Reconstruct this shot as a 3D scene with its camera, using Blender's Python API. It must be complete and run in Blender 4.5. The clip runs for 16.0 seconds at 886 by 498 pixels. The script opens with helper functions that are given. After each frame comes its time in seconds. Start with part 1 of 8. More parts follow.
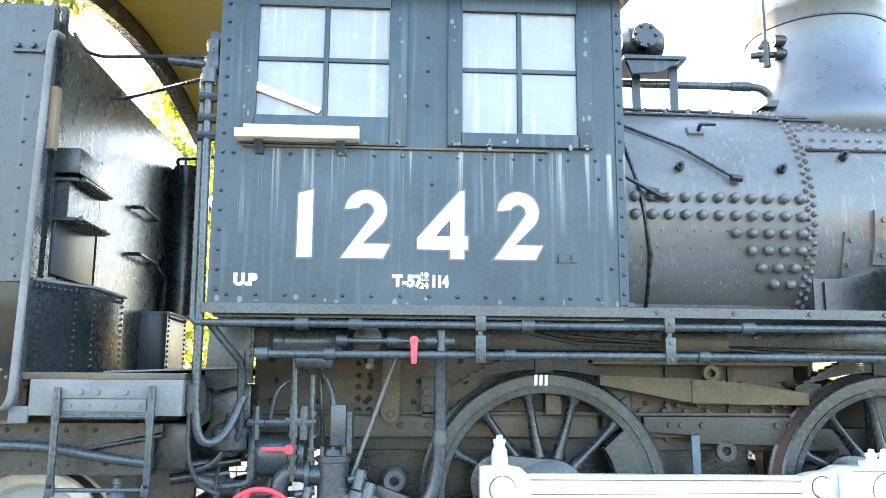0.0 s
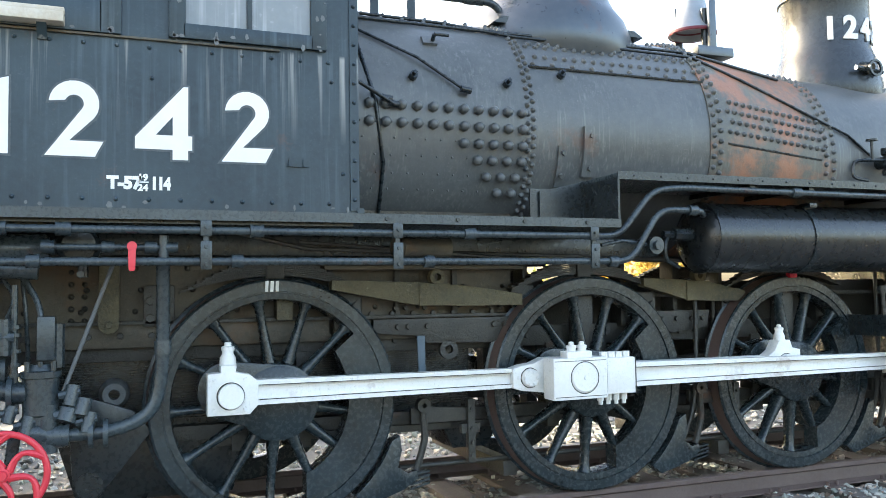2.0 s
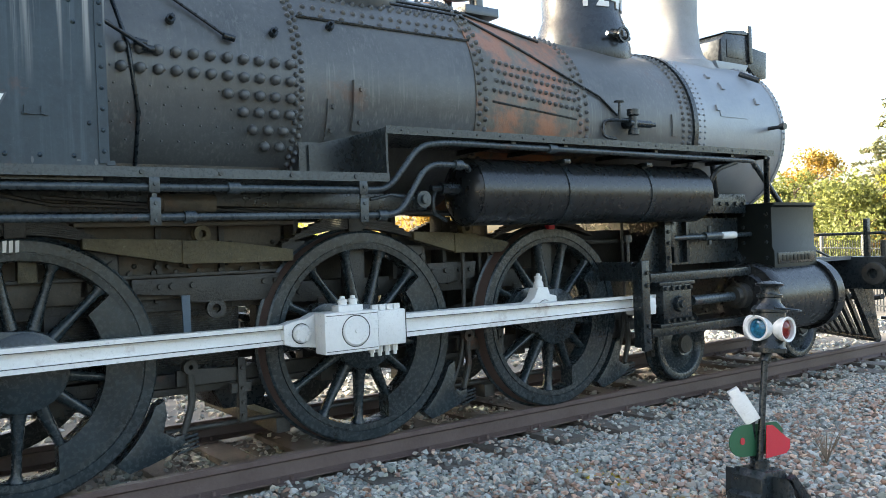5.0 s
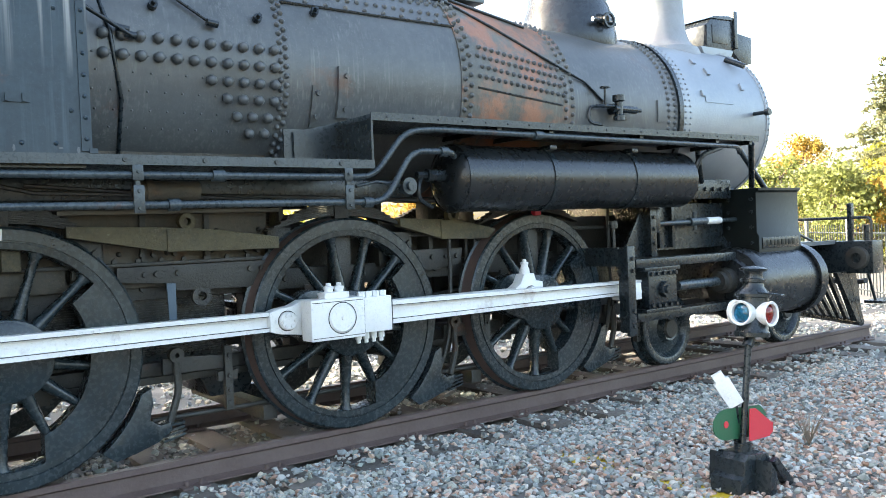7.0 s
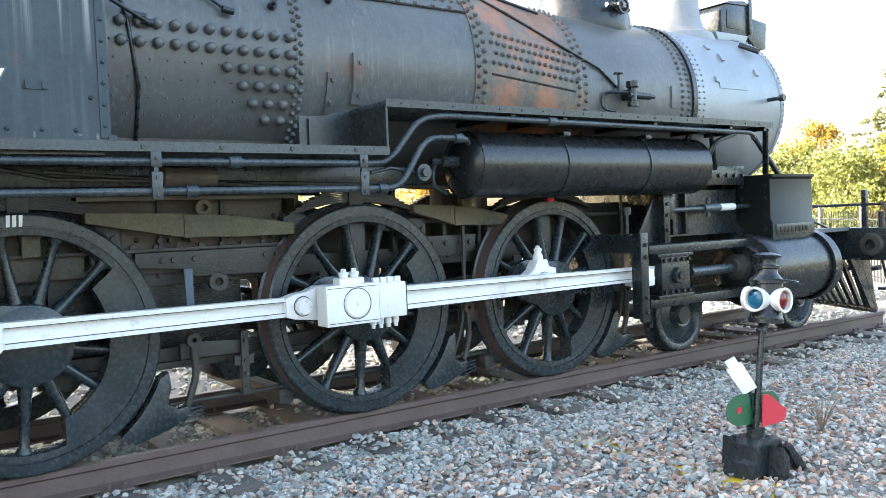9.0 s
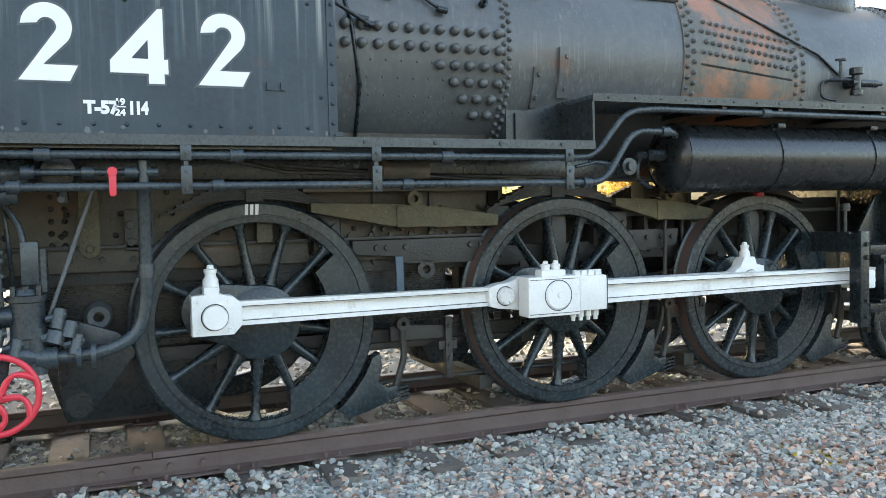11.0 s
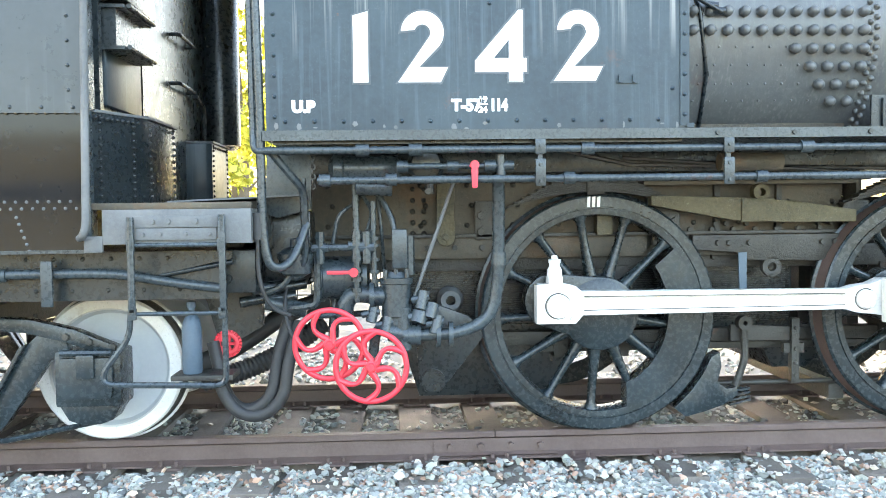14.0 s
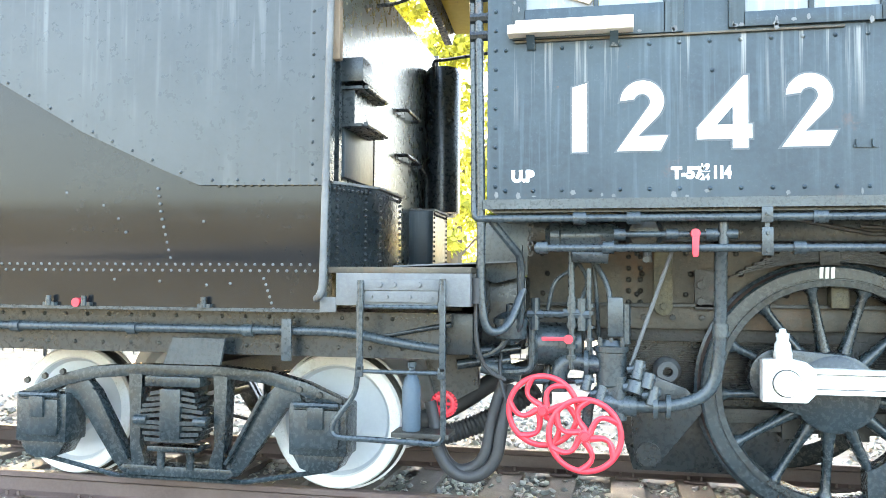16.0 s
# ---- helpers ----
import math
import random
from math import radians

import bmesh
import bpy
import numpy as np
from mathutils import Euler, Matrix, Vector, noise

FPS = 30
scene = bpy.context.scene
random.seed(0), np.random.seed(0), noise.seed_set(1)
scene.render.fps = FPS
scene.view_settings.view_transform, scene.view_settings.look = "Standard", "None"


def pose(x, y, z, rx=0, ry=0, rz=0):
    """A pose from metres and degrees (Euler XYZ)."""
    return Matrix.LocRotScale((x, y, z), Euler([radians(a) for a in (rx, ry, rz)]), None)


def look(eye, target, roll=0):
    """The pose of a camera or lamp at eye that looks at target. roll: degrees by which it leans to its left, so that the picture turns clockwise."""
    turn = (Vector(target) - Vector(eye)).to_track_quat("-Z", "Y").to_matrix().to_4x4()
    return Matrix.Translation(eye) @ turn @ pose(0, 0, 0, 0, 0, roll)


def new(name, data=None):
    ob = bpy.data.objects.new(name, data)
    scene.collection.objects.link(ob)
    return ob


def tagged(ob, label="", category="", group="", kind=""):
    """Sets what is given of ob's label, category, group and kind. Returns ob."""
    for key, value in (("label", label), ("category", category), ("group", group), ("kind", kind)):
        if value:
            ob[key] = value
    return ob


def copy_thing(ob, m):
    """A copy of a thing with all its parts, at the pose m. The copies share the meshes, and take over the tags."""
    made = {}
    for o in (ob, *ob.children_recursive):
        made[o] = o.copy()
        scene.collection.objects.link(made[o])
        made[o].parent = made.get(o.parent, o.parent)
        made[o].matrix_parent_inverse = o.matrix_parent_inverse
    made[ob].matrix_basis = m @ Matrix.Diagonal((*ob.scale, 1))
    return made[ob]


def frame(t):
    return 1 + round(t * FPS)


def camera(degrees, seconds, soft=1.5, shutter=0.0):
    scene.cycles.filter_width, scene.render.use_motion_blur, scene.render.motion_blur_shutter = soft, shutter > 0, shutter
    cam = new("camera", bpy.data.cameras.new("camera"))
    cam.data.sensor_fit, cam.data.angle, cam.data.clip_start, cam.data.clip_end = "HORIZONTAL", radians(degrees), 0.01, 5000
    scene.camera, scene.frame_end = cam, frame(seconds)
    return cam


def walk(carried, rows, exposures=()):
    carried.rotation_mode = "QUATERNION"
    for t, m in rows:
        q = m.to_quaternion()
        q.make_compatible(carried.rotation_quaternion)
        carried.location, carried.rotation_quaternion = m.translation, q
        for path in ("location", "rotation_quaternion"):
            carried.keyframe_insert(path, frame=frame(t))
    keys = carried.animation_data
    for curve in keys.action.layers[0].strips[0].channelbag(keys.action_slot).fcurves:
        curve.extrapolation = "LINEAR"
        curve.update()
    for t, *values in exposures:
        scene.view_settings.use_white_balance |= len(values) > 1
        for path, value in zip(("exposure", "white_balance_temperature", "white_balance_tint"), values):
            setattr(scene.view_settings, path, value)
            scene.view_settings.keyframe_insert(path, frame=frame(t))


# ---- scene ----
cam = camera(56.6, 16.0, soft=0.55)
PATH = [
    (0, (-0.905, -5.785, 1.353), (-0.794, -3.816, 1.687), 0.4),
    (0.5, (-0.93, -5.77, 1.386), (-0.777, -3.798, 1.678), 0.3),
    (1, (-0.901, -5.748, 1.348), (-0.578, -3.79, 1.597), -0.2),
    (1.5, (-0.857, -5.748, 1.337), (-0.335, -3.826, 1.521), -0.6),
    (2, (-0.806, -5.757, 1.33), (-0.1, -3.889, 1.445), -0.9),
    (2.5, (-0.779, -5.759, 1.336), (0.135, -3.983, 1.434), -0.9),
    (3, (-0.743, -5.761, 1.324), (0.321, -4.069, 1.39), -1.4),
    (3.5, (-0.727, -5.737, 1.32), (0.408, -4.091, 1.367), -1.9),
    (4, (-0.717, -5.749, 1.319), (0.43, -4.111, 1.35), -2.0),
    (6.5, (-0.693, -5.802, 1.301), (0.483, -4.185, 1.265), -2.5),
    (7, (-0.694, -5.793, 1.313), (0.487, -4.179, 1.276), -2.4),
    (7.5, (-0.699, -5.791, 1.318), (0.481, -4.177, 1.273), -2.4),
    (8, (-0.704, -5.784, 1.312), (0.474, -4.169, 1.254), -2.4),
    (10.5, (-0.829, -5.836, 1.338), (0.114, -4.074, 1.252), -1.7),
    (11, (-0.881, -5.825, 1.362), (-0.111, -3.981, 1.273), -1.3),
    (11.5, (-0.944, -5.813, 1.347), (-0.373, -3.898, 1.263), -1.1),
    (12, (-0.999, -5.8, 1.359), (-0.568, -3.849, 1.266), -0.9),
    (12.5, (-1.047, -5.792, 1.352), (-0.717, -3.822, 1.262), -0.9),
    (13, (-1.14, -5.816, 1.33), (-0.862, -3.837, 1.248), -0.9),
    (13.5, (-1.186, -5.789, 1.34), (-0.976, -3.802, 1.25), -0.8),
    (14, (-1.191, -5.792, 1.345), (-1.095, -3.796, 1.259), -0.7),
    (14.5, (-1.197, -5.8, 1.352), (-1.207, -3.801, 1.288), -0.5),
    (15, (-1.208, -5.816, 1.358), (-1.306, -3.819, 1.327), -0.4),
    (15.5, (-1.216, -5.838, 1.347), (-1.442, -3.851, 1.375), -0.2),
    (16, (-1.232, -5.856, 1.357), (-1.634, -3.898, 1.429), 0.4),
]
EXPOSURES = [(0, 4.15, 7000, 10), (1.0, 4.46, 7250, 10), (1.5, 4.09, 7150, 10), (2.0, 2.97, 7150, 10), (2.6, 2.29, 7100, 10), (3.5, 1.81, 7200, 10), (4.0, 1.87, 7200, 10), (6.4, 2.89, 6900, 10), (8.0, 2.89, 6900, 10), (10.4, 3.29, 7200, 10), (11.0, 2.84, 7500, 10), (11.5, 2.72, 7350, 10), (12.0, 3.45, 7550, 10), (12.6, 4.29, 7500, 10), (13.2, 4.28, 7500, 10), (14.0, 4.1, 7500, 10), (14.5, 4.09, 7500, 10), (15.2, 4.32, 7500, 10), (16.0, 4.41, 7450, 10)]
walk(cam, [(t, look(eye, target, roll)) for t, eye, target, roll in PATH], EXPOSURES)

# ---- world, sun ----
world = bpy.data.worlds.new("sky")
scene.world = world
world.use_nodes = True
wn, wl = world.node_tree.nodes, world.node_tree.links
sky = wn.new("ShaderNodeTexSky")
sky.sky_type = "NISHITA"
sky.sun_disc = False
SUN_EL, SUN_AZ = 21.0, -45.0   # azimuth from +y towards +x
sky.sun_elevation, sky.sun_rotation = radians(SUN_EL), radians(SUN_AZ)
sky.dust_density, sky.air_density, sky.ozone_density = 4.0, 1.0, 1.0
wl.new(sky.outputs[0], wn["Background"].inputs[0])
wn["Background"].inputs[1].default_value = 0.15
sun = new("sun", bpy.data.lights.new("sun", "SUN"))
sun.data.energy, sun.data.angle, sun.data.color = 4.5, radians(0.6), (1.0, 0.93, 0.80)
sd = Vector((math.sin(radians(SUN_AZ)) * math.cos(radians(SUN_EL)), math.cos(radians(SUN_AZ)) * math.cos(radians(SUN_EL)), math.sin(radians(SUN_EL))))
sun.matrix_world = look(sd * 60, (0, 0, 0))

# ---- materials ----


def material(name, base, alt=None, rough=0.5, metal=0.0, scale=6.0, streak=0.0, streak_col=(0.35, 0.37, 0.38), rust=0.0, grain=0.0, bump=0.15,
             random_value=0.0, spec=0.5, vary=0.5, rust_scale=2.2, rust_col=(0.16, 0.055, 0.02), streak_scale=26.0, runs=None, speck=0.0, speck_col=(0.20, 0.20, 0.19)):
    """Two-scale variation between base and alt, vertical streaks, rust patches, fine relief."""
    m = bpy.data.materials.new(name)
    m.use_nodes = True
    n, l = m.node_tree.nodes, m.node_tree.links
    b = n["Principled BSDF"]
    b.inputs["Metallic"].default_value = metal
    b.inputs["Specular IOR Level"].default_value = spec
    tc = n.new("ShaderNodeTexCoord")
    geo = n.new("ShaderNodeNewGeometry")

    def tex(sc, detail=6, src=None, rgh=0.6):
        t = n.new("ShaderNodeTexNoise")
        t.inputs["Scale"].default_value, t.inputs["Detail"].default_value, t.inputs["Roughness"].default_value = sc, detail, rgh
        l.new(src or geo.outputs["Position"], t.inputs["Vector"])
        return t.outputs["Fac"]

    def ramp(src, lo, hi):
        r = n.new("ShaderNodeMapRange")
        r.inputs[1].default_value, r.inputs[2].default_value = lo, hi
        l.new(src, r.inputs[0])
        return r.outputs[0]

    def mix(fac, a, c):
        x = n.new("ShaderNodeMix")
        x.data_type = "RGBA"
        if isinstance(fac, float):
            x.inputs[0].default_value = fac
        else:
            l.new(fac, x.inputs[0])
        for sock, v in ((x.inputs[6], a), (x.inputs[7], c)):
            if isinstance(v, tuple):
                sock.default_value = (*v, 1)
            else:
                l.new(v, sock)
        return x.outputs[2]

    def times(a, k):
        x = n.new("ShaderNodeMath")
        x.operation = "MULTIPLY"
        l.new(a, x.inputs[0])
        if isinstance(k, (int, float)):
            x.inputs[1].default_value = k
        else:
            l.new(k, x.inputs[1])
        return x.outputs[0]

    alt = alt or tuple(min(1, c * 1.8 + 0.01) for c in base)
    big, fine = tex(scale * 0.35), tex(scale * 6.0, 8)
    col = mix(times(ramp(big, 0.35, 0.7), vary), base, alt)
    col = mix(times(ramp(fine, 0.4, 0.75), vary * 0.6), col, alt)
    if streak:
        mp = n.new("ShaderNodeMapping")
        mp.inputs["Scale"].default_value = (streak_scale, streak_scale, 0.9)
        l.new(geo.outputs["Position"], mp.inputs[0])
        s = ramp(tex(1.0, 5, mp.outputs[0], 0.55), 0.52, 0.75)
        s = times(s, ramp(tex(1.6, 3), 0.4, 0.62))
        col = mix(times(s, streak), col, streak_col)
    if runs:
        # pale runs hanging below a ledge, fading downwards
        z_top, z_low, run_col = runs
        mp = n.new("ShaderNodeMapping")
        mp.inputs["Scale"].default_value = (17, 17, 0.35)
        l.new(geo.outputs["Position"], mp.inputs[0])
        s = ramp(tex(1.0, 6, mp.outputs[0], 0.6), 0.56, 0.70)
        sx = n.new("ShaderNodeSeparateXYZ")
        l.new(geo.outputs["Position"], sx.inputs[0])
        s = times(times(s, ramp(sx.outputs[2], z_low, z_top)), ramp(sx.outputs[2], z_top + 0.02, z_top))
        col = mix(times(s, 0.8), col, run_col)
    if rust:
        r = times(ramp(tex(rust_scale, 9, None, 0.7), 0.62 - 0.2 * rust, 0.74 - 0.2 * rust), min(1.0, 0.5 + rust * 0.5))
        col = mix(r, col, rust_col)
        dots = ramp(tex(14.0, 9, None, 0.75), 0.66, 0.74)
        col = mix(times(dots, 0.6), col, rust_col)
    if speck:
        s = times(ramp(tex(75.0, 6, None, 0.7), 0.56, 0.68), ramp(tex(5.0, 5), 0.38, 0.62))
        col = mix(times(s, speck), col, speck_col)
        s = times(ramp(tex(38.0, 8, None, 0.75), 0.57, 0.66), ramp(tex(2.3, 5), 0.42, 0.66))
        col = mix(times(s, speck), col, tuple(c * 0.25 for c in base))
    if random_value:
        oi = n.new("ShaderNodeObjectInfo")
        isl = n.new("ShaderNodeMath")
        isl.operation = "ADD"
        l.new(oi.outputs["Random"], isl.inputs[0])
        l.new(geo.outputs["Random Per Island"], isl.inputs[1])
        fr = n.new("ShaderNodeMath")
        fr.operation = "FRACT"
        l.new(isl.outputs[0], fr.inputs[0])
        hsv = n.new("ShaderNodeHueSaturation")
        l.new(col, hsv.inputs["Color"])
        mr = n.new("ShaderNodeMapRange")
        mr.inputs[3].default_value, mr.inputs[4].default_value = 1 - random_value, 1 + random_value
        l.new(fr.outputs[0], mr.inputs[0])
        l.new(mr.outputs[0], hsv.inputs["Value"])
        col = hsv.outputs[0]
    l.new(col, b.inputs["Base Color"])
    rr = n.new("ShaderNodeMapRange")
    rr.inputs[3].default_value, rr.inputs[4].default_value = max(0.05, rough - 0.12), min(1, rough + 0.15)
    l.new(fine, rr.inputs[0])
    l.new(rr.outputs[0], b.inputs["Roughness"])
    if bump:
        bp = n.new("ShaderNodeBump")
        bp.inputs["Strength"].default_value, bp.inputs["Distance"].default_value = bump, 0.01
        l.new(tex(scale * 9.0, 8), bp.inputs["Height"])
        l.new(bp.outputs[0], b.inputs["Normal"])
    return m


CAB = material("cab_paint", (0.009, 0.022, 0.034), (0.036, 0.062, 0.078), 0.38, spec=0.42, streak=0.42, streak_col=(0.13, 0.18, 0.21), scale=4, bump=0.12, vary=0.7, runs=(2.63, 2.15, (0.42, 0.42, 0.40)), rust=0.02, speck=0.18, speck_col=(0.15, 0.18, 0.20))
BLACK = material("black_paint", (0.006, 0.010, 0.012), (0.022, 0.031, 0.036), 0.27, scale=6, bump=0.13, vary=0.75, speck=0.25, speck_col=(0.09, 0.095, 0.095))
GLOSS = material("glossy_black", (0.007, 0.009, 0.010), (0.020, 0.023, 0.025), 0.27, scale=3, bump=0.03, vary=0.8, speck=0.08)
TANK = material("tank_gloss", (0.006, 0.008, 0.010), (0.016, 0.019, 0.021), 0.18, spec=0.42, scale=3, bump=0.03)
WHEEL = material("wheel_black", (0.005, 0.011, 0.014), (0.034, 0.050, 0.058), 0.25, scale=7, bump=0.14, vary=0.85, speck=0.22, speck_col=(0.13, 0.14, 0.135))
PIPE = material("pipe_grey", (0.016, 0.025, 0.031), (0.052, 0.070, 0.078), 0.27, scale=8, bump=0.12, rust=0.03, vary=0.85, speck=0.16)
IRON = material("grimy_iron", (0.010, 0.012, 0.012), (0.056, 0.054, 0.046), 0.45, scale=7, rust=0.12, bump=0.6, vary=0.95, speck=0.5, speck_col=(0.15, 0.14, 0.11))
FIREBOX = material("firebox_steel", (0.025, 0.023, 0.018), (0.105, 0.088, 0.060), 0.55, scale=4, vary=0.95, rust=0.38, rust_scale=1.7, rust_col=(0.12, 0.058, 0.022), bump=0.5, speck=0.6, speck_col=(0.20, 0.17, 0.12))
OLIVE = material("dusty_spring", (0.035, 0.033, 0.022), (0.15, 0.128, 0.068), 0.6, scale=6, rust=0.15, bump=0.7, vary=0.95, speck=0.8, speck_col=(0.26, 0.23, 0.16))
BOILER = material("boiler_jacket", (0.070, 0.077, 0.079), (0.165, 0.170, 0.168), 0.34, scale=3, streak=0.52, streak_col=(0.28, 0.275, 0.255), rust=0.06, rust_scale=1.6, bump=0.12, streak_scale=52, speck=0.35, speck_col=(0.30, 0.29, 0.27))
RUSTY = material("boiler_rusty", (0.062, 0.066, 0.064), (0.21, 0.19, 0.135), 0.45, scale=3, streak=0.35, rust=0.74, rust_scale=2.2, rust_col=(0.34, 0.14, 0.075), bump=0.25, speck=0.6, speck_col=(0.34, 0.27, 0.18))
SILVER = material("silver_paint", (0.23, 0.26, 0.285), (0.38, 0.40, 0.42), 0.42, metal=0.35, scale=4, bump=0.2)
STACK = material("stack_silver", (0.25, 0.265, 0.275), (0.42, 0.43, 0.44), 0.55, metal=0.25, scale=12, bump=0.6)
DOME = material("dome_steel", (0.065, 0.08, 0.095), (0.14, 0.155, 0.17), 0.30, metal=0.45, scale=2.5, rust=0.02, bump=0.08)
SANDBOX = material("sandbox_steel", (0.022, 0.028, 0.034), (0.06, 0.068, 0.075), 0.26, metal=0.3, scale=3, rust=0.03, bump=0.05)
WHITE = material("white_paint", (0.82, 0.82, 0.80), (0.66, 0.66, 0.63), 0.45, scale=8, rust=0.06, bump=0.2, vary=0.7, speck=0.5, speck_col=(0.30, 0.28, 0.24))
LETTER = material("letter_white", (0.80, 0.81, 0.80), (0.72, 0.73, 0.72), 0.5, scale=30, bump=0.05)
HALO = material("letter_halo", (0.045, 0.06, 0.07), (0.12, 0.14, 0.15), 0.5, scale=14, bump=0.05)
PALE = material("worn_rivet", (0.09, 0.10, 0.105), (0.20, 0.215, 0.22), 0.5, scale=20)
DARKRED = material("dark_red", (0.13, 0.012, 0.02), (0.18, 0.02, 0.03), 0.5, scale=10)
RED = material("red_paint", (0.62, 0.025, 0.045), (0.70, 0.06, 0.08), 0.4, scale=10, bump=0.08)
GREEN = material("green_paint", (0.02, 0.11, 0.05), (0.03, 0.15, 0.07), 0.4, scale=10, bump=0.08)
YELLOW = material("yellow_paint", (0.62, 0.46, 0.02), (0.40, 0.28, 0.03), 0.5, scale=3, rust=0.1, bump=0.1)
WOODW = material("weathered_white_wood", (0.62, 0.58, 0.50), (0.36, 0.25, 0.15), 0.7, scale=9, rust=0.12, bump=0.3)
WOOD = material("weathered_wood", (0.17, 0.12, 0.08), (0.28, 0.22, 0.16), 0.8, scale=9, bump=0.5)
TIE = material("tie_wood", (0.085, 0.072, 0.06), (0.24, 0.215, 0.19), 0.85, scale=8, bump=0.8, random_value=0.35)
RAIL = material("rail_rust", (0.085, 0.055, 0.048), (0.17, 0.125, 0.11), 0.55, scale=7, bump=0.3)
# bed coloured dark to stand for the shade in gaps between stones
BALLAST = material("ballast_bed", (0.13, 0.12, 0.105), (0.23, 0.215, 0.19), 0.9, scale=12, bump=0.5)
STONE = material("ballast_stone", (0.43, 0.43, 0.41), (0.62, 0.61, 0.58), 0.75, scale=18, bump=0.5, random_value=0.30)
STONE_PINK = material("ballast_stone_pink", (0.50, 0.385, 0.32), (0.64, 0.52, 0.45), 0.75, scale=18, bump=0.5, random_value=0.35)


def stone_shades(m, shades):
    """Each stone takes one of several natural shades, under the fine grain of its material."""
    n, l = m.node_tree.nodes, m.node_tree.links
    b = n["Principled BSDF"]
    src = b.inputs["Base Color"].links[0].from_socket
    geo = n.new("ShaderNodeNewGeometry")
    ramp = n.new("ShaderNodeValToRGB")
    ramp.color_ramp.interpolation = "CONSTANT"
    el = ramp.color_ramp.elements
    while len(el) < len(shades):
        el.new(0.5)
    for k, c in enumerate(shades):
        el[k].position, el[k].color = k / len(shades), (*c, 1)
    l.new(geo.outputs["Random Per Island"], ramp.inputs[0])
    mul = n.new("ShaderNodeMix")
    mul.data_type, mul.blend_type = "RGBA", "MULTIPLY"
    mul.inputs[0].default_value = 1.0
    l.new(src, mul.inputs[6])
    l.new(ramp.outputs[0], mul.inputs[7])
    l.new(mul.outputs[2], b.inputs["Base Color"])


stone_shades(STONE, ((0.92, 0.95, 0.92), (0.48, 0.51, 0.50), (1.0, 0.90, 0.78), (0.66, 0.74, 0.70), (1.0, 0.99, 0.95), (0.36, 0.38, 0.38), (0.84, 0.87, 0.77), (0.58, 0.62, 0.62), (1.0, 0.97, 0.91)))
stone_shades(STONE_PINK, ((1.0, 0.85, 0.76), (0.60, 0.49, 0.44), (1.0, 0.94, 0.82), (0.8, 0.62, 0.50), (0.95, 0.9, 0.86), (0.52, 0.50, 0.46)))
CHEST = material("chest_black", (0.005, 0.008, 0.008), (0.014, 0.018, 0.017), 0.36, spec=0.2, scale=5, bump=0.08, vary=0.7, speck=0.15, speck_col=(0.05, 0.055, 0.05))
TENDER = material("tender_paint", (0.030, 0.040, 0.046), (0.070, 0.083, 0.090), 0.29, streak=0.5, streak_col=(0.18, 0.20, 0.205), scale=3, bump=0.06)
WHEELSILVER = material("wheel_silver", (0.48, 0.52, 0.55), (0.62, 0.65, 0.67), 0.45, metal=0.1, scale=6, bump=0.15)
GREYSTEP = material("grey_step", (0.075, 0.085, 0.09), (0.22, 0.225, 0.225), 0.6, scale=9, rust=0.08, bump=0.3)
RUBBER = material("hose_rubber", (0.018, 0.019, 0.02), (0.05, 0.053, 0.056), 0.55, scale=20, bump=0.2)
BLUECYL = material("blue_cylinder", (0.05, 0.085, 0.12), (0.11, 0.15, 0.19), 0.5, scale=12, bump=0.2)
BRASS = material("dull_brass", (0.30, 0.22, 0.10), (0.2, 0.15, 0.08), 0.4, metal=0.7, scale=12)
BARK = material("bark", (0.10, 0.075, 0.055), (0.18, 0.15, 0.12), 0.9, scale=9, bump=0.9)


def leaf_material(name, col, alt):
    m = material(name, col, alt, 0.6, scale=0.8, random_value=0.45, bump=0)
    b = m.node_tree.nodes["Principled BSDF"]
    src = b.inputs["Base Color"].links[0].from_socket
    tr = m.node_tree.nodes.new("ShaderNodeBsdfTranslucent")
    ad = m.node_tree.nodes.new("ShaderNodeMixShader")
    ad.inputs[0].default_value = 0.5
    out = m.node_tree.nodes["Material Output"]
    m.node_tree.links.new(src, tr.inputs[0])
    m.node_tree.links.new(b.outputs[0], ad.inputs[1])
    m.node_tree.links.new(tr.outputs[0], ad.inputs[2])
    m.node_tree.links.new(ad.outputs[0], out.inputs[0])
    return m


LEAFY = leaf_material("yellow_green_leaf", (0.40, 0.42, 0.07), (0.60, 0.54, 0.12))
LEAFG = leaf_material("green_leaf", (0.13, 0.17, 0.05), (0.27, 0.27, 0.08))
LEAFO = leaf_material("autumn_leaf", (0.36, 0.26, 0.05), (0.42, 0.20, 0.05))
NEEDLE = leaf_material("spruce_needle", (0.12, 0.14, 0.07), (0.27, 0.25, 0.12))


def glass(name, col, rough=0.05, alpha=None):
    m = bpy.data.materials.new(name)
    m.use_nodes = True
    b = m.node_tree.nodes["Principled BSDF"]
    b.inputs["Base Color"].default_value = (*col, 1)
    b.inputs["Roughness"].default_value = rough
    b.inputs["Transmission Weight"].default_value = 0.9 if alpha is None else alpha
    return m


LENS_RED = glass("red_lens", (0.45, 0.02, 0.015), 0.08, 0.6)
LENS_BLUE = glass("blue_lens", (0.02, 0.25, 0.45), 0.08, 0.6)
PANE = material("clouded_pane", (0.19, 0.21, 0.225), (0.29, 0.31, 0.32), 0.22, scale=3, streak=0.4, streak_col=(0.7, 0.72, 0.72), bump=0.05)

# ---- mesh helpers ----


def bm_new():
    return bmesh.new()


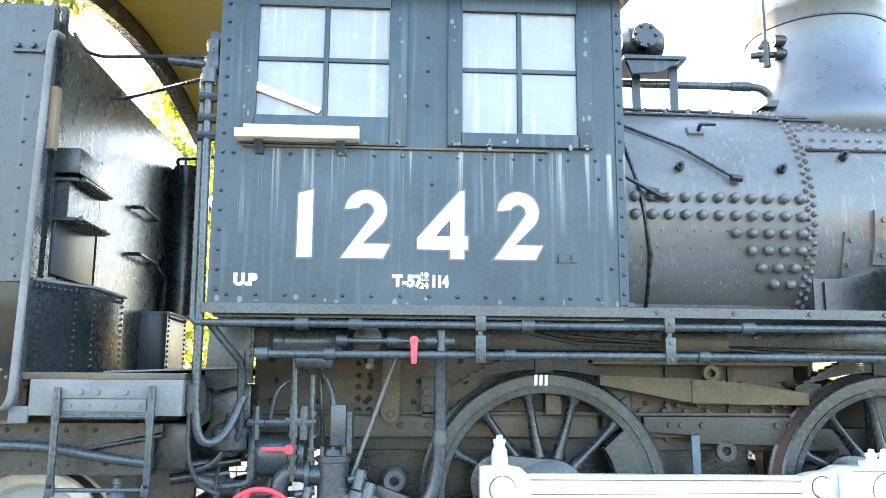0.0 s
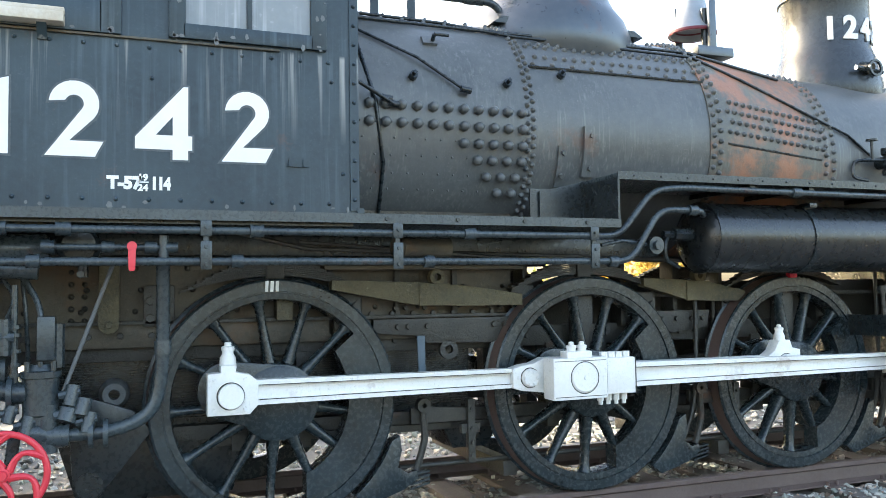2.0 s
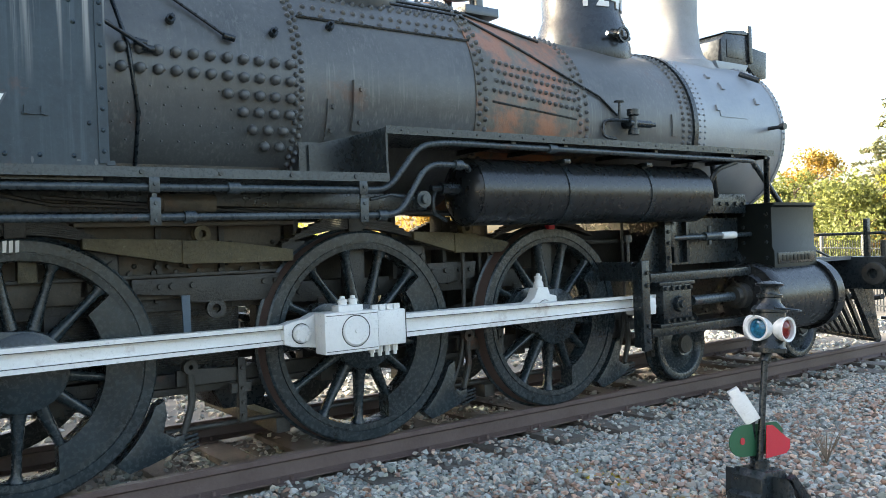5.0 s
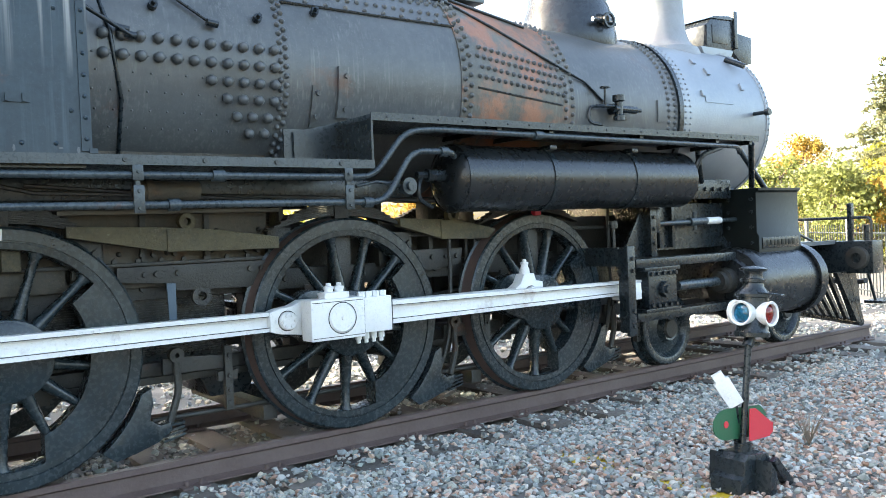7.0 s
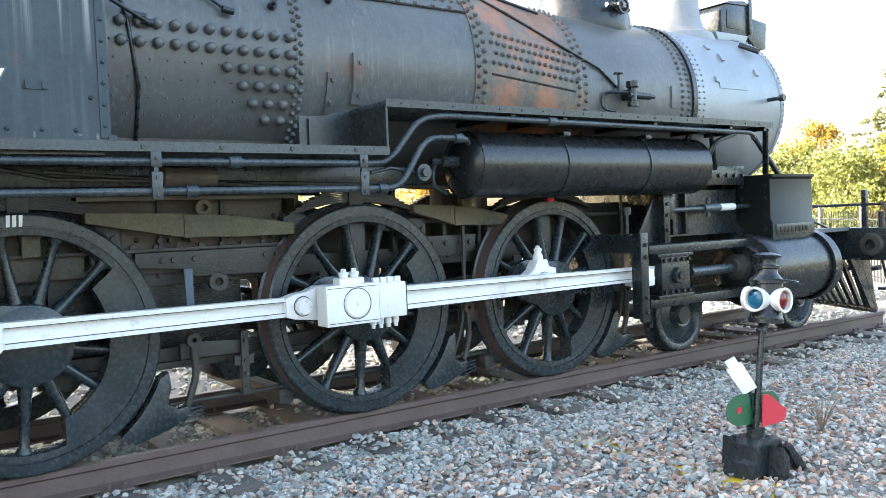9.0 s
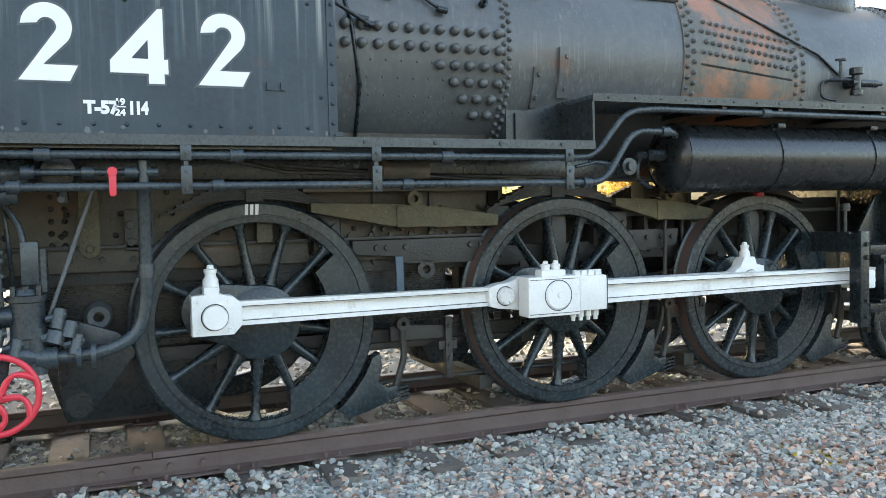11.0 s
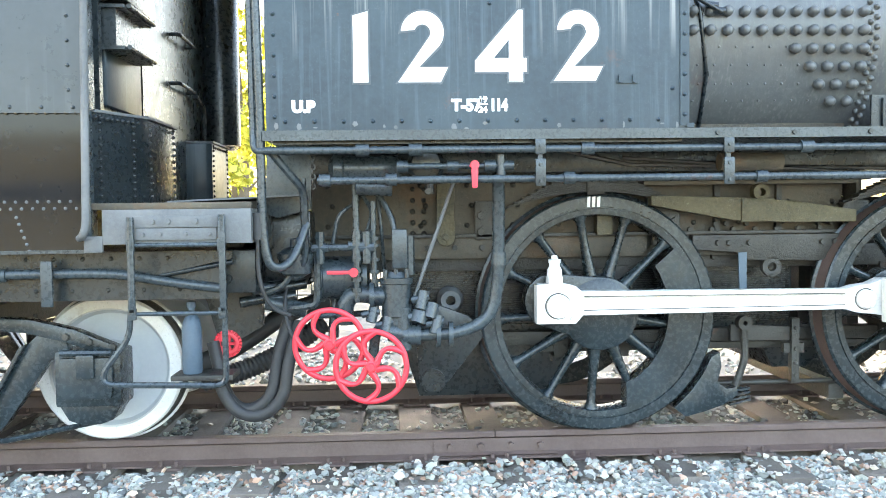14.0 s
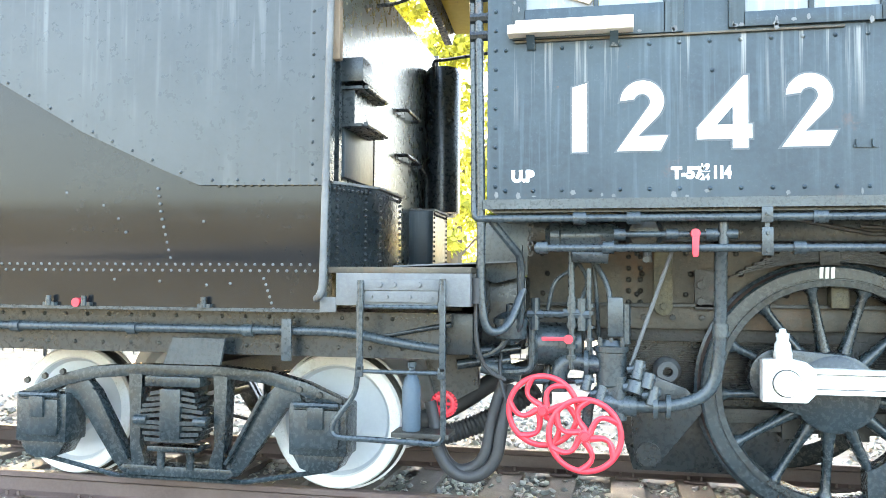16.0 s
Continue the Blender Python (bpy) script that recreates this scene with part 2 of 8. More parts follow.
def box(bm, x0, x1, y0, y1, z0, z1, bevel=0.0):
    r = bmesh.ops.create_cube(bm, size=1.0, matrix=Matrix.LocRotScale(((x0 + x1) / 2, (y0 + y1) / 2, (z0 + z1) / 2), None, (abs(x1 - x0), abs(y1 - y0), abs(z1 - z0))))
    if bevel:
        es = list({e for v in r["verts"] for e in v.link_edges})
        bmesh.ops.bevel(bm, geom=es, offset=bevel, segments=2, affect="EDGES", profile=0.6)
    return bm


def prism(bm, pts, axis, a, b, bevel=0.0):
    """Polygon pts swept along axis ('x','y','z') from a to b."""
    def put(u, v, w):
        return {"x": (w, u, v), "y": (u, w, v), "z": (u, v, w)}[axis]
    lo = [bm.verts.new(put(u, v, a)) for u, v in pts]
    hi = [bm.verts.new(put(u, v, b)) for u, v in pts]
    fs = [bm.faces.new(lo), bm.faces.new(hi)]
    k = len(pts)
    for i in range(k):
        fs.append(bm.faces.new((lo[i], lo[(i + 1) % k], hi[(i + 1) % k], hi[i])))
    bmesh.ops.recalc_face_normals(bm, faces=fs)
    if bevel:
        bmesh.ops.bevel(bm, geom=list({e for f in fs[:2] for e in f.edges}), offset=bevel, segments=2, affect="EDGES", profile=0.6)
    return bm


def lathe(bm, prof, origin=(0, 0, 0), axis="z", seg=40, closed=False):
    """Profile of (r, h) turned round an axis through origin."""
    o = Vector(origin)
    ax = {"x": (Vector((0, 1, 0)), Vector((0, 0, 1)), Vector((1, 0, 0))), "y": (Vector((1, 0, 0)), Vector((0, 0, 1)), Vector((0, 1, 0))), "z": (Vector((1, 0, 0)), Vector((0, 1, 0)), Vector((0, 0, 1)))}[axis]
    rings = []
    for r, h in prof:
        if r < 1e-5:
            rings.append([bm.verts.new(o + ax[2] * h)])
        else:
            rings.append([bm.verts.new(o + ax[2] * h + (ax[0] * math.cos(2 * math.pi * i / seg) + ax[1] * math.sin(2 * math.pi * i / seg)) * r) for i in range(seg)])
    fs = []
    pairs = list(zip(rings, rings[1:]))
    if closed:
        pairs.append((rings[-1], rings[0]))
    for A, B in pairs:
        if len(A) == 1 and len(B) == 1:
            continue
        for i in range(seg):
            j = (i + 1) % seg
            if len(A) == 1:
                fs.append(bm.faces.new((A[0], B[i], B[j])))
            elif len(B) == 1:
                fs.append(bm.faces.new((A[i], A[j], B[0])))
            else:
                fs.append(bm.faces.new((A[i], A[j], B[j], B[i])))
    bmesh.ops.recalc_face_normals(bm, faces=fs)
    return bm


def rod(bm, p, q, r, seg=12, r2=None):
    """A round bar from p to q."""
    p, q = Vector(p), Vector(q)
    m = Matrix.Translation((p + q) / 2) @ (q - p).to_track_quat("Z", "Y").to_matrix().to_4x4()
    bmesh.ops.create_cone(bm, cap_ends=True, segments=seg, radius1=r, radius2=r if r2 is None else r2, depth=(q - p).length, matrix=m)
    return bm


def tube(bm, pts, r, seg=10, bend=0.0):
    """A pipe along pts; corners rounded by bend metres."""
    P = [Vector(p) for p in pts]
    if bend:
        out = [P[0]]
        for a, b, c in zip(P, P[1:], P[2:]):
            k1 = min(bend, (a - b).length * 0.48)
            k2 = min(bend, (c - b).length * 0.48)
            s, e = b + (a - b).normalized() * k1, b + (c - b).normalized() * k2
            for i in range(6):
                t = i / 5
                out.append(s * (1 - t) ** 2 + b * 2 * t * (1 - t) + e * t * t)
        out.append(P[-1])
        P = out
    rings, ref = [], None
    for i, p in enumerate(P):
        d = (P[min(i + 1, len(P) - 1)] - P[max(i - 1, 0)]).normalized()
        if ref is None:
            ref = d.orthogonal().normalized()
        ref = (ref - d * ref.dot(d)).normalized()
        u = d.cross(ref)
        rr = r(i / (len(P) - 1)) if callable(r) else r
        rings.append([bm.verts.new(p + (ref * math.cos(2 * math.pi * k / seg) + u * math.sin(2 * math.pi * k / seg)) * rr) for k in range(seg)])
    for A, B in zip(rings, rings[1:]):
        for k in range(seg):
            bm.faces.new((A[k], A[(k + 1) % seg], B[(k + 1) % seg], B[k]))
    bm.faces.new(list(reversed(rings[0])))
    bm.faces.new(rings[-1])
    return bm


def hexbolt(bm, p, n, r=0.018, h=0.016):
    p, n = Vector(p), Vector(n).normalized()
    m = Matrix.Translation(p + n * h / 2) @ n.to_track_quat("Z", "Y").to_matrix().to_4x4()
    bmesh.ops.create_cone(bm, cap_ends=True, segments=6, radius1=r, radius2=r * 0.9, depth=h, matrix=m)
    return bm


def domes(places, r, h=0.6, seg=8):
    """Many rivet heads at (place, normal) as one mesh; quick, from plain lists."""
    vs, fs = [], []
    for p, nrm in places:
        p, nrm = Vector(p), Vector(nrm).normalized()
        u = nrm.orthogonal().normalized()
        v = nrm.cross(u)
        b = len(vs)
        for k, (rr, hh) in enumerate(((1.0, -0.15), (0.82, 0.45 * h / 0.6), (0.42, 0.9 * h / 0.6))):
            for i in range(seg):
                a = 2 * math.pi * i / seg
                vs.append(p + (u * math.cos(a) + v * math.sin(a)) * r * rr + nrm * r * hh)
        vs.append(p + nrm * r * h * 1.7)
        for k in range(2):
            for i in range(seg):
                j = (i + 1) % seg
                fs.append((b + k * seg + i, b + k * seg + j, b + (k + 1) * seg + j, b + (k + 1) * seg + i))
        for i in range(seg):
            fs.append((b + 2 * seg + i, b + 2 * seg + (i + 1) % seg, b + 3 * seg))
    me = bpy.data.meshes.new("rivets")
    me.from_pydata(vs, [], fs)
    me.polygons.foreach_set("use_smooth", [True] * len(me.polygons))
    return me


SINGLE = {"valve_cluster": "pipe_fitting", "valve_run": "pipe_fitting", "injector_flanges": "injector_fitting", "pipe_couplings": "pipe_coupling", "pipe_unions": "pipe_union",
          "bolts": "bolt", "board_bolts": "board_bolt", "crosshead_bolts": "crosshead_bolt", "inspection_plates": "inspection_plate", "board_brackets": "board_bracket",
          "front_stiffener": "front_stiffener", "grab_iron": "grab_iron", "hanging_lines": "hanging_line", "small_cleats": "cleat", "ladder_rung": "ladder_rung", "box_shelf": "box_shelf",
          "glazing_bar": "glazing_bar", "chalk_marks": "chalk_mark", "seam_strip": "seam_strip", "oil_pipe": "oil_pipe", "conduit": "conduit", "rest_bracket": "rest_bracket", "wheel_valves": "wheel_valve",
          "rear_handrail": "rear_handrail", "steam_line": "steam_line", "end_sill": "end_sill", "pipe_bracket": "pipe_bracket", "control_rod": "control_rod", "drain_pipe": "drain_pipe", "expansion_pad": "expansion_pad",
          "beam_handrail": "beam_handrail", "cab_front": "cab_front", "spring_nest": "truck_spring", "board_brace": "board_brace", "chain": "chain_link", "cast_marks": "cast_mark", "rocker_arm": "rocker_arm", "cab_valve": "cab_valve"}


def islands(bm):
    """The loose pieces of a bmesh, as lists of vertices."""
    left, out = set(bm.verts), []
    while left:
        seed = min(left, key=lambda v: v.index)
        todo, got = [seed], {seed}
        while todo:
            for e in todo.pop().link_edges:
                for w in e.verts:
                    if w not in got:
                        got.add(w)
                        todo.append(w)
        left -= got
        out.append(sorted(got, key=lambda v: v.index))
    return out


def part(name, bm, mat, parent=None, label="", smooth=True, angle=38, loc=None):
    """One mesh object from a bmesh (or a ready mesh), under its thing or part. Pieces that can be told apart become objects of their own."""
    if name in SINGLE and not isinstance(bm, bpy.types.Mesh):
        bm.verts.index_update()
        pieces = islands(bm)
        if len(pieces) > 1:
            first = None
            for vs in pieces:
                sub, at = bm_new(), {}
                for v in vs:
                    at[v] = sub.verts.new(v.co)
                for f in {f for v in vs for f in v.link_faces}:
                    sub.faces.new([at[v] for v in f.verts])
                bmesh.ops.recalc_face_normals(sub, faces=sub.faces)
                ob = part(SINGLE[name] + " ", sub, mat, parent, label, smooth, angle, loc)
                ob.name = SINGLE[name]
                first = first or ob
            bm.free()
            return first
    if isinstance(bm, bpy.types.Mesh):
        me = bm
    else:
        me = bpy.data.meshes.new(name)
        bm.normal_update()
        if smooth:
            lim = radians(angle)
            for f in bm.faces:
                f.smooth = True
            for e in bm.edges:
                e.smooth = len(e.link_faces) == 2 and e.calc_face_angle(0) < lim
        bm.to_mesh(me)
        bm.free()
    if not me.materials:
        me.materials.append(mat)
    ob = new(name, me)
    if loc is not None:
        ob.location = loc
    if parent is not None:
        ob.parent = parent
    if label:
        tagged(ob, label)
    return ob


def thing(name, label, category, group="", kind="", at=(0, 0, 0)):
    ob = new(name)
    ob.empty_display_size = 0.1
    ob.location = at
    return tagged(ob, label, category, group, kind)


def letters(name, body, size, where, parent, mat, depth=0.004, width=1.0, bold=0.0, align="LEFT", rot=(90, 0, 0)):
    c = bpy.data.curves.new(name, "FONT")
    c.body, c.size, c.extrude, c.offset, c.align_x = body, size, depth, bold, align
    tmp = bpy.data.objects.new(name, c)
    scene.collection.objects.link(tmp)
    bpy.context.view_layer.update()
    me = bpy.data.meshes.new_from_object(tmp.evaluated_get(bpy.context.evaluated_depsgraph_get()))
    bpy.data.objects.remove(tmp)
    me.transform(Matrix.LocRotScale(where, Euler([radians(a) for a in rot]), (width, 1, 1)))
    me.materials.clear()
    me.materials.append(mat)
    ob = new(name, me)
    ob.parent = parent
    return ob

# ---- ground and track ----
# gravel yard; the unseen open side is given dark dry grass to dim reflections
bg = BALLAST.node_tree
bpr = bg.nodes["Principled BSDF"]
gsrc = bpr.inputs["Base Color"].links[0].from_socket
geo_n, sep, mr, nz, mx = (bg.nodes.new(k) for k in ("ShaderNodeNewGeometry", "ShaderNodeSeparateXYZ", "ShaderNodeMapRange", "ShaderNodeTexNoise", "ShaderNodeMix"))
bg.links.new(geo_n.outputs["Position"], sep.inputs[0])
bg.links.new(geo_n.outputs["Position"], nz.inputs["Vector"])
nz.inputs["Scale"].default_value = 3.0
mr.inputs[1].default_value, mr.inputs[2].default_value = -6.6, -7.4
bg.links.new(sep.outputs[1], mr.inputs[0])
mx.data_type = "RGBA"
grs = bg.nodes.new("ShaderNodeMix")
grs.data_type = "RGBA"
grs.inputs[6].default_value, grs.inputs[7].default_value = (0.055, 0.050, 0.022, 1), (0.13, 0.10, 0.045, 1)
bg.links.new(nz.outputs["Fac"], grs.inputs[0])
bg.links.new(mr.outputs[0], mx.inputs[0])
bg.links.new(gsrc, mx.inputs[6])
bg.links.new(grs.outputs[2], mx.inputs[7])
bg.links.new(mx.outputs[2], bpr.inputs["Base Color"])
GZ = -0.213
bm = bm_new()
bmesh.ops.create_grid(bm, x_segments=2, y_segments=2, size=400, matrix=Matrix.Translation((0, 0, GZ)))
ground = tagged(part("ground", bm, BALLAST, None, "grey crushed-stone ground reaching away on all sides", smooth=False), category="ground", kind="structure")

track = thing("railway_track", "rusty steel rails spiked to weathered wooden ties in ballast", "railway track", kind="structure")
RAIL_PROFILE = [(-0.0665, -0.165), (0.0665, -0.165), (0.0665, -0.155), (0.013, -0.135), (0.010, -0.05), (0.036, -0.035), (0.036, -0.006), (0.030, 0.0), (-0.030, 0.0), (-0.036, -0.006), (-0.036, -0.035), (-0.010, -0.05), (-0.013, -0.135), (-0.0665, -0.155)]
for side in (-1, 1):
    for x0, x1 in ((-13.0, -0.646), (-0.640, 9.36)) if side < 0 else ((-13.0, 9.36),):
        bm = prism(bm_new(), [(u + side * 0.755, v) for u, v in RAIL_PROFILE], "x", x0, x1)
        part("rail", bm, RAIL, track)
bm = bm_new()
prism(bm, [(-0.800, -0.148), (-0.768, -0.132), (-0.768, -0.05), (-0.785, -0.045), (-0.785, -0.125), (-0.815, -0.14)], "x", -1.02, -0.26)
for k in range(4):
    hexbolt(bm, (-0.92 + 0.187 * k, -0.785, -0.088), (0, -1, 0), 0.022, 0.03)
part("joint_bar", bm, RAIL, track, "bolted rusty joint bar")

# ---- locomotive ----
loco = thing("steam_locomotive", "weathered black ten-wheel steam locomotive with white rods, on rails", "locomotive")

# boiler: tapered shell, axis height and radius along x
SHELL = [(0.30, 2.475, 0.880), (1.66, 2.475, 0.880), (3.20, 2.475, 0.880), (4.35, 2.385, 0.800), (5.90, 2.385, 0.800)]


def shell(x):
    for (a, za, ra), (b, zb, rb) in zip(SHELL, SHELL[1:]):
        if x <= b:
            k = max(0, (x - a) / (b - a))
            return za + (zb - za) * k, ra + (rb - ra) * k
    return SHELL[-1][1:]


def on_shell(x, deg, off=0.0):
    """Point and normal on the boiler; deg 0 is the camera's side at axis height, 90 the top."""
    zc, r = shell(x)
    a = radians(deg)
    n = Vector((0, -math.cos(a), math.sin(a)))
    return Vector((x, 0, zc)) + n * (r + off), n


def shell_part(name, x0, x1, mat, off=0.0, label="", steps=10, parent=None, ends=True):
    bm = bm_new()
    rings = []
    for i in range(steps + 1):
        x = x0 + (x1 - x0) * i / steps
        zc, r = shell(x)
        rings.append([bm.verts.new((x, -(r + off) * math.cos(2 * math.pi * k / 72), zc + (r + off) * math.sin(2 * math.pi * k / 72))) for k in range(72)])
    for A, B in zip(rings, rings[1:]):
        for k in range(72):
            bm.faces.new((A[k], A[(k + 1) % 72], B[(k + 1) % 72], B[k]))
    if ends:
        bm.faces.new(rings[0])
        bm.faces.new(list(reversed(rings[-1])))
    bmesh.ops.recalc_face_normals(bm, faces=bm.faces)
    return part(name, bm, mat, parent, label)


boiler = shell_part("boiler", 0.30, 3.18, BOILER, label="streaked dark grey riveted boiler shell", parent=loco)
shell_part("taper_course", 3.14, 4.42, RUSTY, 0.010, "rust-patched tapered boiler course", parent=boiler)
shell_part("front_course", 4.36, 5.84, BOILER, 0.004, parent=boiler, steps=2)
# smokebox
SZ, SR, SX0, SX1 = 2.385, 0.815, 5.84, 7.30
bm = lathe(bm_new(), [(0, SX0), (SR, SX0), (SR, SX1 - 0.06), (SR + 0.012, SX1 - 0.055), (SR + 0.012, SX1 - 0.01), (SR, SX1), (SR - 0.05, SX1 + 0.02), (0.5, SX1 + 0.05), (0.42, SX1 + 0.09), (0, SX1 + 0.1)], (0, 0, SZ), "x", 80)
smokebox = part("smokebox", bm, SILVER, loco, "silver-painted smokebox with riveted edge")
bm = lathe(bm_new(), [(SR - 0.01, 5.80), (SR + 0.014, 5.80), (SR + 0.014, 5.86), (SR - 0.01, 5.86)], (0, 0, SZ), "x", 80)
part("smokebox_band", bm, BLACK, smokebox, "black band round the smokebox joint")
riv = []
for x in (5.90, 5.97, SX1 - 0.03):
    for k in range(-20, 130, 4):
        a = radians(k)
        nn = Vector((0, -math.cos(a), math.sin(a)))
        riv.append((Vector((x, 0, SZ)) + nn * (SR + (0.012 if x > 7 else 0)), nn))
tagged(part("rivets", domes(riv, 0.014), SILVER, smokebox), kind="stuff")
bm = bm_new()
for x, a0, a1, h in ((6.45, 8, 15, 0.006), (6.42, 30, 36, 0.02), (6.9, 20, 25, 0.02), (6.2, 12, 16, 0.02), (6.3, 40, 44, 0.02)):
    w = 0.22 if h < 0.01 else 0.025
    for s in range(3):
        b0, b1 = a0 + (a1 - a0) * s / 3, a0 + (a1 - a0) * (s + 1) / 3
        pts = [(-(SR + o) * math.cos(radians(b)), SZ + (SR + o) * math.sin(radians(b))) for o, b in ((-0.005, b0), (h, b0), (h, b1), (-0.005, b1))]
        prism(bm, pts, "x", x - w, x + w)
part("inspection_plates", bm, SILVER, smokebox)
bm = rod(bm_new(), (7.02, -0.80, 2.42), (7.02, -0.96, 2.42), 0.02)
rod(bm, (7.02, -0.95, 2.42), (7.02, -1.0, 2.42), 0.035)
part("handrail_stub", bm, BLACK, smokebox)
bm = rod(bm_new(), (6.98, -0.52, 3.04), (7.06, -0.70, 2.94), 0.028)
part("lamp_bracket", bm, BLACK, smokebox)

# rivets on the boiler
riv = []
for x in (1.66, 1.70):
    for a in range(-48, 128, 4):
        riv.append(on_shell(x, a + (2 if x > 1.68 else 0)))
for x in (3.17, 3.23):
    for a in range(-40, 110, 5):
        riv.append(on_shell(x, a + (2.5 if x > 3.2 else 0), 0.012))
for x in (4.30, 4.38):
    for a in range(-40, 128, 5):
        riv.append(on_shell(x, a + (2.5 if x > 4.32 else 0), 0.012))
for x in (5.66, 5.75):
    for a in range(-20, 128, 4):
        riv.append(on_shell(x, a, 0.004))
for i in range(19):
    for j, a in enumerate((30, 35.0, 39.5, 42)):
        if j == 0 and i % 2:
            continue
        x = 1.76 + i * 0.078 + (0.039 if j % 2 else 0)
        if x < 3.15:
            riv.append(on_shell(x, a + (0 if j < 2 else 3)))
for i in range(16):
    for j in range(4):
        x = 3.32 + i * 0.068 + (0.034 if j % 2 else 0)
        if x < 4.28:
            riv.append(on_shell(x, 3 + j * 5.2, 0.012))
for i in range(18):
    riv.append(on_shell(0.45 + i * 0.155, 58))
    riv.append(on_shell(0.50 + i * 0.155, 66))
tagged(part("rivets", domes(riv, 0.021, 0.7), BOILER, boiler), kind="stuff")
# small staybolt heads
riv = []
for j, a in enumerate((-3.0, -9.5, -16.5, -24, -31)):
    for i in range(10):
        x = 0.50 + i * 0.104 + 0.02 * (j % 2)
        if x < 1.20 + (0.1 if j in (0,) else 0.05 * (j - 1)):
            riv.append(on_shell(x, a))
tagged(part("staybolts", domes(riv, 0.008), BOILER, boiler), kind="stuff")
# large capped staybolts
cap = bm_new()
bmesh.ops.create_cone(cap, cap_ends=True, segments=6, radius1=0.034, radius2=0.034, depth=0.02, matrix=Matrix.Translation((0, 0, 0.008)))
lathe(cap, [(0.033, 0.018), (0.031, 0.032), (0.02, 0.046), (0.0, 0.052)], seg=12)
capob = part("stay_cap", cap, BOILER, boiler)
first = True
for j, (a, n0) in enumerate(((4.0, 0), (-3.2, 0), (-10.2, 6), (-17.0, 7), (-24.0, 8), (-31.0, 9))):
    for i in range(n0, 11):
        p, nn = on_shell(0.56 + i * 0.1055 + (-0.008 * j if j > 3 else 0), a)
        ob = capob if first else new("stay_cap", capob.data)
        first = False
        ob.parent = boiler
        ob.matrix_basis = Matrix.Translation(p) @ nn.to_track_quat("Z", "Y").to_matrix().to_4x4()
# bands, brackets and washout plugs on the shell
for x, a0, a1, w, h in ((1.92, -27, -9, 0.035, 0.02), (2.13, -22, 0, 0.055, 0.03), (1.03, 36, 41, 0.05, 0.02), (5.53, -8, 6, 0.04, 0.02)):
    bm = bm_new()
    for s in range(4):
        b0, b1 = a0 + (a1 - a0) * s / 4, a0 + (a1 - a0) * (s + 1) / 4
        zc, r = shell(x)
        pts = [(-(r + o) * math.cos(radians(b)), zc + (r + o) * math.sin(radians(b))) for o, b in ((-0.01, b0), (h, b0), (h, b1), (-0.01, b1))]
        prism(bm, pts, "x", x - w, x + w)
    bmesh.ops.remove_doubles(bm, verts=bm.verts, dist=0.0005)
    part("shell_bracket", bm, BOILER, boiler)
for x, a in ((1.92, -12), (1.92, -22), (2.13, -4), (2.13, -18)):
    p, nn = on_shell(x, a, 0.02)
    part("bracket_bolt", hexbolt(bm_new(), p, nn, 0.02, 0.025), BOILER, boiler)
for x, a in ((0.86, 17), (1.52, 17), (1.95, 24)):
    p, nn = on_shell(x, a)
    bm = bm_new()
    rod(bm, p, p + nn * 0.04, 0.028, 8)
    rod(bm, p, p + nn * 0.07, 0.016, 4)
    part("washout_plug", bm, BLACK, boiler)
bm = bm_new()
p, nn = on_shell(1.05, 38, 0.02)
rod(bm, p, p + nn * 0.05, 0.014)
rod(bm, p + nn * 0.05, p + nn * 0.05 + Vector((0.10, 0, 0)), 0.012)
part("hook", bm, BLACK, boiler)
# seam strips
bm = bm_new()
for x0, x1, a in ((1.72, 3.16, 28), (3.30, 4.25, -3)):
    pts = [on_shell(x0 + (x1 - x0) * i / 8, a, 0.008)[0] for i in range(9)]
    tube(bm, pts, 0.010, 6)
part("seam_strip", bm, BLACK, boiler)
# pipe lines lying on the boiler
bm = bm_new()
tube(bm, [on_shell(0.36, 54, 0.015)[0], on_shell(1.3, 53, 0.015)[0], on_shell(2.4, 53, 0.015)[0], on_shell(3.2, 52, 0.02)[0], on_shell(4.1, 50, 0.02)[0]], 0.012)
tube(bm, [on_shell(0.6, 62, 0.015)[0], on_shell(1.2, 59, 0.015)[0], on_shell(1.7, 49, 0.02)[0], on_shell(3.2, 47, 0.02)[0], on_shell(3.6, 36, 0.02)[0], on_shell(4.1, 24, 0.02)[0], on_shell(4.55, 13, 0.02)[0], on_shell(4.75, 2, 0.02)[0]], 0.011)
part("oil_pipe", bm, BLACK, boiler)
bm = bm_new()
tube(bm, [(0.36, -0.80, 3.1), on_shell(0.48, 50, 0.02)[0], on_shell(0.52, 30, 0.02)[0], on_shell(0.60, 5, 0.02)[0], on_shell(0.66, -20, 0.02)[0], on_shell(0.68, -45, 0.02)[0]], 0.013)
tube(bm, [on_shell(0.36, 47, 0.015)[0], on_shell(0.5, 43, 0.02)[0], on_shell(0.9, 26, 0.03)[0], on_shell(1.2, 12, 0.03)[0]], 0.010)
tube(bm, [(0.36, -0.98, 2.70), on_shell(0.72, 3, 0.05)[0]], 0.013)
for x, a in ((1.2, 12), (0.70, 4), (0.66, 6)):
    p, nn = on_shell(x, a, 0.04)
    rod(bm, p - Vector((0.03, 0, 0)), p + Vector((0.04, 0, -0.01)), 0.022)
part("conduit", bm, BLACK, boiler)
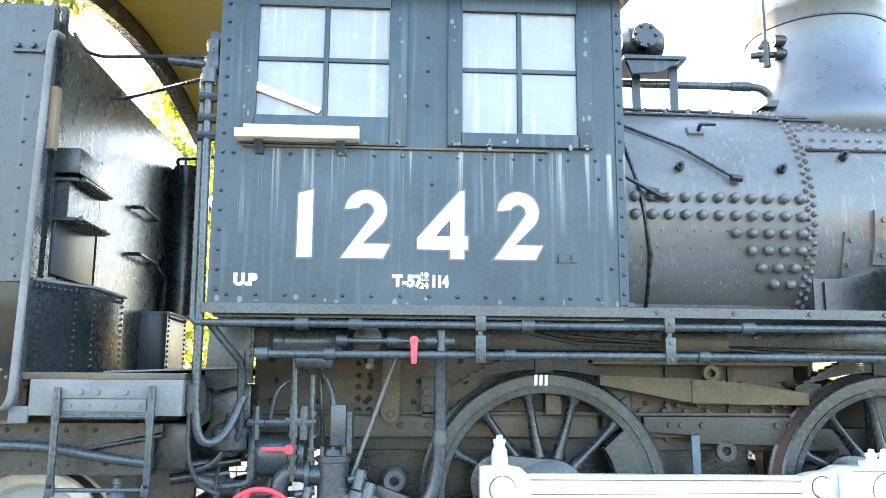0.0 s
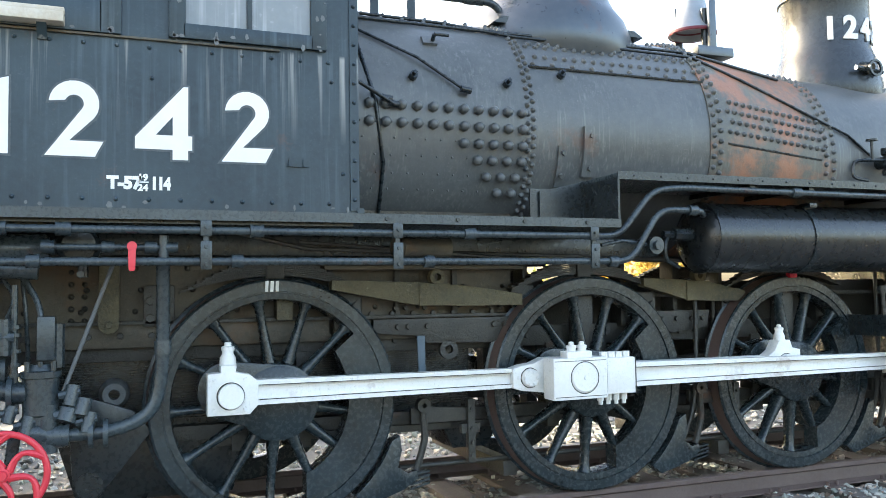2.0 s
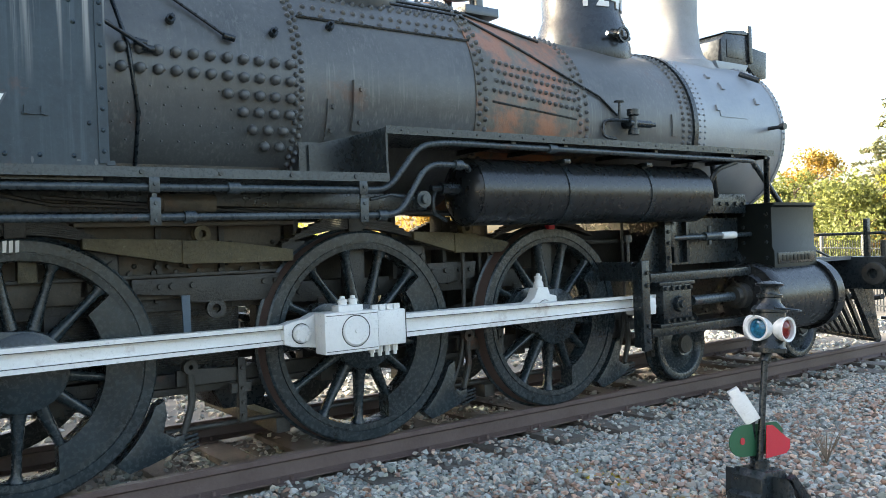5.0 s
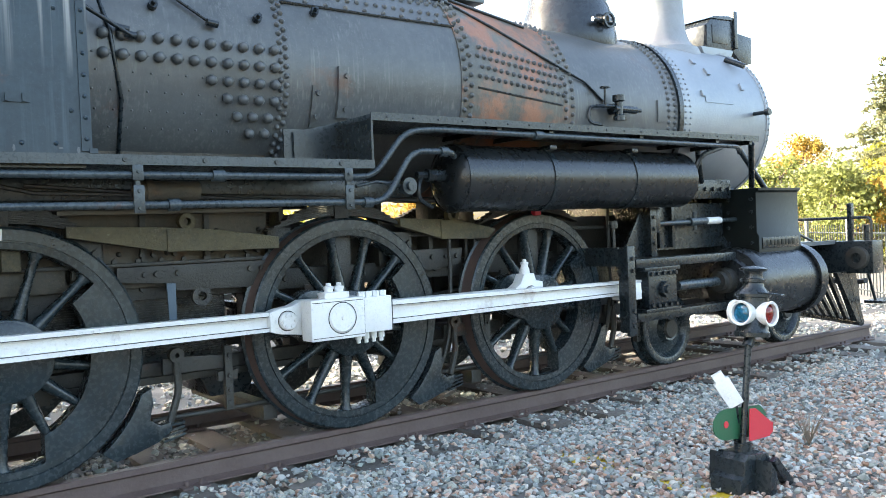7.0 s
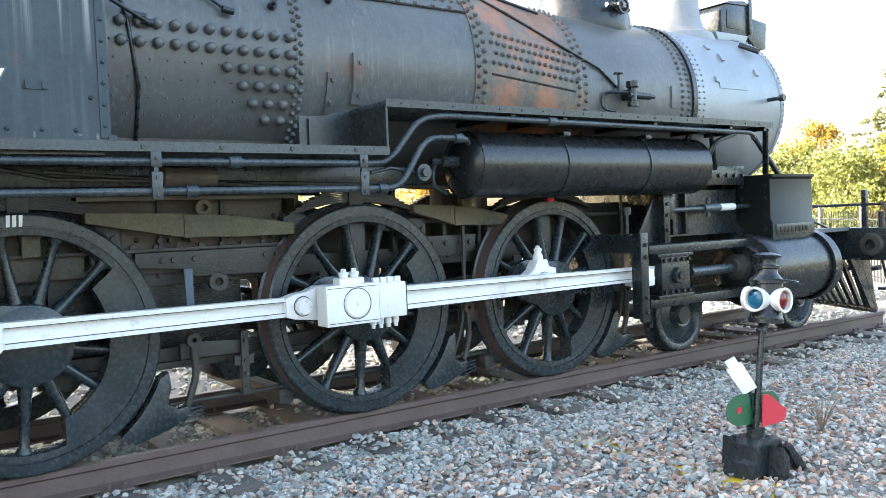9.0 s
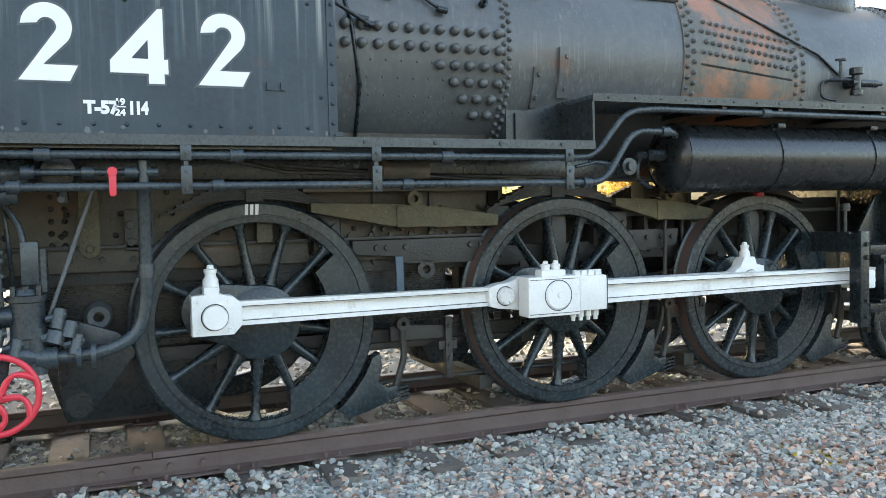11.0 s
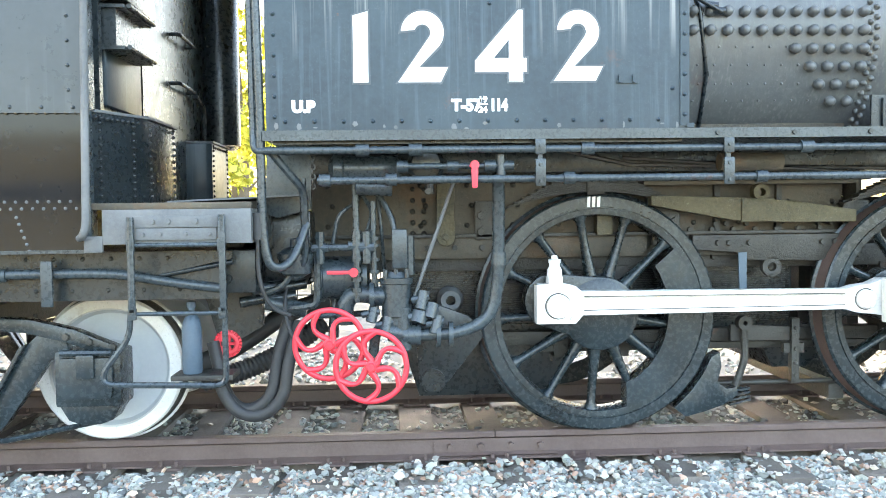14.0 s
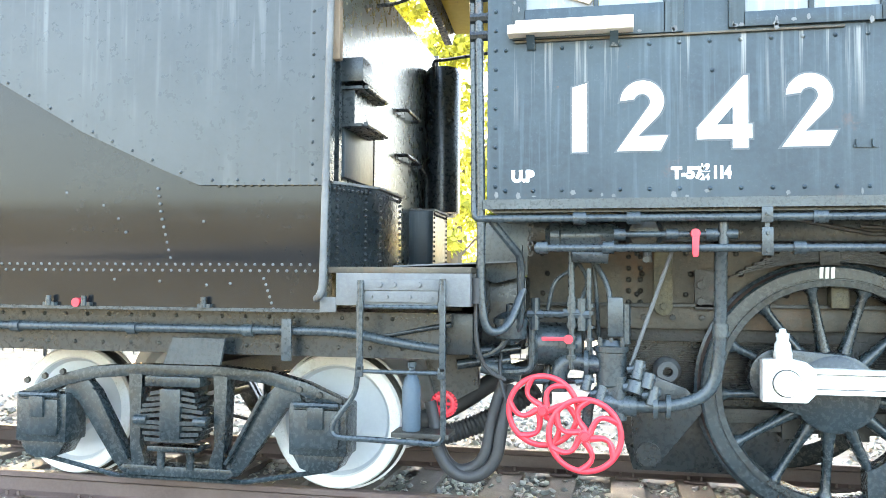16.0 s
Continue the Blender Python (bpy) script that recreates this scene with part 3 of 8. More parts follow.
# injector check valve on the front course
bm = bm_new()
p, nn = on_shell(4.86, 2)
y = p.y
rod(bm, (4.86, y, 2.35), (4.86, y - 0.10, 2.35), 0.05)
lathe(bm, [(0, -0.11), (0.05, -0.11), (0.05, -0.07), (0.035, -0.06), (0.035, 0.05), (0.055, 0.06), (0.055, 0.11), (0, 0.12)], (4.86, y - 0.10, 2.35), "z", 14)
rod(bm, (4.80, y - 0.10, 2.34), (5.08, y - 0.10, 2.34), 0.032)
rod(bm, (5.06, y - 0.10, 2.34), (5.14, y - 0.10, 2.34), 0.018)
tube(bm, [(4.80, y - 0.10, 2.36), (4.66, y - 0.08, 2.36), (4.58, y - 0.02, 2.36), (4.56, y - 0.02, 2.22), (4.68, y - 0.06, 2.2)], 0.014, 8, 0.05)
lathe(bm, [(0.045, -0.006), (0.045, 0.006), (0.03, 0.006), (0.03, -0.006)], (4.70, y - 0.09, 2.52), "z", 16, True)
rod(bm, (4.70, y - 0.09, 2.36), (4.70, y - 0.09, 2.52), 0.012)
part("check_valve", bm, BLACK, boiler, "black check valve with a handwheel")

# domes, sandbox, stack
def dome_on(name, x, rb, rt, zb, zt, mat, label, neck=0.25):
    zc, r = shell(x)
    bm = lathe(bm_new(), [(rb * 0.7, zb - 0.55), (rb * 1.02, zb - 0.30), (rb * 1.0, zb - 0.12), (rb * 0.94, zb), (rt * 1.10, zb + 0.10), (rt, zb + 0.20), (rt, zt - 0.25), (rt * 1.015, zt - 0.24), (rt * 1.015, zt - 0.20), (rt * 0.97, zt - 0.19), (rt * 0.85, zt - 0.08), (rt * 0.5, zt), (0, zt + 0.02)], (x, 0, 0), "z", 64)
    return part(name, bm, mat, loco, label, angle=50)


dome = dome_on("steam_dome", 2.27, 0.67, 0.505, 3.42, 4.35, DOME, "polished dark steel dome on the boiler")
bm = lathe(bm_new(), [(0.505, 3.98), (0.514, 3.985), (0.514, 4.0), (0.505, 4.005)], (2.27, 0, 0), "z", 64, True)
part("dome_band", bm, BLACK, dome)
bm = bm_new()
prism(bm, [(x, z) for x, z in ((1.64, 3.32), (1.72, 3.37), (2.84, 3.37), (2.92, 3.32))], "y", -0.40, 0.40)
part("dome_skirt", bm, BLACK, dome, "lifted sheet skirt under the dome")
# whistle beside the dome
bm = bm_new()
for z, xx in ((3.86, 1.80), (3.76, 1.62)):
    tube(bm, [(2.1, -0.25, z), (1.86, -0.28, z), (xx, -0.28, z - 0.02)], 0.024)
    rod(bm, (1.80, -0.28, z), (1.92, -0.28, z), 0.045)
    rod(bm, (1.74, -0.28, z), (1.70, -0.28, z - 0.06), 0.02)
rod(bm, (1.74, -0.28, 3.72), (1.74, -0.28, 4.3), 0.012)
rod(bm, (1.74, -0.28, 3.66), (1.74, -0.28, 3.84), 0.03)
part("whistle_valve", bm, BLACK, dome, "black whistle and safety valves")

sandbox = dome_on("sandbox", 5.18, 0.47, 0.385, 3.30, 4.25, SANDBOX, "dark steel sandbox dome with white numerals")
bm = lathe(bm_new(), [(0.39, 3.98), (0.40, 3.985), (0.40, 4.01), (0.39, 4.015)], (5.18, 0, 0), "z", 64, True)
part("dome_band", bm, BLACK, sandbox)
bm = bm_new()
rod(bm, (5.15, -0.40, 3.28), (5.15, -0.52, 3.24), 0.05)
lathe(bm, [(0.075, -0.010), (0.075, 0.010), (0.055, 0.010), (0.055, -0.010)], (5.18, -0.54, 3.24), "y", 18, True)
rod(bm, (5.0, -0.50, 3.24), (5.3, -0.50, 3.22), 0.02)
part("sander_valve", bm, BLACK, sandbox)
# curved numerals on the sandbox
for k, ch in enumerate("1242"):
    a = radians(-129 + k * 25.5)
    r = 0.39
    ob = letters("numeral", ch, 0.275, (0, 0, 0), sandbox, LETTER, 0.006, 0.95, 0.011, "CENTER")
    ob.data.transform(Matrix.Translation((5.18 + r * math.cos(a), r * math.sin(a), 3.545)) @ Matrix.Rotation(a + math.pi / 2, 4, "Z"))

bm = lathe(bm_new(), [(0.40, 2.95), (0.42, 3.08), (0.37, 3.19), (0.345, 3.20), (0.33, 3.205), (0.28, 3.27), (0.245, 3.40), (0.225, 3.65), (0.235, 4.0), (0.26, 4.4), (0.29, 4.75), (0.32, 4.78), (0.32, 4.84), (0.26, 4.85), (0.22, 4.6), (0.2, 4.2)], (6.62, 0, 0), "z", 56)
chimney = part("chimney", bm, STACK, loco, "pitted silver-painted smokestack")

# bell
bell = part("bell_frame", rod(bm_new(), (3.70, -0.16, 3.30), (3.70, -0.16, 3.72), 0.03), BLACK, loco, "black bell yoke with a bell")
bm = lathe(bm_new(), [(0.0, 3.93), (0.06, 3.93), (0.10, 3.88), (0.125, 3.78), (0.14, 3.68), (0.19, 3.58), (0.20, 3.54), (0.18, 3.54), (0.12, 3.68), (0.0, 3.80)], (3.70, 0, 0), "z", 36)
part("bell", bm, SILVER, bell, "silver-painted bell")
bm = bm_new()
lathe(bm, [(0.200, 3.565), (0.206, 3.545), (0.202, 3.535), (0.15, 3.60)], (3.70, 0, 0), "z", 36)
part("bell_lip", bm, DARKRED, bell, "dark red lip of the bell")
bm = bm_new()
box(bm, 3.68, 3.76, 0.21, 0.25, 3.3, 3.85, 0.01)
box(bm, 3.68, 3.75, -0.25, -0.215, 3.3, 3.80, 0.01)
box(bm, 3.52, 3.88, -0.3, 0.3, 3.28, 3.36, 0.01)
part("bell_stand", bm, DOME, bell)

# headlight on its bracket
lamp = part("headlight", prism(bm_new(), [(7.12, 3.25), (7.56, 3.25), (7.62, 3.30), (7.62, 3.60), (7.20, 3.58), (7.12, 3.50)], "y", -0.21, 0.21, 0.012), SANDBOX, loco, "dull dark steel box headlight on a silver bracket")
part("side_glass", box(bm_new(), 7.21, 7.50, -0.218, -0.205, 3.31, 3.51, 0.004), GLOSS, lamp, "dark glass in the lamp's side")
part("lamp_lid", prism(bm_new(), [(7.16, 3.575), (7.24, 3.605), (7.52, 3.635), (7.64, 3.615), (7.64, 3.595)], "y", -0.225, 0.225, 0.006), BLACK, lamp)
part("lamp_post", box(bm_new(), 7.60, 7.66, -0.235, -0.19, 3.28, 3.70, 0.006), BLACK, lamp)
part("headlight_bracket", prism(bm_new(), [(6.98, 3.25), (7.58, 3.25), (7.54, 3.19), (7.46, 3.00), (7.12, 3.00), (7.02, 3.19)], "y", -0.23, 0.20, 0.010), SILVER, lamp, "tapered silver bracket")
part("number_box", prism(bm_new(), [(7.62, 3.24), (7.80, 3.10), (7.96, 3.14), (7.98, 3.44), (7.66, 3.47)], "y", -0.20, 0.20, 0.008), BLACK, lamp, "black side-lit number case")

# ---- cab ----
CX0, CX1, CY, CZ0, CZ1 = -1.90, 0.345, 1.42, 1.79, 3.63
cab = part("cab", box(bm_new(), CX0 + 0.03, CX1 - 0.02, -1.38, 1.38, 1.72, 1.785), BLACK, loco, "steel cab with white running numbers")
W1 = (-1.70, -0.955, 2.805, 3.46)   # glass openings
W2 = (-0.57, 0.097, 2.73, 3.46)


def side_wall(y0, y1):
    bm = bm_new()
    xs = [CX0, W1[0], W1[1], W2[0], W2[1], CX1]
    zs = [CZ0, W2[2], W1[2], W1[3], CZ1]
    vs = [[bm.verts.new((x, y0, z)) for z in zs] for x in xs]
    for i in range(5):
        for j in range(4):
            if (i == 1 and j == 2) or (i == 3 and j in (1, 2)):
                continue
            bm.faces.new((vs[i][j], vs[i + 1][j], vs[i + 1][j + 1], vs[i][j + 1]))
    r = bmesh.ops.extrude_face_region(bm, geom=list(bm.faces))
    bmesh.ops.translate(bm, verts=[v for v in r["geom"] if isinstance(v, bmesh.types.BMVert)], vec=(0, y1 - y0, 0))
    bmesh.ops.recalc_face_normals(bm, faces=bm.faces)
    return bm


cabside = part("cab_side", side_wall(-CY, -CY + 0.012), CAB, cab, "streaked blue-black riveted cab side", smooth=False)
part("cab_side", side_wall(CY - 0.012, CY), CAB, cab, smooth=False)
bm = bm_new()
box(bm, CX1 - 0.012, CX1, -CY + 0.012, -0.86, CZ0, CZ1)
box(bm, CX1 - 0.012, CX1, 0.86, CY - 0.012, CZ0, CZ1)
box(bm, CX1 - 0.012, CX1, -0.86, 0.86, 3.30, CZ1)
part("cab_front", bm, CAB, cab)
part("boiler_backhead", box(bm_new(), -0.35, 0.30, -0.85, 0.85, 1.785, 3.30, 0.08), BLACK, cab, "dark boiler backhead inside the cab")
# roof: shallow arch reaching back over the deck, yellow underneath
arch = [(-1.52 + 3.04 * i / 12, 3.62 + 0.16 * math.sin(math.pi * i / 12)) for i in range(13)]
bm = prism(bm_new(), [(y, z + 0.03) for y, z in arch] + [(y, z) for y, z in reversed(arch)], "x", -2.72, 0.47)
part("roof", bm, BLACK, cab, "black arched cab roof")
bm = prism(bm_new(), [(y * 0.985, z - 0.004) for y, z in arch] + [(y * 0.985, z - 0.02) for y, z in reversed(arch)], "x", -2.64, 0.33)
part("roof_lining", bm, YELLOW, cab, "yellow-painted roof lining")
bm = prism(bm_new(), [(y, z) for y, z in arch] + [(y * 0.93, z - 0.14) for y, z in reversed(arch)], "x", -2.72, -2.65)
part("roof_edge", bm, BLACK, cab)
part("roof_cornice", box(bm_new(), -2.72, 0.47, -1.58, -1.50, 3.58, 3.64, 0.01), BLACK, cab)

# windows
for (x0, x1, z0, z1), xm, zm, outer in ((W1, -1.315, 3.145, (-1.76, -0.865, 2.655)), (W2, -0.237, 3.11, (-0.64, 0.17, 2.665))):
    bm = bm_new()
    bars = [(outer[0], x0 + 0.012, outer[2], 3.54), (x1 - 0.012, outer[1], outer[2], 3.54), (x0, x1, outer[2], z0 + 0.012), (x0, x1, z1 - 0.005, 3.54)]
    for a, b, c, d in bars:
        box(bm, a, b, -1.446, -1.412, c, d, 0.004)
    wf = part("window_frame", bm, CAB, cab, "weathered wooden window frame")
    bm = bm_new()
    box(bm, xm - 0.013, xm + 0.013, -1.436, -1.408, z0, z1, 0.003)
    box(bm, x0, x1, -1.434, -1.407, zm - 0.012, zm + 0.012, 0.003)
    part("glazing_bar", bm, CAB, cab)
    for a, b in ((x0, xm - 0.013), (xm + 0.013, x1)):
        for c, d in ((z0, zm - 0.012), (zm + 0.012, z1)):
            part("pane", box(bm_new(), a + 0.002, b - 0.002, -1.420, -1.415, c + 0.002, d - 0.002), PANE, cab, "clouded pane")
bm = bm_new()
prism(bm, [(-1.69, 3.005), (-1.69, 2.955), (-1.35, 2.83), (-1.33, 2.86)], "y", -1.442, -1.424)
part("fallen_slat", bm, WOODW, cab, "fallen white slat behind the window")
# arm rest
bm = bm_new()
box(bm, -1.78, -1.12, -1.53, -1.43, 2.665, 2.715, 0.006)
box(bm, -1.74, -1.12, -1.50, -1.43, 2.722, 2.745, 0.005)
part("arm_rest", bm, WOODW, cab, "peeling white wooden arm rest")
bm = bm_new()
for x in (-1.66, -1.22):
    prism(bm, [(-1.49, 2.665), (-1.425, 2.665), (-1.425, 2.60), (-1.435, 2.60)], "x", x - 0.022, x + 0.022)
part("rest_bracket", bm, CAB, cab)
bm = box(bm_new(), -1.75, -0.08, -1.437, -1.42, 2.640, 2.652, 0.003)
part("drip_strip", bm, FIREBOX, cab, "rusty drip strip")
# flaked paint along the sills and frame edges
rc = random.Random(31)
chips = bm_new()
for k in range(60):
    x, z = rc.choice(((rc.uniform(-1.76, 0.15), rc.gauss(2.672, 0.010)), (rc.choice((-0.90, -0.60, 0.14, -1.735)) + rc.gauss(0, 0.012), rc.uniform(2.67, 3.5)), (rc.uniform(-1.85, 0.30), rc.gauss(1.812, 0.008))))
    w, h = rc.uniform(0.004, 0.016), rc.uniform(0.004, 0.020)
    y = -1.4465 if z > 2.655 else -1.4205
    if z > 2.655 and not (-1.76 < x < -0.865 or -0.64 < x < 0.17):
        continue
    prism(chips, [(x - w, z), (x - w * 0.3, z - h), (x + w, z - h * 0.4), (x + w * 0.6, z + h * 0.8), (x - w * 0.4, z + h)], "y", y - 0.0015, y + 0.001)
tagged(part("paint_chips", chips, PALE, cab, "pale chips of flaked paint", smooth=False), kind="stuff")
# edge angles and rivets
bm = bm_new()
box(bm, CX1 - 0.045, CX1 + 0.004, -1.428, -1.42, CZ0 + 0.01, CZ1)
box(bm, CX1 - 0.01, CX1 + 0.03, -1.432, -1.40, CZ0, CZ0 + 0.025)
part("corner_angle", bm, CAB, cab)
riv = []
for z in np.arange(1.86, 3.55, 0.107):
    riv.append(((CX0 + 0.045, -1.42, z), (0, -1, 0)))
    riv.append(((CX1 - 0.022, -1.428, z), (0, -1, 0)))
for x in np.arange(-1.80, 0.28, 0.1525):
    riv.append(((x, -1.42, 1.835), (0, -1, 0)))
    riv.append(((x, -1.42, 2.605), (0, -1, 0)))
for x, z in ((-0.75, 2.9), (-0.75, 3.1), (-0.75, 3.3), (-0.72, 2.45), (0.26, 2.0), (0.2, 2.5)):
    riv.append(((x, -1.42, z), (0, -1, 0)))
tagged(part("rivets", domes(riv, 0.0125), CAB, cab), kind="stuff")
bm = bm_new()
box(bm, -0.045, 0.075, -1.428, -1.42, 2.028, 2.042)
box(bm, -0.035, -0.02, -1.440, -1.42, 2.03, 2.07)
box(bm, 0.04, 0.055, -1.440, -1.42, 2.03, 2.07)
part("small_bracket", bm, CAB, cab)


def ring_arc(cx, cz, r, a0, a1, n=14):
    return [(cx + r * math.cos(radians(a0 + (a1 - a0) * i / n)), cz + r * math.sin(radians(a0 + (a1 - a0) * i / n))) for i in range(n + 1)]


def numeral_two(x, z, s):
    """A painted 2 of height s: round head, slanting neck, flat foot."""
    cx, cz, R, t = x + 0.112, z + s - 0.113, 0.113, 0.070
    outer = ring_arc(cx, cz, R, 176, -36)
    inner = ring_arc(cx, cz, R - t, -30, 160)
    k = s / 0.37
    return outer + [(x + 0.090 * k, z + 0.076 * k), (x + 0.243 * k, z + 0.076 * k), (x + 0.205 * k, z), (x - 0.018 * k, z)] + inner


def grow(pts, d):
    """Outline moved outwards by d metres."""
    area = sum(a[0] * b[1] - b[0] * a[1] for a, b in zip(pts, pts[1:] + pts[:1]))
    s = 1 if area > 0 else -1
    out = []
    for a, b, c in zip(pts[-1:] + pts[:-1], pts, pts[1:] + pts[:1]):
        n1 = Vector((b[1] - a[1], a[0] - b[0])).normalized()
        n2 = Vector((c[1] - b[1], b[0] - c[0])).normalized()
        m = (n1 + n2) / max(0.35, 1 + n1.dot(n2))
        w = d * (1 + 0.5 * noise.noise(Vector((b[0] * 23, 0, b[1] * 23))))
        out.append((b[0] + s * m.x * w, b[1] + s * m.y * w))
    return out


S = 0.372
ONE = [(-1.440, 2.038), (-1.362, 2.038), (-1.362, 2.408), (-1.440, 2.385)]
FOUR = [(-0.620, 2.040), (-0.545, 2.040), (-0.545, 2.090), (-0.525, 2.090), (-0.525, 2.163), (-0.545, 2.163), (-0.545, 2.415), (-0.568, 2.415), (-0.798, 2.150), (-0.798, 2.090), (-0.620, 2.090)]
HOLE = [(-0.700, 2.163), (-0.620, 2.163), (-0.620, 2.258)]
for nm, pts in (("numeral_one", ONE), ("numeral_two", numeral_two(-1.188, 2.038, S)), ("numeral_four", FOUR), ("numeral_two", numeral_two(-0.362, 2.042, S))):
    bm = prism(bm_new(), pts, "y", -1.4245, -1.4205)
    part(nm, bm, LETTER, cab, "white painted numeral")
    bm = prism(bm_new(), grow(pts, 0.010), "y", -1.4218, -1.4200)
    part("numeral_halo", bm, HALO, cab, "faded overpainted edge")
part("numeral_gap", prism(bm_new(), HOLE, "y", -1.4255, -1.4215), CAB, cab)
letters("owner_letters", "U.P", 0.083, (-1.765, -1.421, 1.886), cab, LETTER, 0.002, 1.0, 0.0055)
letters("class_letters", "T-57", 0.083, (-0.925, -1.421, 1.889), cab, LETTER, 0.002, 0.98, 0.005)
letters("class_letters", "19", 0.045, (-0.785, -1.421, 1.931), cab, LETTER, 0.002, 1.1, 0.002)
letters("class_letters", "24", 0.045, (-0.785, -1.421, 1.879), cab, LETTER, 0.002, 1.1, 0.002)
part("fraction_bar", box(bm_new(), -0.787, -0.733, -1.423, -1.4205, 1.919, 1.925), LETTER, cab)
letters("class_letters", "114", 0.083, (-0.722, -1.421, 1.889), cab, LETTER, 0.002, 0.75, 0.0055)

# generator on its stand before the cab
gen = part("generator", lathe(bm_new(), [(0, 0.36), (0.08, 0.36), (0.12, 0.40), (0.13, 0.52), (0.12, 0.62), (0.09, 0.66), (0, 0.67)], (0, -0.62, 3.74), "x", 24), BLACK, loco, "black turbo-generator on a bracket", loc=(0.30, 0.32, 0.05))
bm = bm_new()
rod(bm, (0.5, -0.62, 3.74), (0.5, -0.80, 3.74), 0.09)
for k in range(6):
    hexbolt(bm, (0.5 + 0.07 * math.cos(k), -0.80, 3.74 + 0.07 * math.sin(k)), (0, -1, 0), 0.014)
box(bm, 0.38, 0.68, -0.74, -0.48, 3.59, 3.615)
part("generator_casing", bm, BLACK, gen)
bm = bm_new()
box(bm, 0.34, 0.78, -0.80, -0.42, 3.565, 3.59)
for x in (0.46, 0.73):
    box(bm, x - 0.03, x + 0.03, -0.66, -0.64, 3.18, 3.57)
prism(bm, [(0.36, 3.56), (0.74, 3.56), (0.60, 3.48), (0.40, 3.46)], "y", -0.78, -0.74)
part("generator_stand", bm, CAB, gen)
bm = bm_new()
tube(bm, [(0.35, -0.30, 3.495), (1.66, -0.30, 3.497), (1.74, -0.28, 3.46), (1.80, -0.28, 3.3)], 0.028, 10, 0.06)
rod(bm, (1.45, -0.30, 3.497), (1.60, -0.30, 3.497), 0.036)
part("dome_pipe", bm, PIPE, loco, "grey pipe running to the dome")

# ---- running boards and the pipes below them ----
board = part("running_board", box(bm_new(), CX0 - 0.02, 2.00, -1.43, -0.90, 1.745, 1.785, 0.004), PIPE, loco, "grey steel running board with an angle edge")
bm = bm_new()
box(bm, CX0 - 0.02, 2.00, -1.437, -1.431, 1.735, 1.788)
part("board_edge", bm, PIPE, board)
bm = bm_new()
for x in np.arange(0.5, 2.0, 0.42):
    hexbolt(bm, (x, -1.437, 1.762), (0, -1, 0), 0.014, 0.01)
part("board_bolts", bm, BLACK, board)
upper = part("upper_running_board", box(bm_new(), 1.985, 6.12, -1.43, -0.74, 2.045, 2.075, 0.004), PIPE, loco, "raised black running board")
bm = box(bm_new(), 1.985, 6.12, -1.437, -1.431, 2.035, 2.085)
part("board_edge", bm, BLACK, upper)
bm = bm_new()
box(bm, 1.985, 2.0, -1.43, -0.80, 1.785, 2.045)
box(bm, 1.60, 2.0, -1.0, -0.985, 1.785, 2.02)
prism(bm, [(1.66, 1.79), (2.0, 1.79), (2.0, 2.075), (1.66, 2.0)], "y", -1.02, -1.005)
part("board_riser", bm, BLACK, upper, "black riser plate between the boards")
bm = bm_new()
for x in (3.05, 3.55, 4.55, 5.55, 6.05):
    box(bm, x - 0.02, x + 0.02, -1.40, -0.75, 2.01, 2.045)
part("board_brackets", bm, BLACK, upper)
tagged(part("rivets", domes([((2.1 + 0.2 * i, -1.437, 2.06), (0, -1, 0)) for i in range(20)], 0.008), BLACK, upper), kind="stuff")

PY = -1.41
bm = bm_new()
tube(bm, [(-1.95, PY, 1.685), (2.00, PY, 1.685), (2.25, PY, 1.975), (2.45, PY, 2.0), (5.85, PY, 1.985), (6.0, PY + 0.1, 1.95)], 0.021, 12, 0.10)
for x in (-1.40, -1.12, -0.20, 1.00, 3.4):
    rod(bm, (x - 0.035, PY, 1.685 if x < 2 else 1.995), (x + 0.035, PY, 1.685 if x < 2 else 1.995), 0.034)
upipe = part("upper_train_pipe", bm, PIPE, loco, "long grey pipe under the running board")
bm = bm_new()
tube(bm, [(-1.64, PY, 1.525), (2.08, PY, 1.53), (2.30, PY, 1.855), (2.62, PY, 1.855), (2.72, -1.3, 1.84)], 0.021, 12, 0.10)
for x in (-1.60, -1.25, -0.30, 0.75, 1.95, 2.55):
    rod(bm, (x - 0.03, PY, 1.527 if x < 2.2 else 1.855), (x + 0.03, PY, 1.527 if x < 2.2 else 1.855), 0.034)
part("lower_train_pipe", bm, PIPE, loco, "long grey pipe with couplings")
for x in (-0.457, 0.563, 1.81):
    bm = bm_new()
    box(bm, x - 0.028, x + 0.028, PY - 0.032, PY - 0.022, 1.655, 1.735, 0.004)
    box(bm, x - 0.028, x + 0.028, PY - 0.036, PY - 0.022, 1.485, 1.63, 0.004)
    box(bm, x - 0.012, x + 0.012, PY - 0.02, PY + 0.005, 1.56, 1.745)
    for z in (1.60, 1.51, 1.70):
        hexbolt(bm, (x, PY - 0.036, z), (0, -1, 0), 0.011, 0.012)
    part("pipe_clamp", bm, PIPE, loco, "flat clamp holding the pipes")
bm = bm_new()
tube(bm, [(-1.20, PY + 0.05, 1.60), (-0.62, PY + 0.05, 1.60)], 0.017)
for x, r in ((-1.19, 0.035), (-0.92, 0.03), (-0.72, 0.032), (-0.62, 0.026)):
    rod(bm, (x - 0.03, PY + 0.05, 1.60), (x + 0.03, PY + 0.05, 1.60), r)
rod(bm, (-0.66, PY + 0.05, 1.66), (-0.66, PY + 0.05, 1.52), 0.026)
part("steam_line", bm, PIPE, loco, "thin pipe with a small valve")
bm = bm_new()
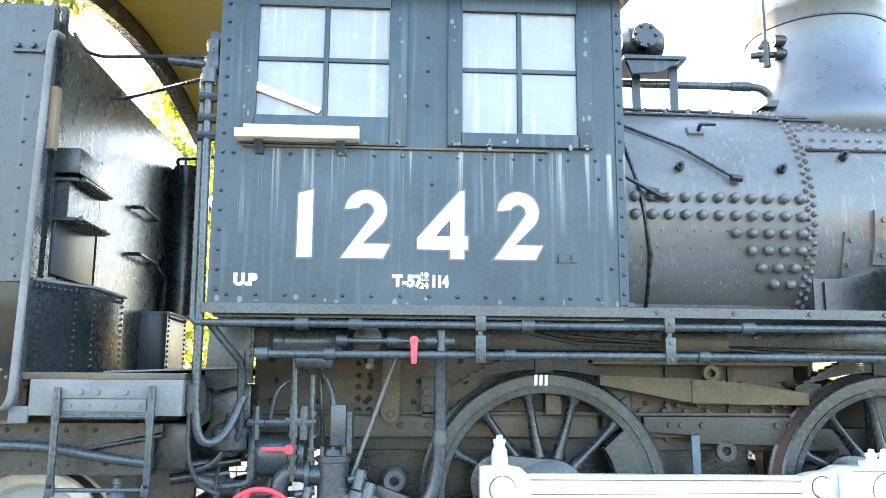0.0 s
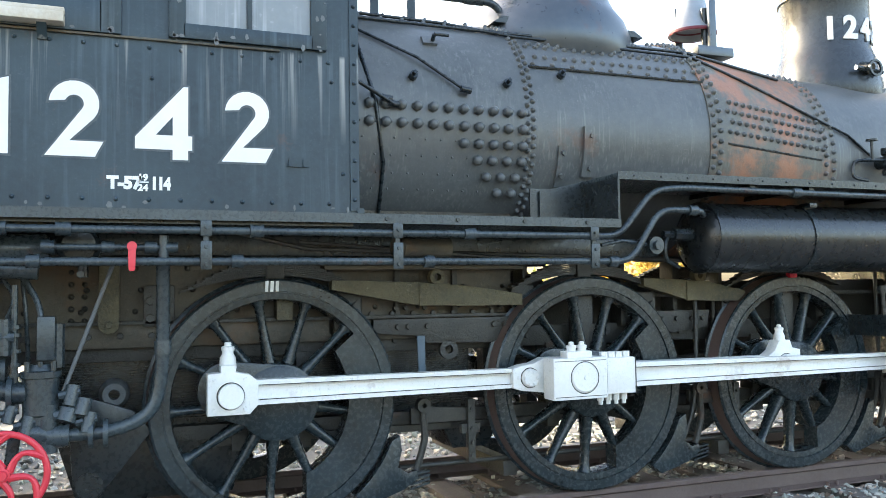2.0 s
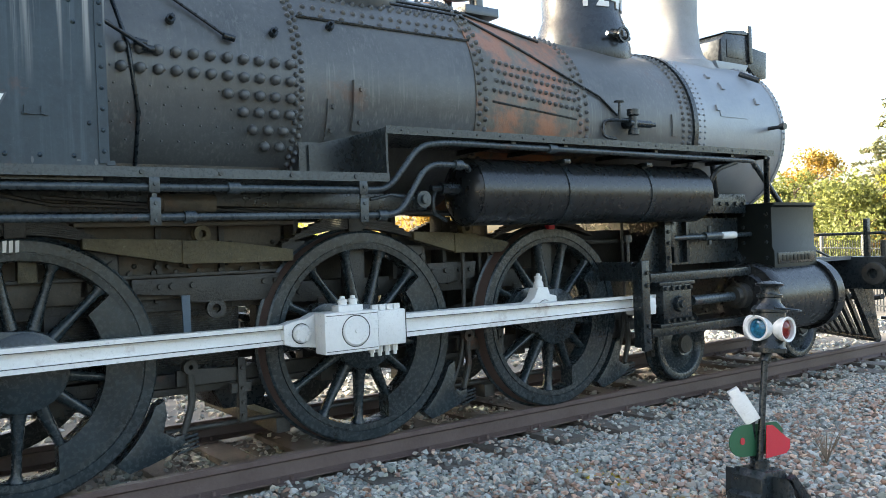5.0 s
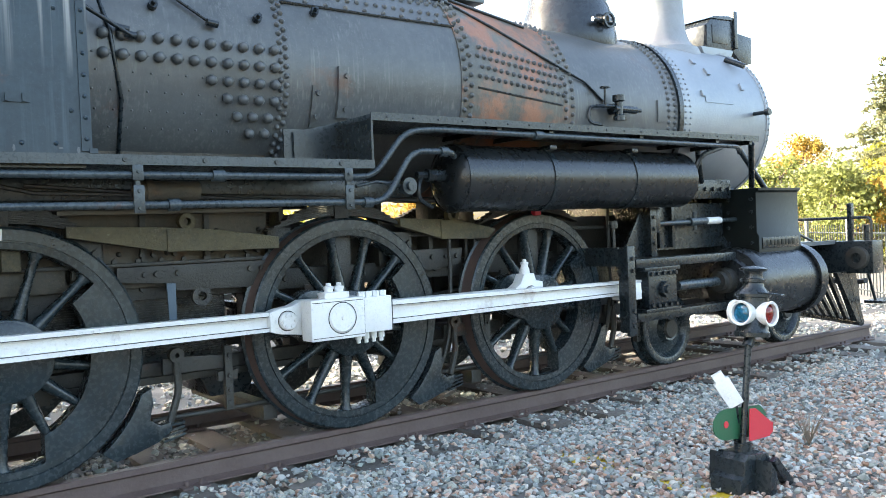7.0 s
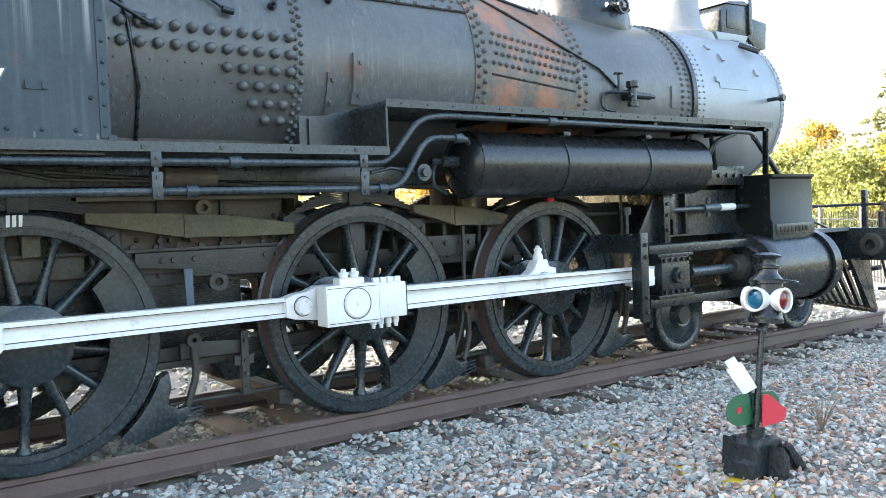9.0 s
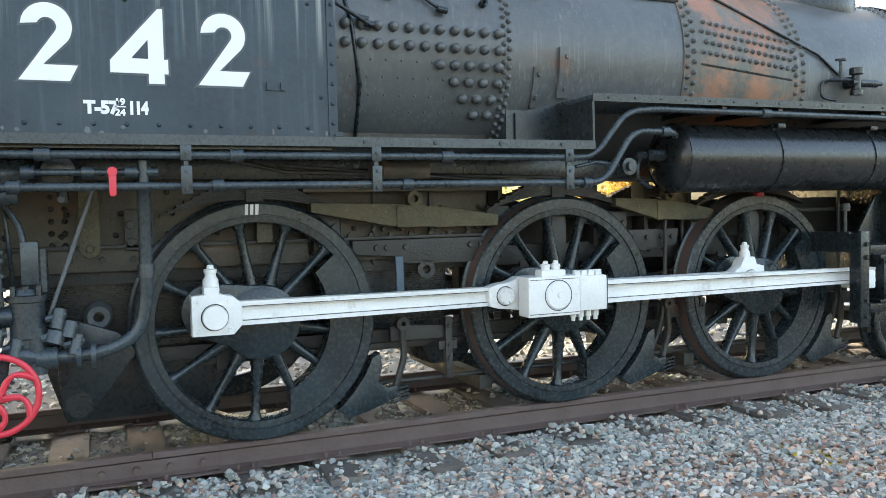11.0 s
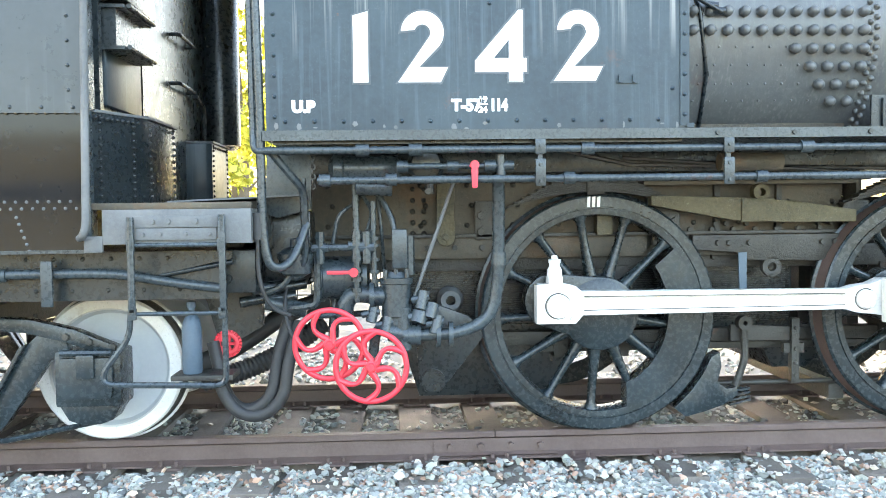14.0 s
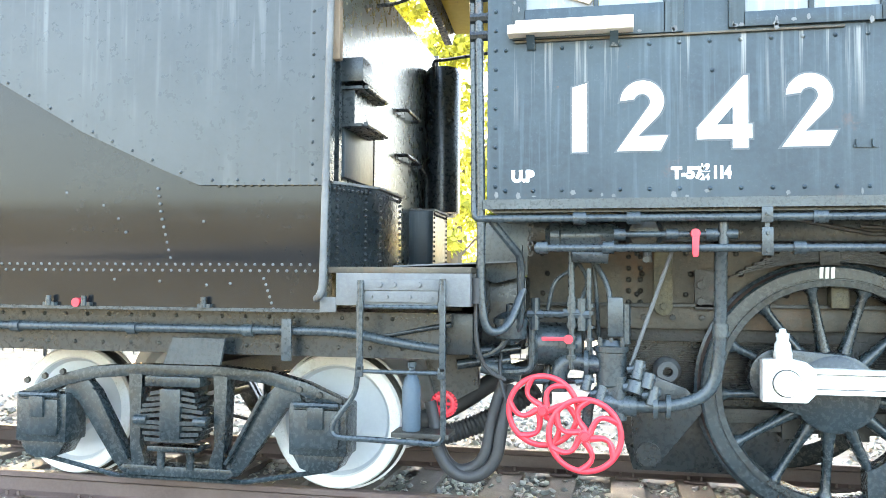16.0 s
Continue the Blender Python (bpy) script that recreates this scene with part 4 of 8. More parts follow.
prism(bm, [(-0.828, 1.60), (-0.79, 1.60), (-0.793, 1.49), (-0.798, 1.478), (-0.82, 1.478), (-0.825, 1.49)], "y", -1.455, -1.445, 0.003)
rod(bm, (-0.809, -1.46, 1.60), (-0.809, -1.40, 1.60), 0.024)
part("valve_handle", bm, RED, loco, "red valve handle")
# feed pipe that drops in front of the rear driver
bm = bm_new()
tube(bm, [(-0.66, -1.25, 1.56), (-0.655, -1.20, 1.45), (-0.655, -1.15, 0.95), (-0.70, -1.15, 0.74), (-0.90, -1.15, 0.66), (-1.12, -1.15, 0.66)], 0.035, 14, 0.16)
rod(bm, (-0.655, -1.165, 1.05), (-0.655, -1.163, 1.12), 0.044)
for x in (-0.93, -1.0):
    rod(bm, (x - 0.012, -1.15, 0.66), (x + 0.012, -1.15, 0.66), 0.072, 16)
rod(bm, (-1.1, -1.15, 0.66), (-1.2, -1.15, 0.66), 0.06)
part("feed_pipe", bm, PIPE, loco, "thick bent feed pipe with flanges")

# ---- driving wheels ----
R = 0.724
AXLES = (0.0, 2.13, 3.907)


def driver(name):
    """Driving wheel about its own centre; the outer face looks to -y. Crank pin towards -x."""
    bm = lathe(bm_new(), [(0.600, 0.025), (0.606, 0.0), (0.640, -0.002), (0.643, 0.006), (0.650, 0.006), (0.653, -0.004), (0.712, -0.004), (0.724, 0.006), (0.726, 0.10), (0.730, 0.112), (0.750, 0.120), (0.752, 0.135), (0.742, 0.142), (0.60, 0.142), (0.592, 0.12)], (0, 0, 0), "y", 96, True)
    w = part(name, bm, WHEEL, loco, "black spoked driving wheel with a counterweight", angle=30)
    bm = lathe(bm_new(), [(0.7255, 0.012), (0.7285, 0.05), (0.7295, 0.10), (0.733, 0.112)], (0, 0, 0), "y", 96)
    part("tread", bm, RAIL, w, "rust-brown wheel tread")
    bm = bm_new()
    lathe(bm, [(0, -0.035), (0.20, -0.035), (0.225, -0.02), (0.235, 0.03), (0.235, 0.17), (0, 0.17)], (0, 0, 0), "y", 40)
    part("hub", bm, WHEEL, w)
    bm = bm_new()
    prism(bm, [(0.02 + 0.22 * math.cos(radians(a)), 0.22 * math.sin(radians(a))) for a in range(-80, 81, 10)] + [(-0.294 + 0.165 * math.cos(radians(a)), 0.083 + 0.165 * math.sin(radians(a))) for a in range(85, 256, 10)], "y", -0.028, 0.12, 0.012)
    part("crank_boss", bm, WHEEL, w)
    base = bm_new()
    secs = []
    for rr, hw, y0, y1 in ((0.20, 0.048, 0.005, 0.13), (0.30, 0.036, 0.012, 0.115), (0.45, 0.027, 0.02, 0.105), (0.565, 0.028, 0.02, 0.105), (0.606, 0.055, 0.012, 0.125)):
        secs.append([base.verts.new((u, v, rr)) for u, v in ((-hw, (y0 + y1) / 2), (-hw * 0.62, y0 + 0.008), (0, y0), (hw * 0.62, y0 + 0.008), (hw, (y0 + y1) / 2), (hw * 0.6, y1), (-hw * 0.6, y1))])
    for A, B in zip(secs, secs[1:]):
        for i in range(7):
            base.faces.new((A[i], A[(i + 1) % 7], B[(i + 1) % 7], B[i]))
    bmesh.ops.recalc_face_normals(base, faces=base.faces)
    sp = part("spoke", base, WHEEL, w, angle=70)
    for k in range(13):
        ob = sp if k == 0 else new("spoke", sp.data)
        ob.parent = w
        ob.rotation_euler = (0, radians(-10 + 360 / 13 * k), 0)
    bm = bm_new()
    outer = [(0.608 * math.cos(radians(a)), 0.608 * math.sin(radians(a))) for a in range(-74, 42, 6)]
    inner = [(0.40 * math.cos(radians(a)) + 0.03, 0.46 * math.sin(radians(a))) for a in range(38, -76, -6)]
    prism(bm, outer + inner, "y", -0.014, 0.12)
    part("counterweight", bm, WHEEL, w)
    bm = bm_new()
    rod(bm, (-0.294, 0.0, 0.083), (-0.294, -0.20, 0.083), 0.06, 20)
    part("crank_pin", bm, IRON, w)
    return w


d = driver("driving_wheel")
d.location = (0, -0.82, R)
for x in AXLES[1:]:
    copy_thing(d, pose(x, -0.82, R))
for x in AXLES:
    copy_thing(d, pose(x, 0.82, R, 0, 0, 180))
for x in AXLES:
    part("axle", rod(bm_new(), (x, -0.80, R), (x, 0.80, R), 0.10, 20), IRON, loco)
bm = bm_new()
for k in range(3):
    prism(bm, [(-0.072 + k * 0.031, R + 0.648), (-0.054 + k * 0.031, R + 0.650), (-0.050 + k * 0.031, R + 0.715), (-0.070 + k * 0.031, R + 0.712)], "y", -0.8275, -0.8235)
part("chalk_marks", bm, LETTER, loco, "white paint marks on the tyre")

# ---- rods ----
PZ = R + 0.083


def fluted(bm, x0, x1, z0, z1, h0, h1, y0, y1):
    """A bar with raised edges and a sunk web."""
    ends = []
    for x, z, h in ((x0, z0, h0), (x1, z1, h1)):
        ends.append([bm.verts.new((x, y, z + h * k)) for y, k in ((y0, 0.5), (y0, 0.30), (y0 + 0.034, 0.28), (y0 + 0.034, -0.28), (y0, -0.30), (y0, -0.5), (y1, -0.5), (y1, 0.5))])
    fs = [bm.faces.new(ends[0]), bm.faces.new(ends[1])]
    for i in range(8):
        fs.append(bm.faces.new((ends[0][i], ends[0][(i + 1) % 8], ends[1][(i + 1) % 8], ends[1][i])))
    bmesh.ops.recalc_face_normals(bm, faces=fs)


def oil_cup(bm, x, y, z, s=1.0):
    lathe(bm, [(0.062 * s, -0.02), (0.058 * s, 0.0), (0.055 * s, 0.05 * s), (0.040 * s, 0.075 * s), (0.040 * s, 0.10 * s), (0.046 * s, 0.10 * s), (0.046 * s, 0.125 * s), (0.026 * s, 0.13 * s), (0.022 * s, 0.155 * s), (0, 0.16 * s)], (x, y, z), "z", 16)


def side_rods(sgn, px):
    """Coupling rods on one side; px: crank pin offset."""
    Y0, Y1 = -1.02, -0.94
    p = [a + px for a in AXLES]
    bm = bm_new()
    fluted(bm, p[0] + 0.10, p[1] - 0.33, PZ, PZ, 0.140, 0.120, Y0, Y1)
    prism(bm, [(p[0] - 0.125, PZ - 0.115), (p[0] + 0.105, PZ - 0.115), (p[0] + 0.15, PZ - 0.066), (p[0] + 0.15, PZ + 0.066), (p[0] + 0.105, PZ + 0.105), (p[0] + 0.03, PZ + 0.12), (p[0] + 0.03, PZ + 0.16), (p[0] - 0.055, PZ + 0.16), (p[0] - 0.055, PZ + 0.12), (p[0] - 0.125, PZ + 0.115)], "y", Y0 - 0.03, Y1, 0.008)
    oil_cup(bm, p[0] - 0.01, -0.99, PZ + 0.16, 0.8)
    r1 = part("side_rod", bm, WHITE, loco, "white-painted coupling rod")
    bm = bm_new()
    lathe(bm, [(0.0, -0.035), (0.066, -0.035), (0.07, -0.030), (0.07, 0), (0.0, 0)], (p[0], Y0 - 0.03, PZ - 0.01), "y", 32)
    for u, v in ((-0.09, 0.08), (-0.09, -0.085), (0.08, -0.085), (0.08, 0.08)):
        hexbolt(bm, (p[0] + u, Y0 - 0.03, PZ + v), (0, -1, 0), 0.012, 0.012)
    part("pin_cap", bm, WHITE, r1)
    # knuckle behind the middle driver
    bm = bm_new()
    prism(bm, [(p[1] - 0.40, PZ - 0.060), (p[1] - 0.34, PZ - 0.080), (p[1] - 0.25, PZ - 0.090), (p[1] - 0.10, PZ - 0.11), (p[1], PZ - 0.11), (p[1], PZ + 0.12), (p[1] - 0.18, PZ + 0.12), (p[1] - 0.25, PZ + 0.09), (p[1] - 0.34, PZ + 0.078), (p[1] - 0.40, PZ + 0.060)], "y", Y0 - 0.02, Y1, 0.006)
    lathe(bm, [(0, -0.03), (0.05, -0.03), (0.058, -0.02), (0.058, 0)], (p[1] - 0.285, Y0 - 0.02, PZ), "y", 20)
    for k in range(6):
        hexbolt(bm, (p[1] - 0.285 + 0.04 * math.cos(k * 1.047), Y0 - 0.05, PZ + 0.04 * math.sin(k * 1.047)), (0, -1, 0), 0.012, 0.008)
    fluted(bm, p[1], p[2] - 0.08, PZ, PZ, 0.135, 0.125, Y0, Y1)
    prism(bm, [(p[2] - 0.16, PZ - 0.06), (p[2] + 0.13, PZ - 0.09), (p[2] + 0.13, PZ + 0.10), (p[2] + 0.06, PZ + 0.115), (p[2] + 0.04, PZ + 0.17), (p[2] - 0.06, PZ + 0.17), (p[2] - 0.10, PZ + 0.10), (p[2] - 0.16, PZ + 0.062)], "y", Y0 - 0.02, Y1, 0.008)
    oil_cup(bm, p[2] - 0.01, -0.985, PZ + 0.17, 0.7)
    lathe(bm, [(0.0, -0.03), (0.07, -0.03), (0.07, 0), (0.0, 0)], (p[2], Y0 - 0.02, PZ), "y", 28)
    part("side_rod", bm, WHITE, loco)
    return p


p = side_rods(1, -0.294)


def grime_line(x0, x1, z0, z1, y, parent):
    """Thin dark line of old grease along a joint of the rods."""
    prism_bm = prism(bm_new(), [(x0, z0 - 0.0022), (x1, z1 - 0.0022), (x1, z1 + 0.0022), (x0, z0 + 0.0022)], "y", y - 0.0015, y + 0.002)
    part("grime_line", prism_bm, IRON, parent, smooth=False)


def grime_ring(x, y, z, r, parent):
    part("grime_ring", lathe(bm_new(), [(r, 0.0), (r + 0.004, -0.0025), (r + 0.006, 0.0)], (x, y, z), "y", 36), IRON, parent)


rods = [o for o in loco.children if o.name.startswith("side_rod")]
for rod_ob, xa, xb, ha, hb in ((rods[0], p[0] + 0.16, p[1] - 0.40, 0.140, 0.120), (rods[1], p[1] + 0.42, p[2] - 0.17, 0.135, 0.125)):
    for k in (0.29, -0.29):
        grime_line(xa, xb, PZ + ha * k, PZ + hb * k, -1.021, rod_ob)
grime_ring(p[0], -1.051, PZ - 0.01, 0.071, rods[0])
grime_ring(p[1] - 0.285, -1.041, PZ, 0.059, rods[1])
grime_ring(p[2], -1.041, PZ, 0.071, rods[1])
MY0, MY1 = -1.20, -1.06
x0 = p[1]
bm = bm_new()
# big end block with straps, wedges and bolts
box(bm, x0 - 0.20, x0 + 0.185, MY0, MY1, PZ - 0.135, PZ + 0.125, 0.01)
box(bm, x0 + 0.185, x0 + 0.40, MY0 + 0.012, MY1, PZ - 0.115, PZ + 0.115, 0.008)
for k in range(4):
    xx = x0 + 0.20 + k * 0.055
    rod(bm, (xx, -1.13, PZ + 0.10), (xx, -1.13, PZ + 0.15), 0.026, 6)
for k in range(4):
    xx = x0 + 0.17 + k * 0.058
    rod(bm, (xx, -1.13, PZ - 0.10), (xx, -1.13, PZ - 0.16), 0.022, 6)
    rod(bm, (xx, -1.13, PZ - 0.15), (xx, -1.13, PZ - 0.185), 0.014, 6)
for k in (-0.035, 0.04):
    oil_cup(bm, x0 + k, -1.13, PZ + 0.11, 0.72)
box(bm, x0 - 0.09, x0 + 0.09, -1.18, -1.08, PZ + 0.11, PZ + 0.165, 0.01)
main = part("main_rod", bm, WHITE, loco, "white-painted main rod with a big end block")
bm = lathe(bm_new(), [(0.0, -0.018), (0.012, -0.018), (0.014, -0.010), (0.085, -0.010), (0.095, 0), (0.0, 0)], (x0 + 0.02, MY0, PZ), "y", 36)
part("pin_cap", bm, WHITE, main)
bm = bm_new()
fluted(bm, x0 + 0.39, 5.16, PZ, PZ - 0.01, 0.155, 0.105, -1.165, -1.085)
part("rod_bar", bm, WHITE, main)
for k in (0.29, -0.29):
    grime_line(x0 + 0.42, 4.50, PZ + 0.155 * k, PZ - 0.008 + 0.115 * k, -1.166, main)
grime_ring(x0 + 0.02, MY0 - 0.001, PZ, 0.096, main)
for xx in (x0 + 0.186, x0 + 0.402):
    part("grime_line", box(bm_new(), xx - 0.002, xx + 0.002, MY0 + 0.008, MY0 + 0.014, PZ - 0.115, PZ + 0.115), IRON, main, smooth=False)
for zz in (-0.116, 0.106):
    part("grime_line", box(bm_new(), x0 - 0.19, x0 + 0.175, MY0 - 0.0015, MY0 + 0.002, PZ + zz - 0.002, PZ + zz + 0.002), IRON, main, smooth=False)

# ---- frame, firebox and spring gear ----
for s in (-1, 1):
    y0, y1 = (-0.60, -0.50) if s < 0 else (0.50, 0.60)
    bm = bm_new()
    box(bm, -1.9, 6.3, y0, y1, 0.98, 1.12, 0.008)
    part("frame_bar", bm, IRON, loco, "grimy upper frame bar")
    bm = bm_new()
    box(bm, -0.6, 4.9, y0, y1, 0.50, 0.585, 0.008)
    part("frame_bar", bm, IRON, loco)
for x in AXLES:
    for s in (-1, 1):
        bm = bm_new()
        for dx in (-0.24, 0.15):
            prism(bm, [(x + dx, 0.42), (x + dx + 0.09, 0.42), (x + dx + 0.09, 1.0), (x + dx, 1.0)], "y", s * 0.62, s * 0.48)
        box(bm, x - 0.15, x + 0.15, s * 0.64, s * 0.46, 0.55, 0.92, 0.01)
        part("axle_box", bm, IRON, loco)
bm = bm_new()
prism(bm, [(-0.62, 1.20), (0.62, 1.20), (0.66, 1.95), (-0.66, 1.95)], "x", -1.76, 1.62)
fb = part("firebox", bm, FIREBOX, loco, "rust-brown riveted firebox side")
riv = []
for i in range(12):
    for j in range(4):
        riv.append(((-1.66 + i * 0.29 + 0.03 * (j % 2), -0.625 - 0.012 * j, 1.27 + j * 0.125), (0, -1, 0)))
for z in np.arange(1.22, 1.7, 0.07):
    riv.append(((-1.13, -0.63, z), (0, -1, 0)))
    riv.append(((-1.06, -0.63, z), (0, -1, 0)))
tagged(part("rivets", domes(riv, 0.018), IRON, fb), kind="stuff")
part("ash_pan", prism(bm_new(), [(-0.52, 1.2), (0.52, 1.2), (0.50, 0.52), (-0.50, 0.52)], "x", -1.25, 1.35), BLACK, loco, "black ash pan between the frames")
bm = bm_new()
for k in range(30):
    box(bm, -1.2, 1.33, -0.535, -0.520, 0.62 + k * 0.0145, 0.627 + k * 0.0145)
tagged(part("ash_pan_mesh", bm, BLACK, loco, smooth=False), kind="stuff")
part("mud_ring", box(bm_new(), -1.78, 1.64, -0.66, -0.60, 1.06, 1.20, 0.008), FIREBOX, loco, "rusty mud ring along the firebox")
part("smoke_floor", box(bm_new(), 1.66, 6.2, -0.40, 0.40, 1.12, 1.42), IRON, loco, "dark underside below the boiler")
bm = bm_new()
box(bm, -1.80, 2.6, -0.96, -0.70, 1.58, 1.70, 0.01)
part("board_stringer", bm, BLACK, loco, "black stringer below the running board")
# equalizers and springs
def equalizer(x0, x1, z, drop):
    xm = (x0 + x1) / 2
    L = x1 - x0
    bm = prism(bm_new(), [(x0, z + 0.04), (x0, z - 0.02), (x0 + L * 0.40, z - 0.118), (x0 + L * 0.68, z - 0.135), (x1, z - 0.135), (x1, z - 0.06), (x0 + L * 0.68, z), (x0 + L * 0.40, z + 0.025)], "y", -0.78, -0.70, 0.006)
    e = part("equalizer", bm, OLIVE, loco, "dusty olive equalizer beam")
    bm = bm_new()
    box(bm, xm - 0.085, xm + 0.125, -0.790, -0.77, z - 0.128, z + 0.014, 0.005)
    part("equalizer_strap", bm, OLIVE, e)
    bm = lathe(bm_new(), [(0.024, -0.03), (0.052, -0.03), (0.056, 0.0), (0.052, 0.03), (0.024, 0.03)], (xm + 0.05, -0.74, z + 0.055), "y", 20, True)
    part("equalizer_eye", bm, OLIVE, e)
    return e


equalizer(0.34, 1.64, 1.40, 0.02)
equalizer(2.60, 3.49, 1.40, 0.0)


def leaf_spring(x, z=1.47, half=0.55, y=-0.70):
    bm = bm_new()
    for k in range(9):
        h = half * (1 - 0.085 * k)
        zz = z + 0.012 * k
        pts = [(x - h + 2 * h * i / 10, zz - 0.10 * ((2 * i / 10 - 1) ** 2) * (h / half) ** 2) for i in range(11)]
        prism(bm, [(u, v + 0.0105) for u, v in pts] + [(u, v) for u, v in reversed(pts)], "y", y - 0.045, y + 0.045)
    s = part("leaf_spring", bm, IRON, loco, "stack of grimy spring leaves")
    part("spring_buckle", box(bm_new(), x - 0.055, x + 0.055, y - 0.058, y + 0.058, z - 0.04, z + 0.14, 0.008), IRON, s)


for x in AXLES:
    leaf_spring(x)
# saddles, pins and hangers seen between the wheels
for x in (0.55, 1.62, 2.75, 3.30):
    bm = bm_new()
    rod(bm, (x, -0.64, 0.95), (x, -0.64, 1.40), 0.018)
    box(bm, x - 0.05, x + 0.05, -0.69, -0.60, 0.93, 0.99, 0.006)
    hexbolt(bm, (x, -0.69, 0.96), (0, -1, 0), 0.02)
    part("spring_hanger", bm, IRON, loco)
bm = bm_new()
prism(bm, [(0.62, 1.19), (1.60, 1.19), (1.62, 1.06), (1.42, 1.02), (0.98, 1.03), (0.90, 1.08), (0.62, 1.10)], "y", -0.72, -0.64, 0.006)
for x in (0.78, 0.85, 0.98, 1.45, 1.53):
    hexbolt(bm, (x, -0.72, 1.14), (0, -1, 0), 0.02, 0.02)
    hexbolt(bm, (x, -0.66, 1.26), (0, -1, 0), 0.018, 0.03)
part("expansion_pad", bm, IRON, loco, "grimy expansion pad with bolts")
bm = lathe(bm_new(), [(0.028, -0.02), (0.062, -0.02), (0.062, 0.02), (0.028, 0.02)], (1.13, -0.70, 0.985), "y", 18, True)
part("lifting_eye", bm, IRON, loco)
bm = bm_new()
prism(bm, [(2.72, 1.20), (3.22, 1.20), (3.20, 1.08), (2.90, 1.04), (2.72, 1.08)], "y", -0.70, -0.64, 0.005)
for x in (2.80, 2.92, 3.05, 3.15):
    hexbolt(bm, (x, -0.70, 1.14), (0, -1, 0), 0.018, 0.02)
part("expansion_pad", bm, IRON, loco)
bm = bm_new()
prism(bm, [(0.90, 1.08), (0.955, 1.08), (0.955, 0.80), (0.91, 0.80)], "y", -0.75, -0.735, 0.003)
part("blue_strap", bm, BLUECYL, loco, "blue-grey strap")
# brakes
for x in AXLES:
    bm = bm_new()
    tube(bm, [(x + 0.93, -0.76, 0.62), (x + 0.94, -0.76, 0.42), (x + 0.88, -0.76, 0.24), (x + 0.83, -0.76, 0.16)], 0.024, 8, 0.05)
    lathe(bm, [(0.015, -0.03), (0.045, -0.03), (0.045, 0.03), (0.015, 0.03)], (x + 0.93, -0.76, 0.64), "y", 16, True)
    prism(bm, [(x + 0.86, 0.62), (x + 1.0, 0.62), (x + 1.3, 0.60), (x + 1.3, 0.52), (x + 0.86, 0.52)], "y", -0.73, -0.69, 0.004)
    b = part("brake_hanger", bm, IRON, loco, "black brake hanger")
    bm = bm_new()
    outer = [(x + 0.755 * math.cos(radians(a)), R + 0.755 * math.sin(radians(a))) for a in range(-52, -20, 6)]
    prism(bm, outer + [(x + 0.755, 0.47), (x + 0.765, 0.38), (x + 0.74, 0.28), (x + 0.80, 0.24), (x + 0.86, 0.25), (x + 0.87, 0.20), (x + 0.78, 0.14), (x + 0.66, 0.10), (x + 0.54, 0.07)], "y", -0.83, -0.72, 0.008)
    for k in range(4):
        prism(bm, [(x + 0.82, 0.13 + k * 0.028), (x + 0.95, 0.16 + k * 0.024), (x + 0.95, 0.172 + k * 0.024), (x + 0.82, 0.142 + k * 0.028)], "y", -0.82, -0.76)
    part("brake_shoe", bm, WHEEL, b, "blue-black brake shoe")
    bm = bm_new()
    box(bm, x + 1.24, x + 1.29, -0.76, -0.71, 0.25, 0.66, 0.004)
    box(bm, x + 1.20, x + 1.33, -0.74, -0.70, 0.44, 0.50)
    for z in (0.30, 0.38, 0.47, 0.60):
        hexbolt(bm, (x + 1.265, -0.76, z), (0, -1, 0), 0.014, 0.014)
    part("brake_strut", bm, IRON, b)
part("brake_beam", rod(bm_new(), (0.8, -0.66, 0.24), (4.6, -0.66, 0.26), 0.016), IRON, loco)
for x in (1.55, 3.30):
    part("brake_cross_beam", box(bm_new(), x - 0.04, x + 0.06, -0.70, 0.70, 0.13, 0.23, 0.008), IRON, loco)
# red tag on the leading driver
part("red_tag", box(bm_new(), 3.86, 3.93, -0.85, -0.80, 1.43, 1.475, 0.008), RED, loco, "small red tag above the wheel")

# ---- air reservoir ----
bm = lathe(bm_new(), [(0, 2.72), (0.10, 2.725), (0.19, 2.76), (0.23, 2.80), (0.238, 2.80), (0.238, 5.30), (0.23, 5.30), (0.19, 5.34), (0, 5.38)], (0, -1.14, 1.70), "x", 56)
tank = part("air_reservoir", bm, GLOSS, loco, "glossy black cylindrical air reservoir")
for x in (3.62, 4.53):
    bm = lathe(bm_new(), [(0.238, x - 0.025), (0.246, x - 0.025), (0.246, x + 0.025), (0.238, x + 0.025)], (0, -1.14, 1.70), "x", 56, True)
    rod(bm, (x - 0.03, -1.28, 1.90), (x + 0.06, -1.30, 1.93), 0.016)
    box(bm, x - 0.03, x + 0.04, -1.34, -1.24, 1.905, 1.94, 0.006)
    part("tank_strap", bm, BLACK, tank)
bm = lathe(bm_new(), [(0.238, 2.795), (0.243, 2.795), (0.243, 2.83), (0.238, 2.83)], (0, -1.14, 1.70), "x", 56, True)
part("tank_seam", bm, GLOSS, tank)
bm = bm_new()
rod(bm, (2.58, -1.16, 1.72), (2.73, -1.16, 1.72), 0.045, 8)
rod(bm, (2.50, -1.16, 1.72), (2.60, -1.16, 1.72), 0.025, 8)
tube(bm, [(2.55, -1.16, 1.72), (2.50, -1.18, 1.66), (2.50, -1.18, 1.55), (2.62, -1.16, 1.50)], 0.014, 8, 0.04)
part("tank_fitting", bm, BLACK, tank)
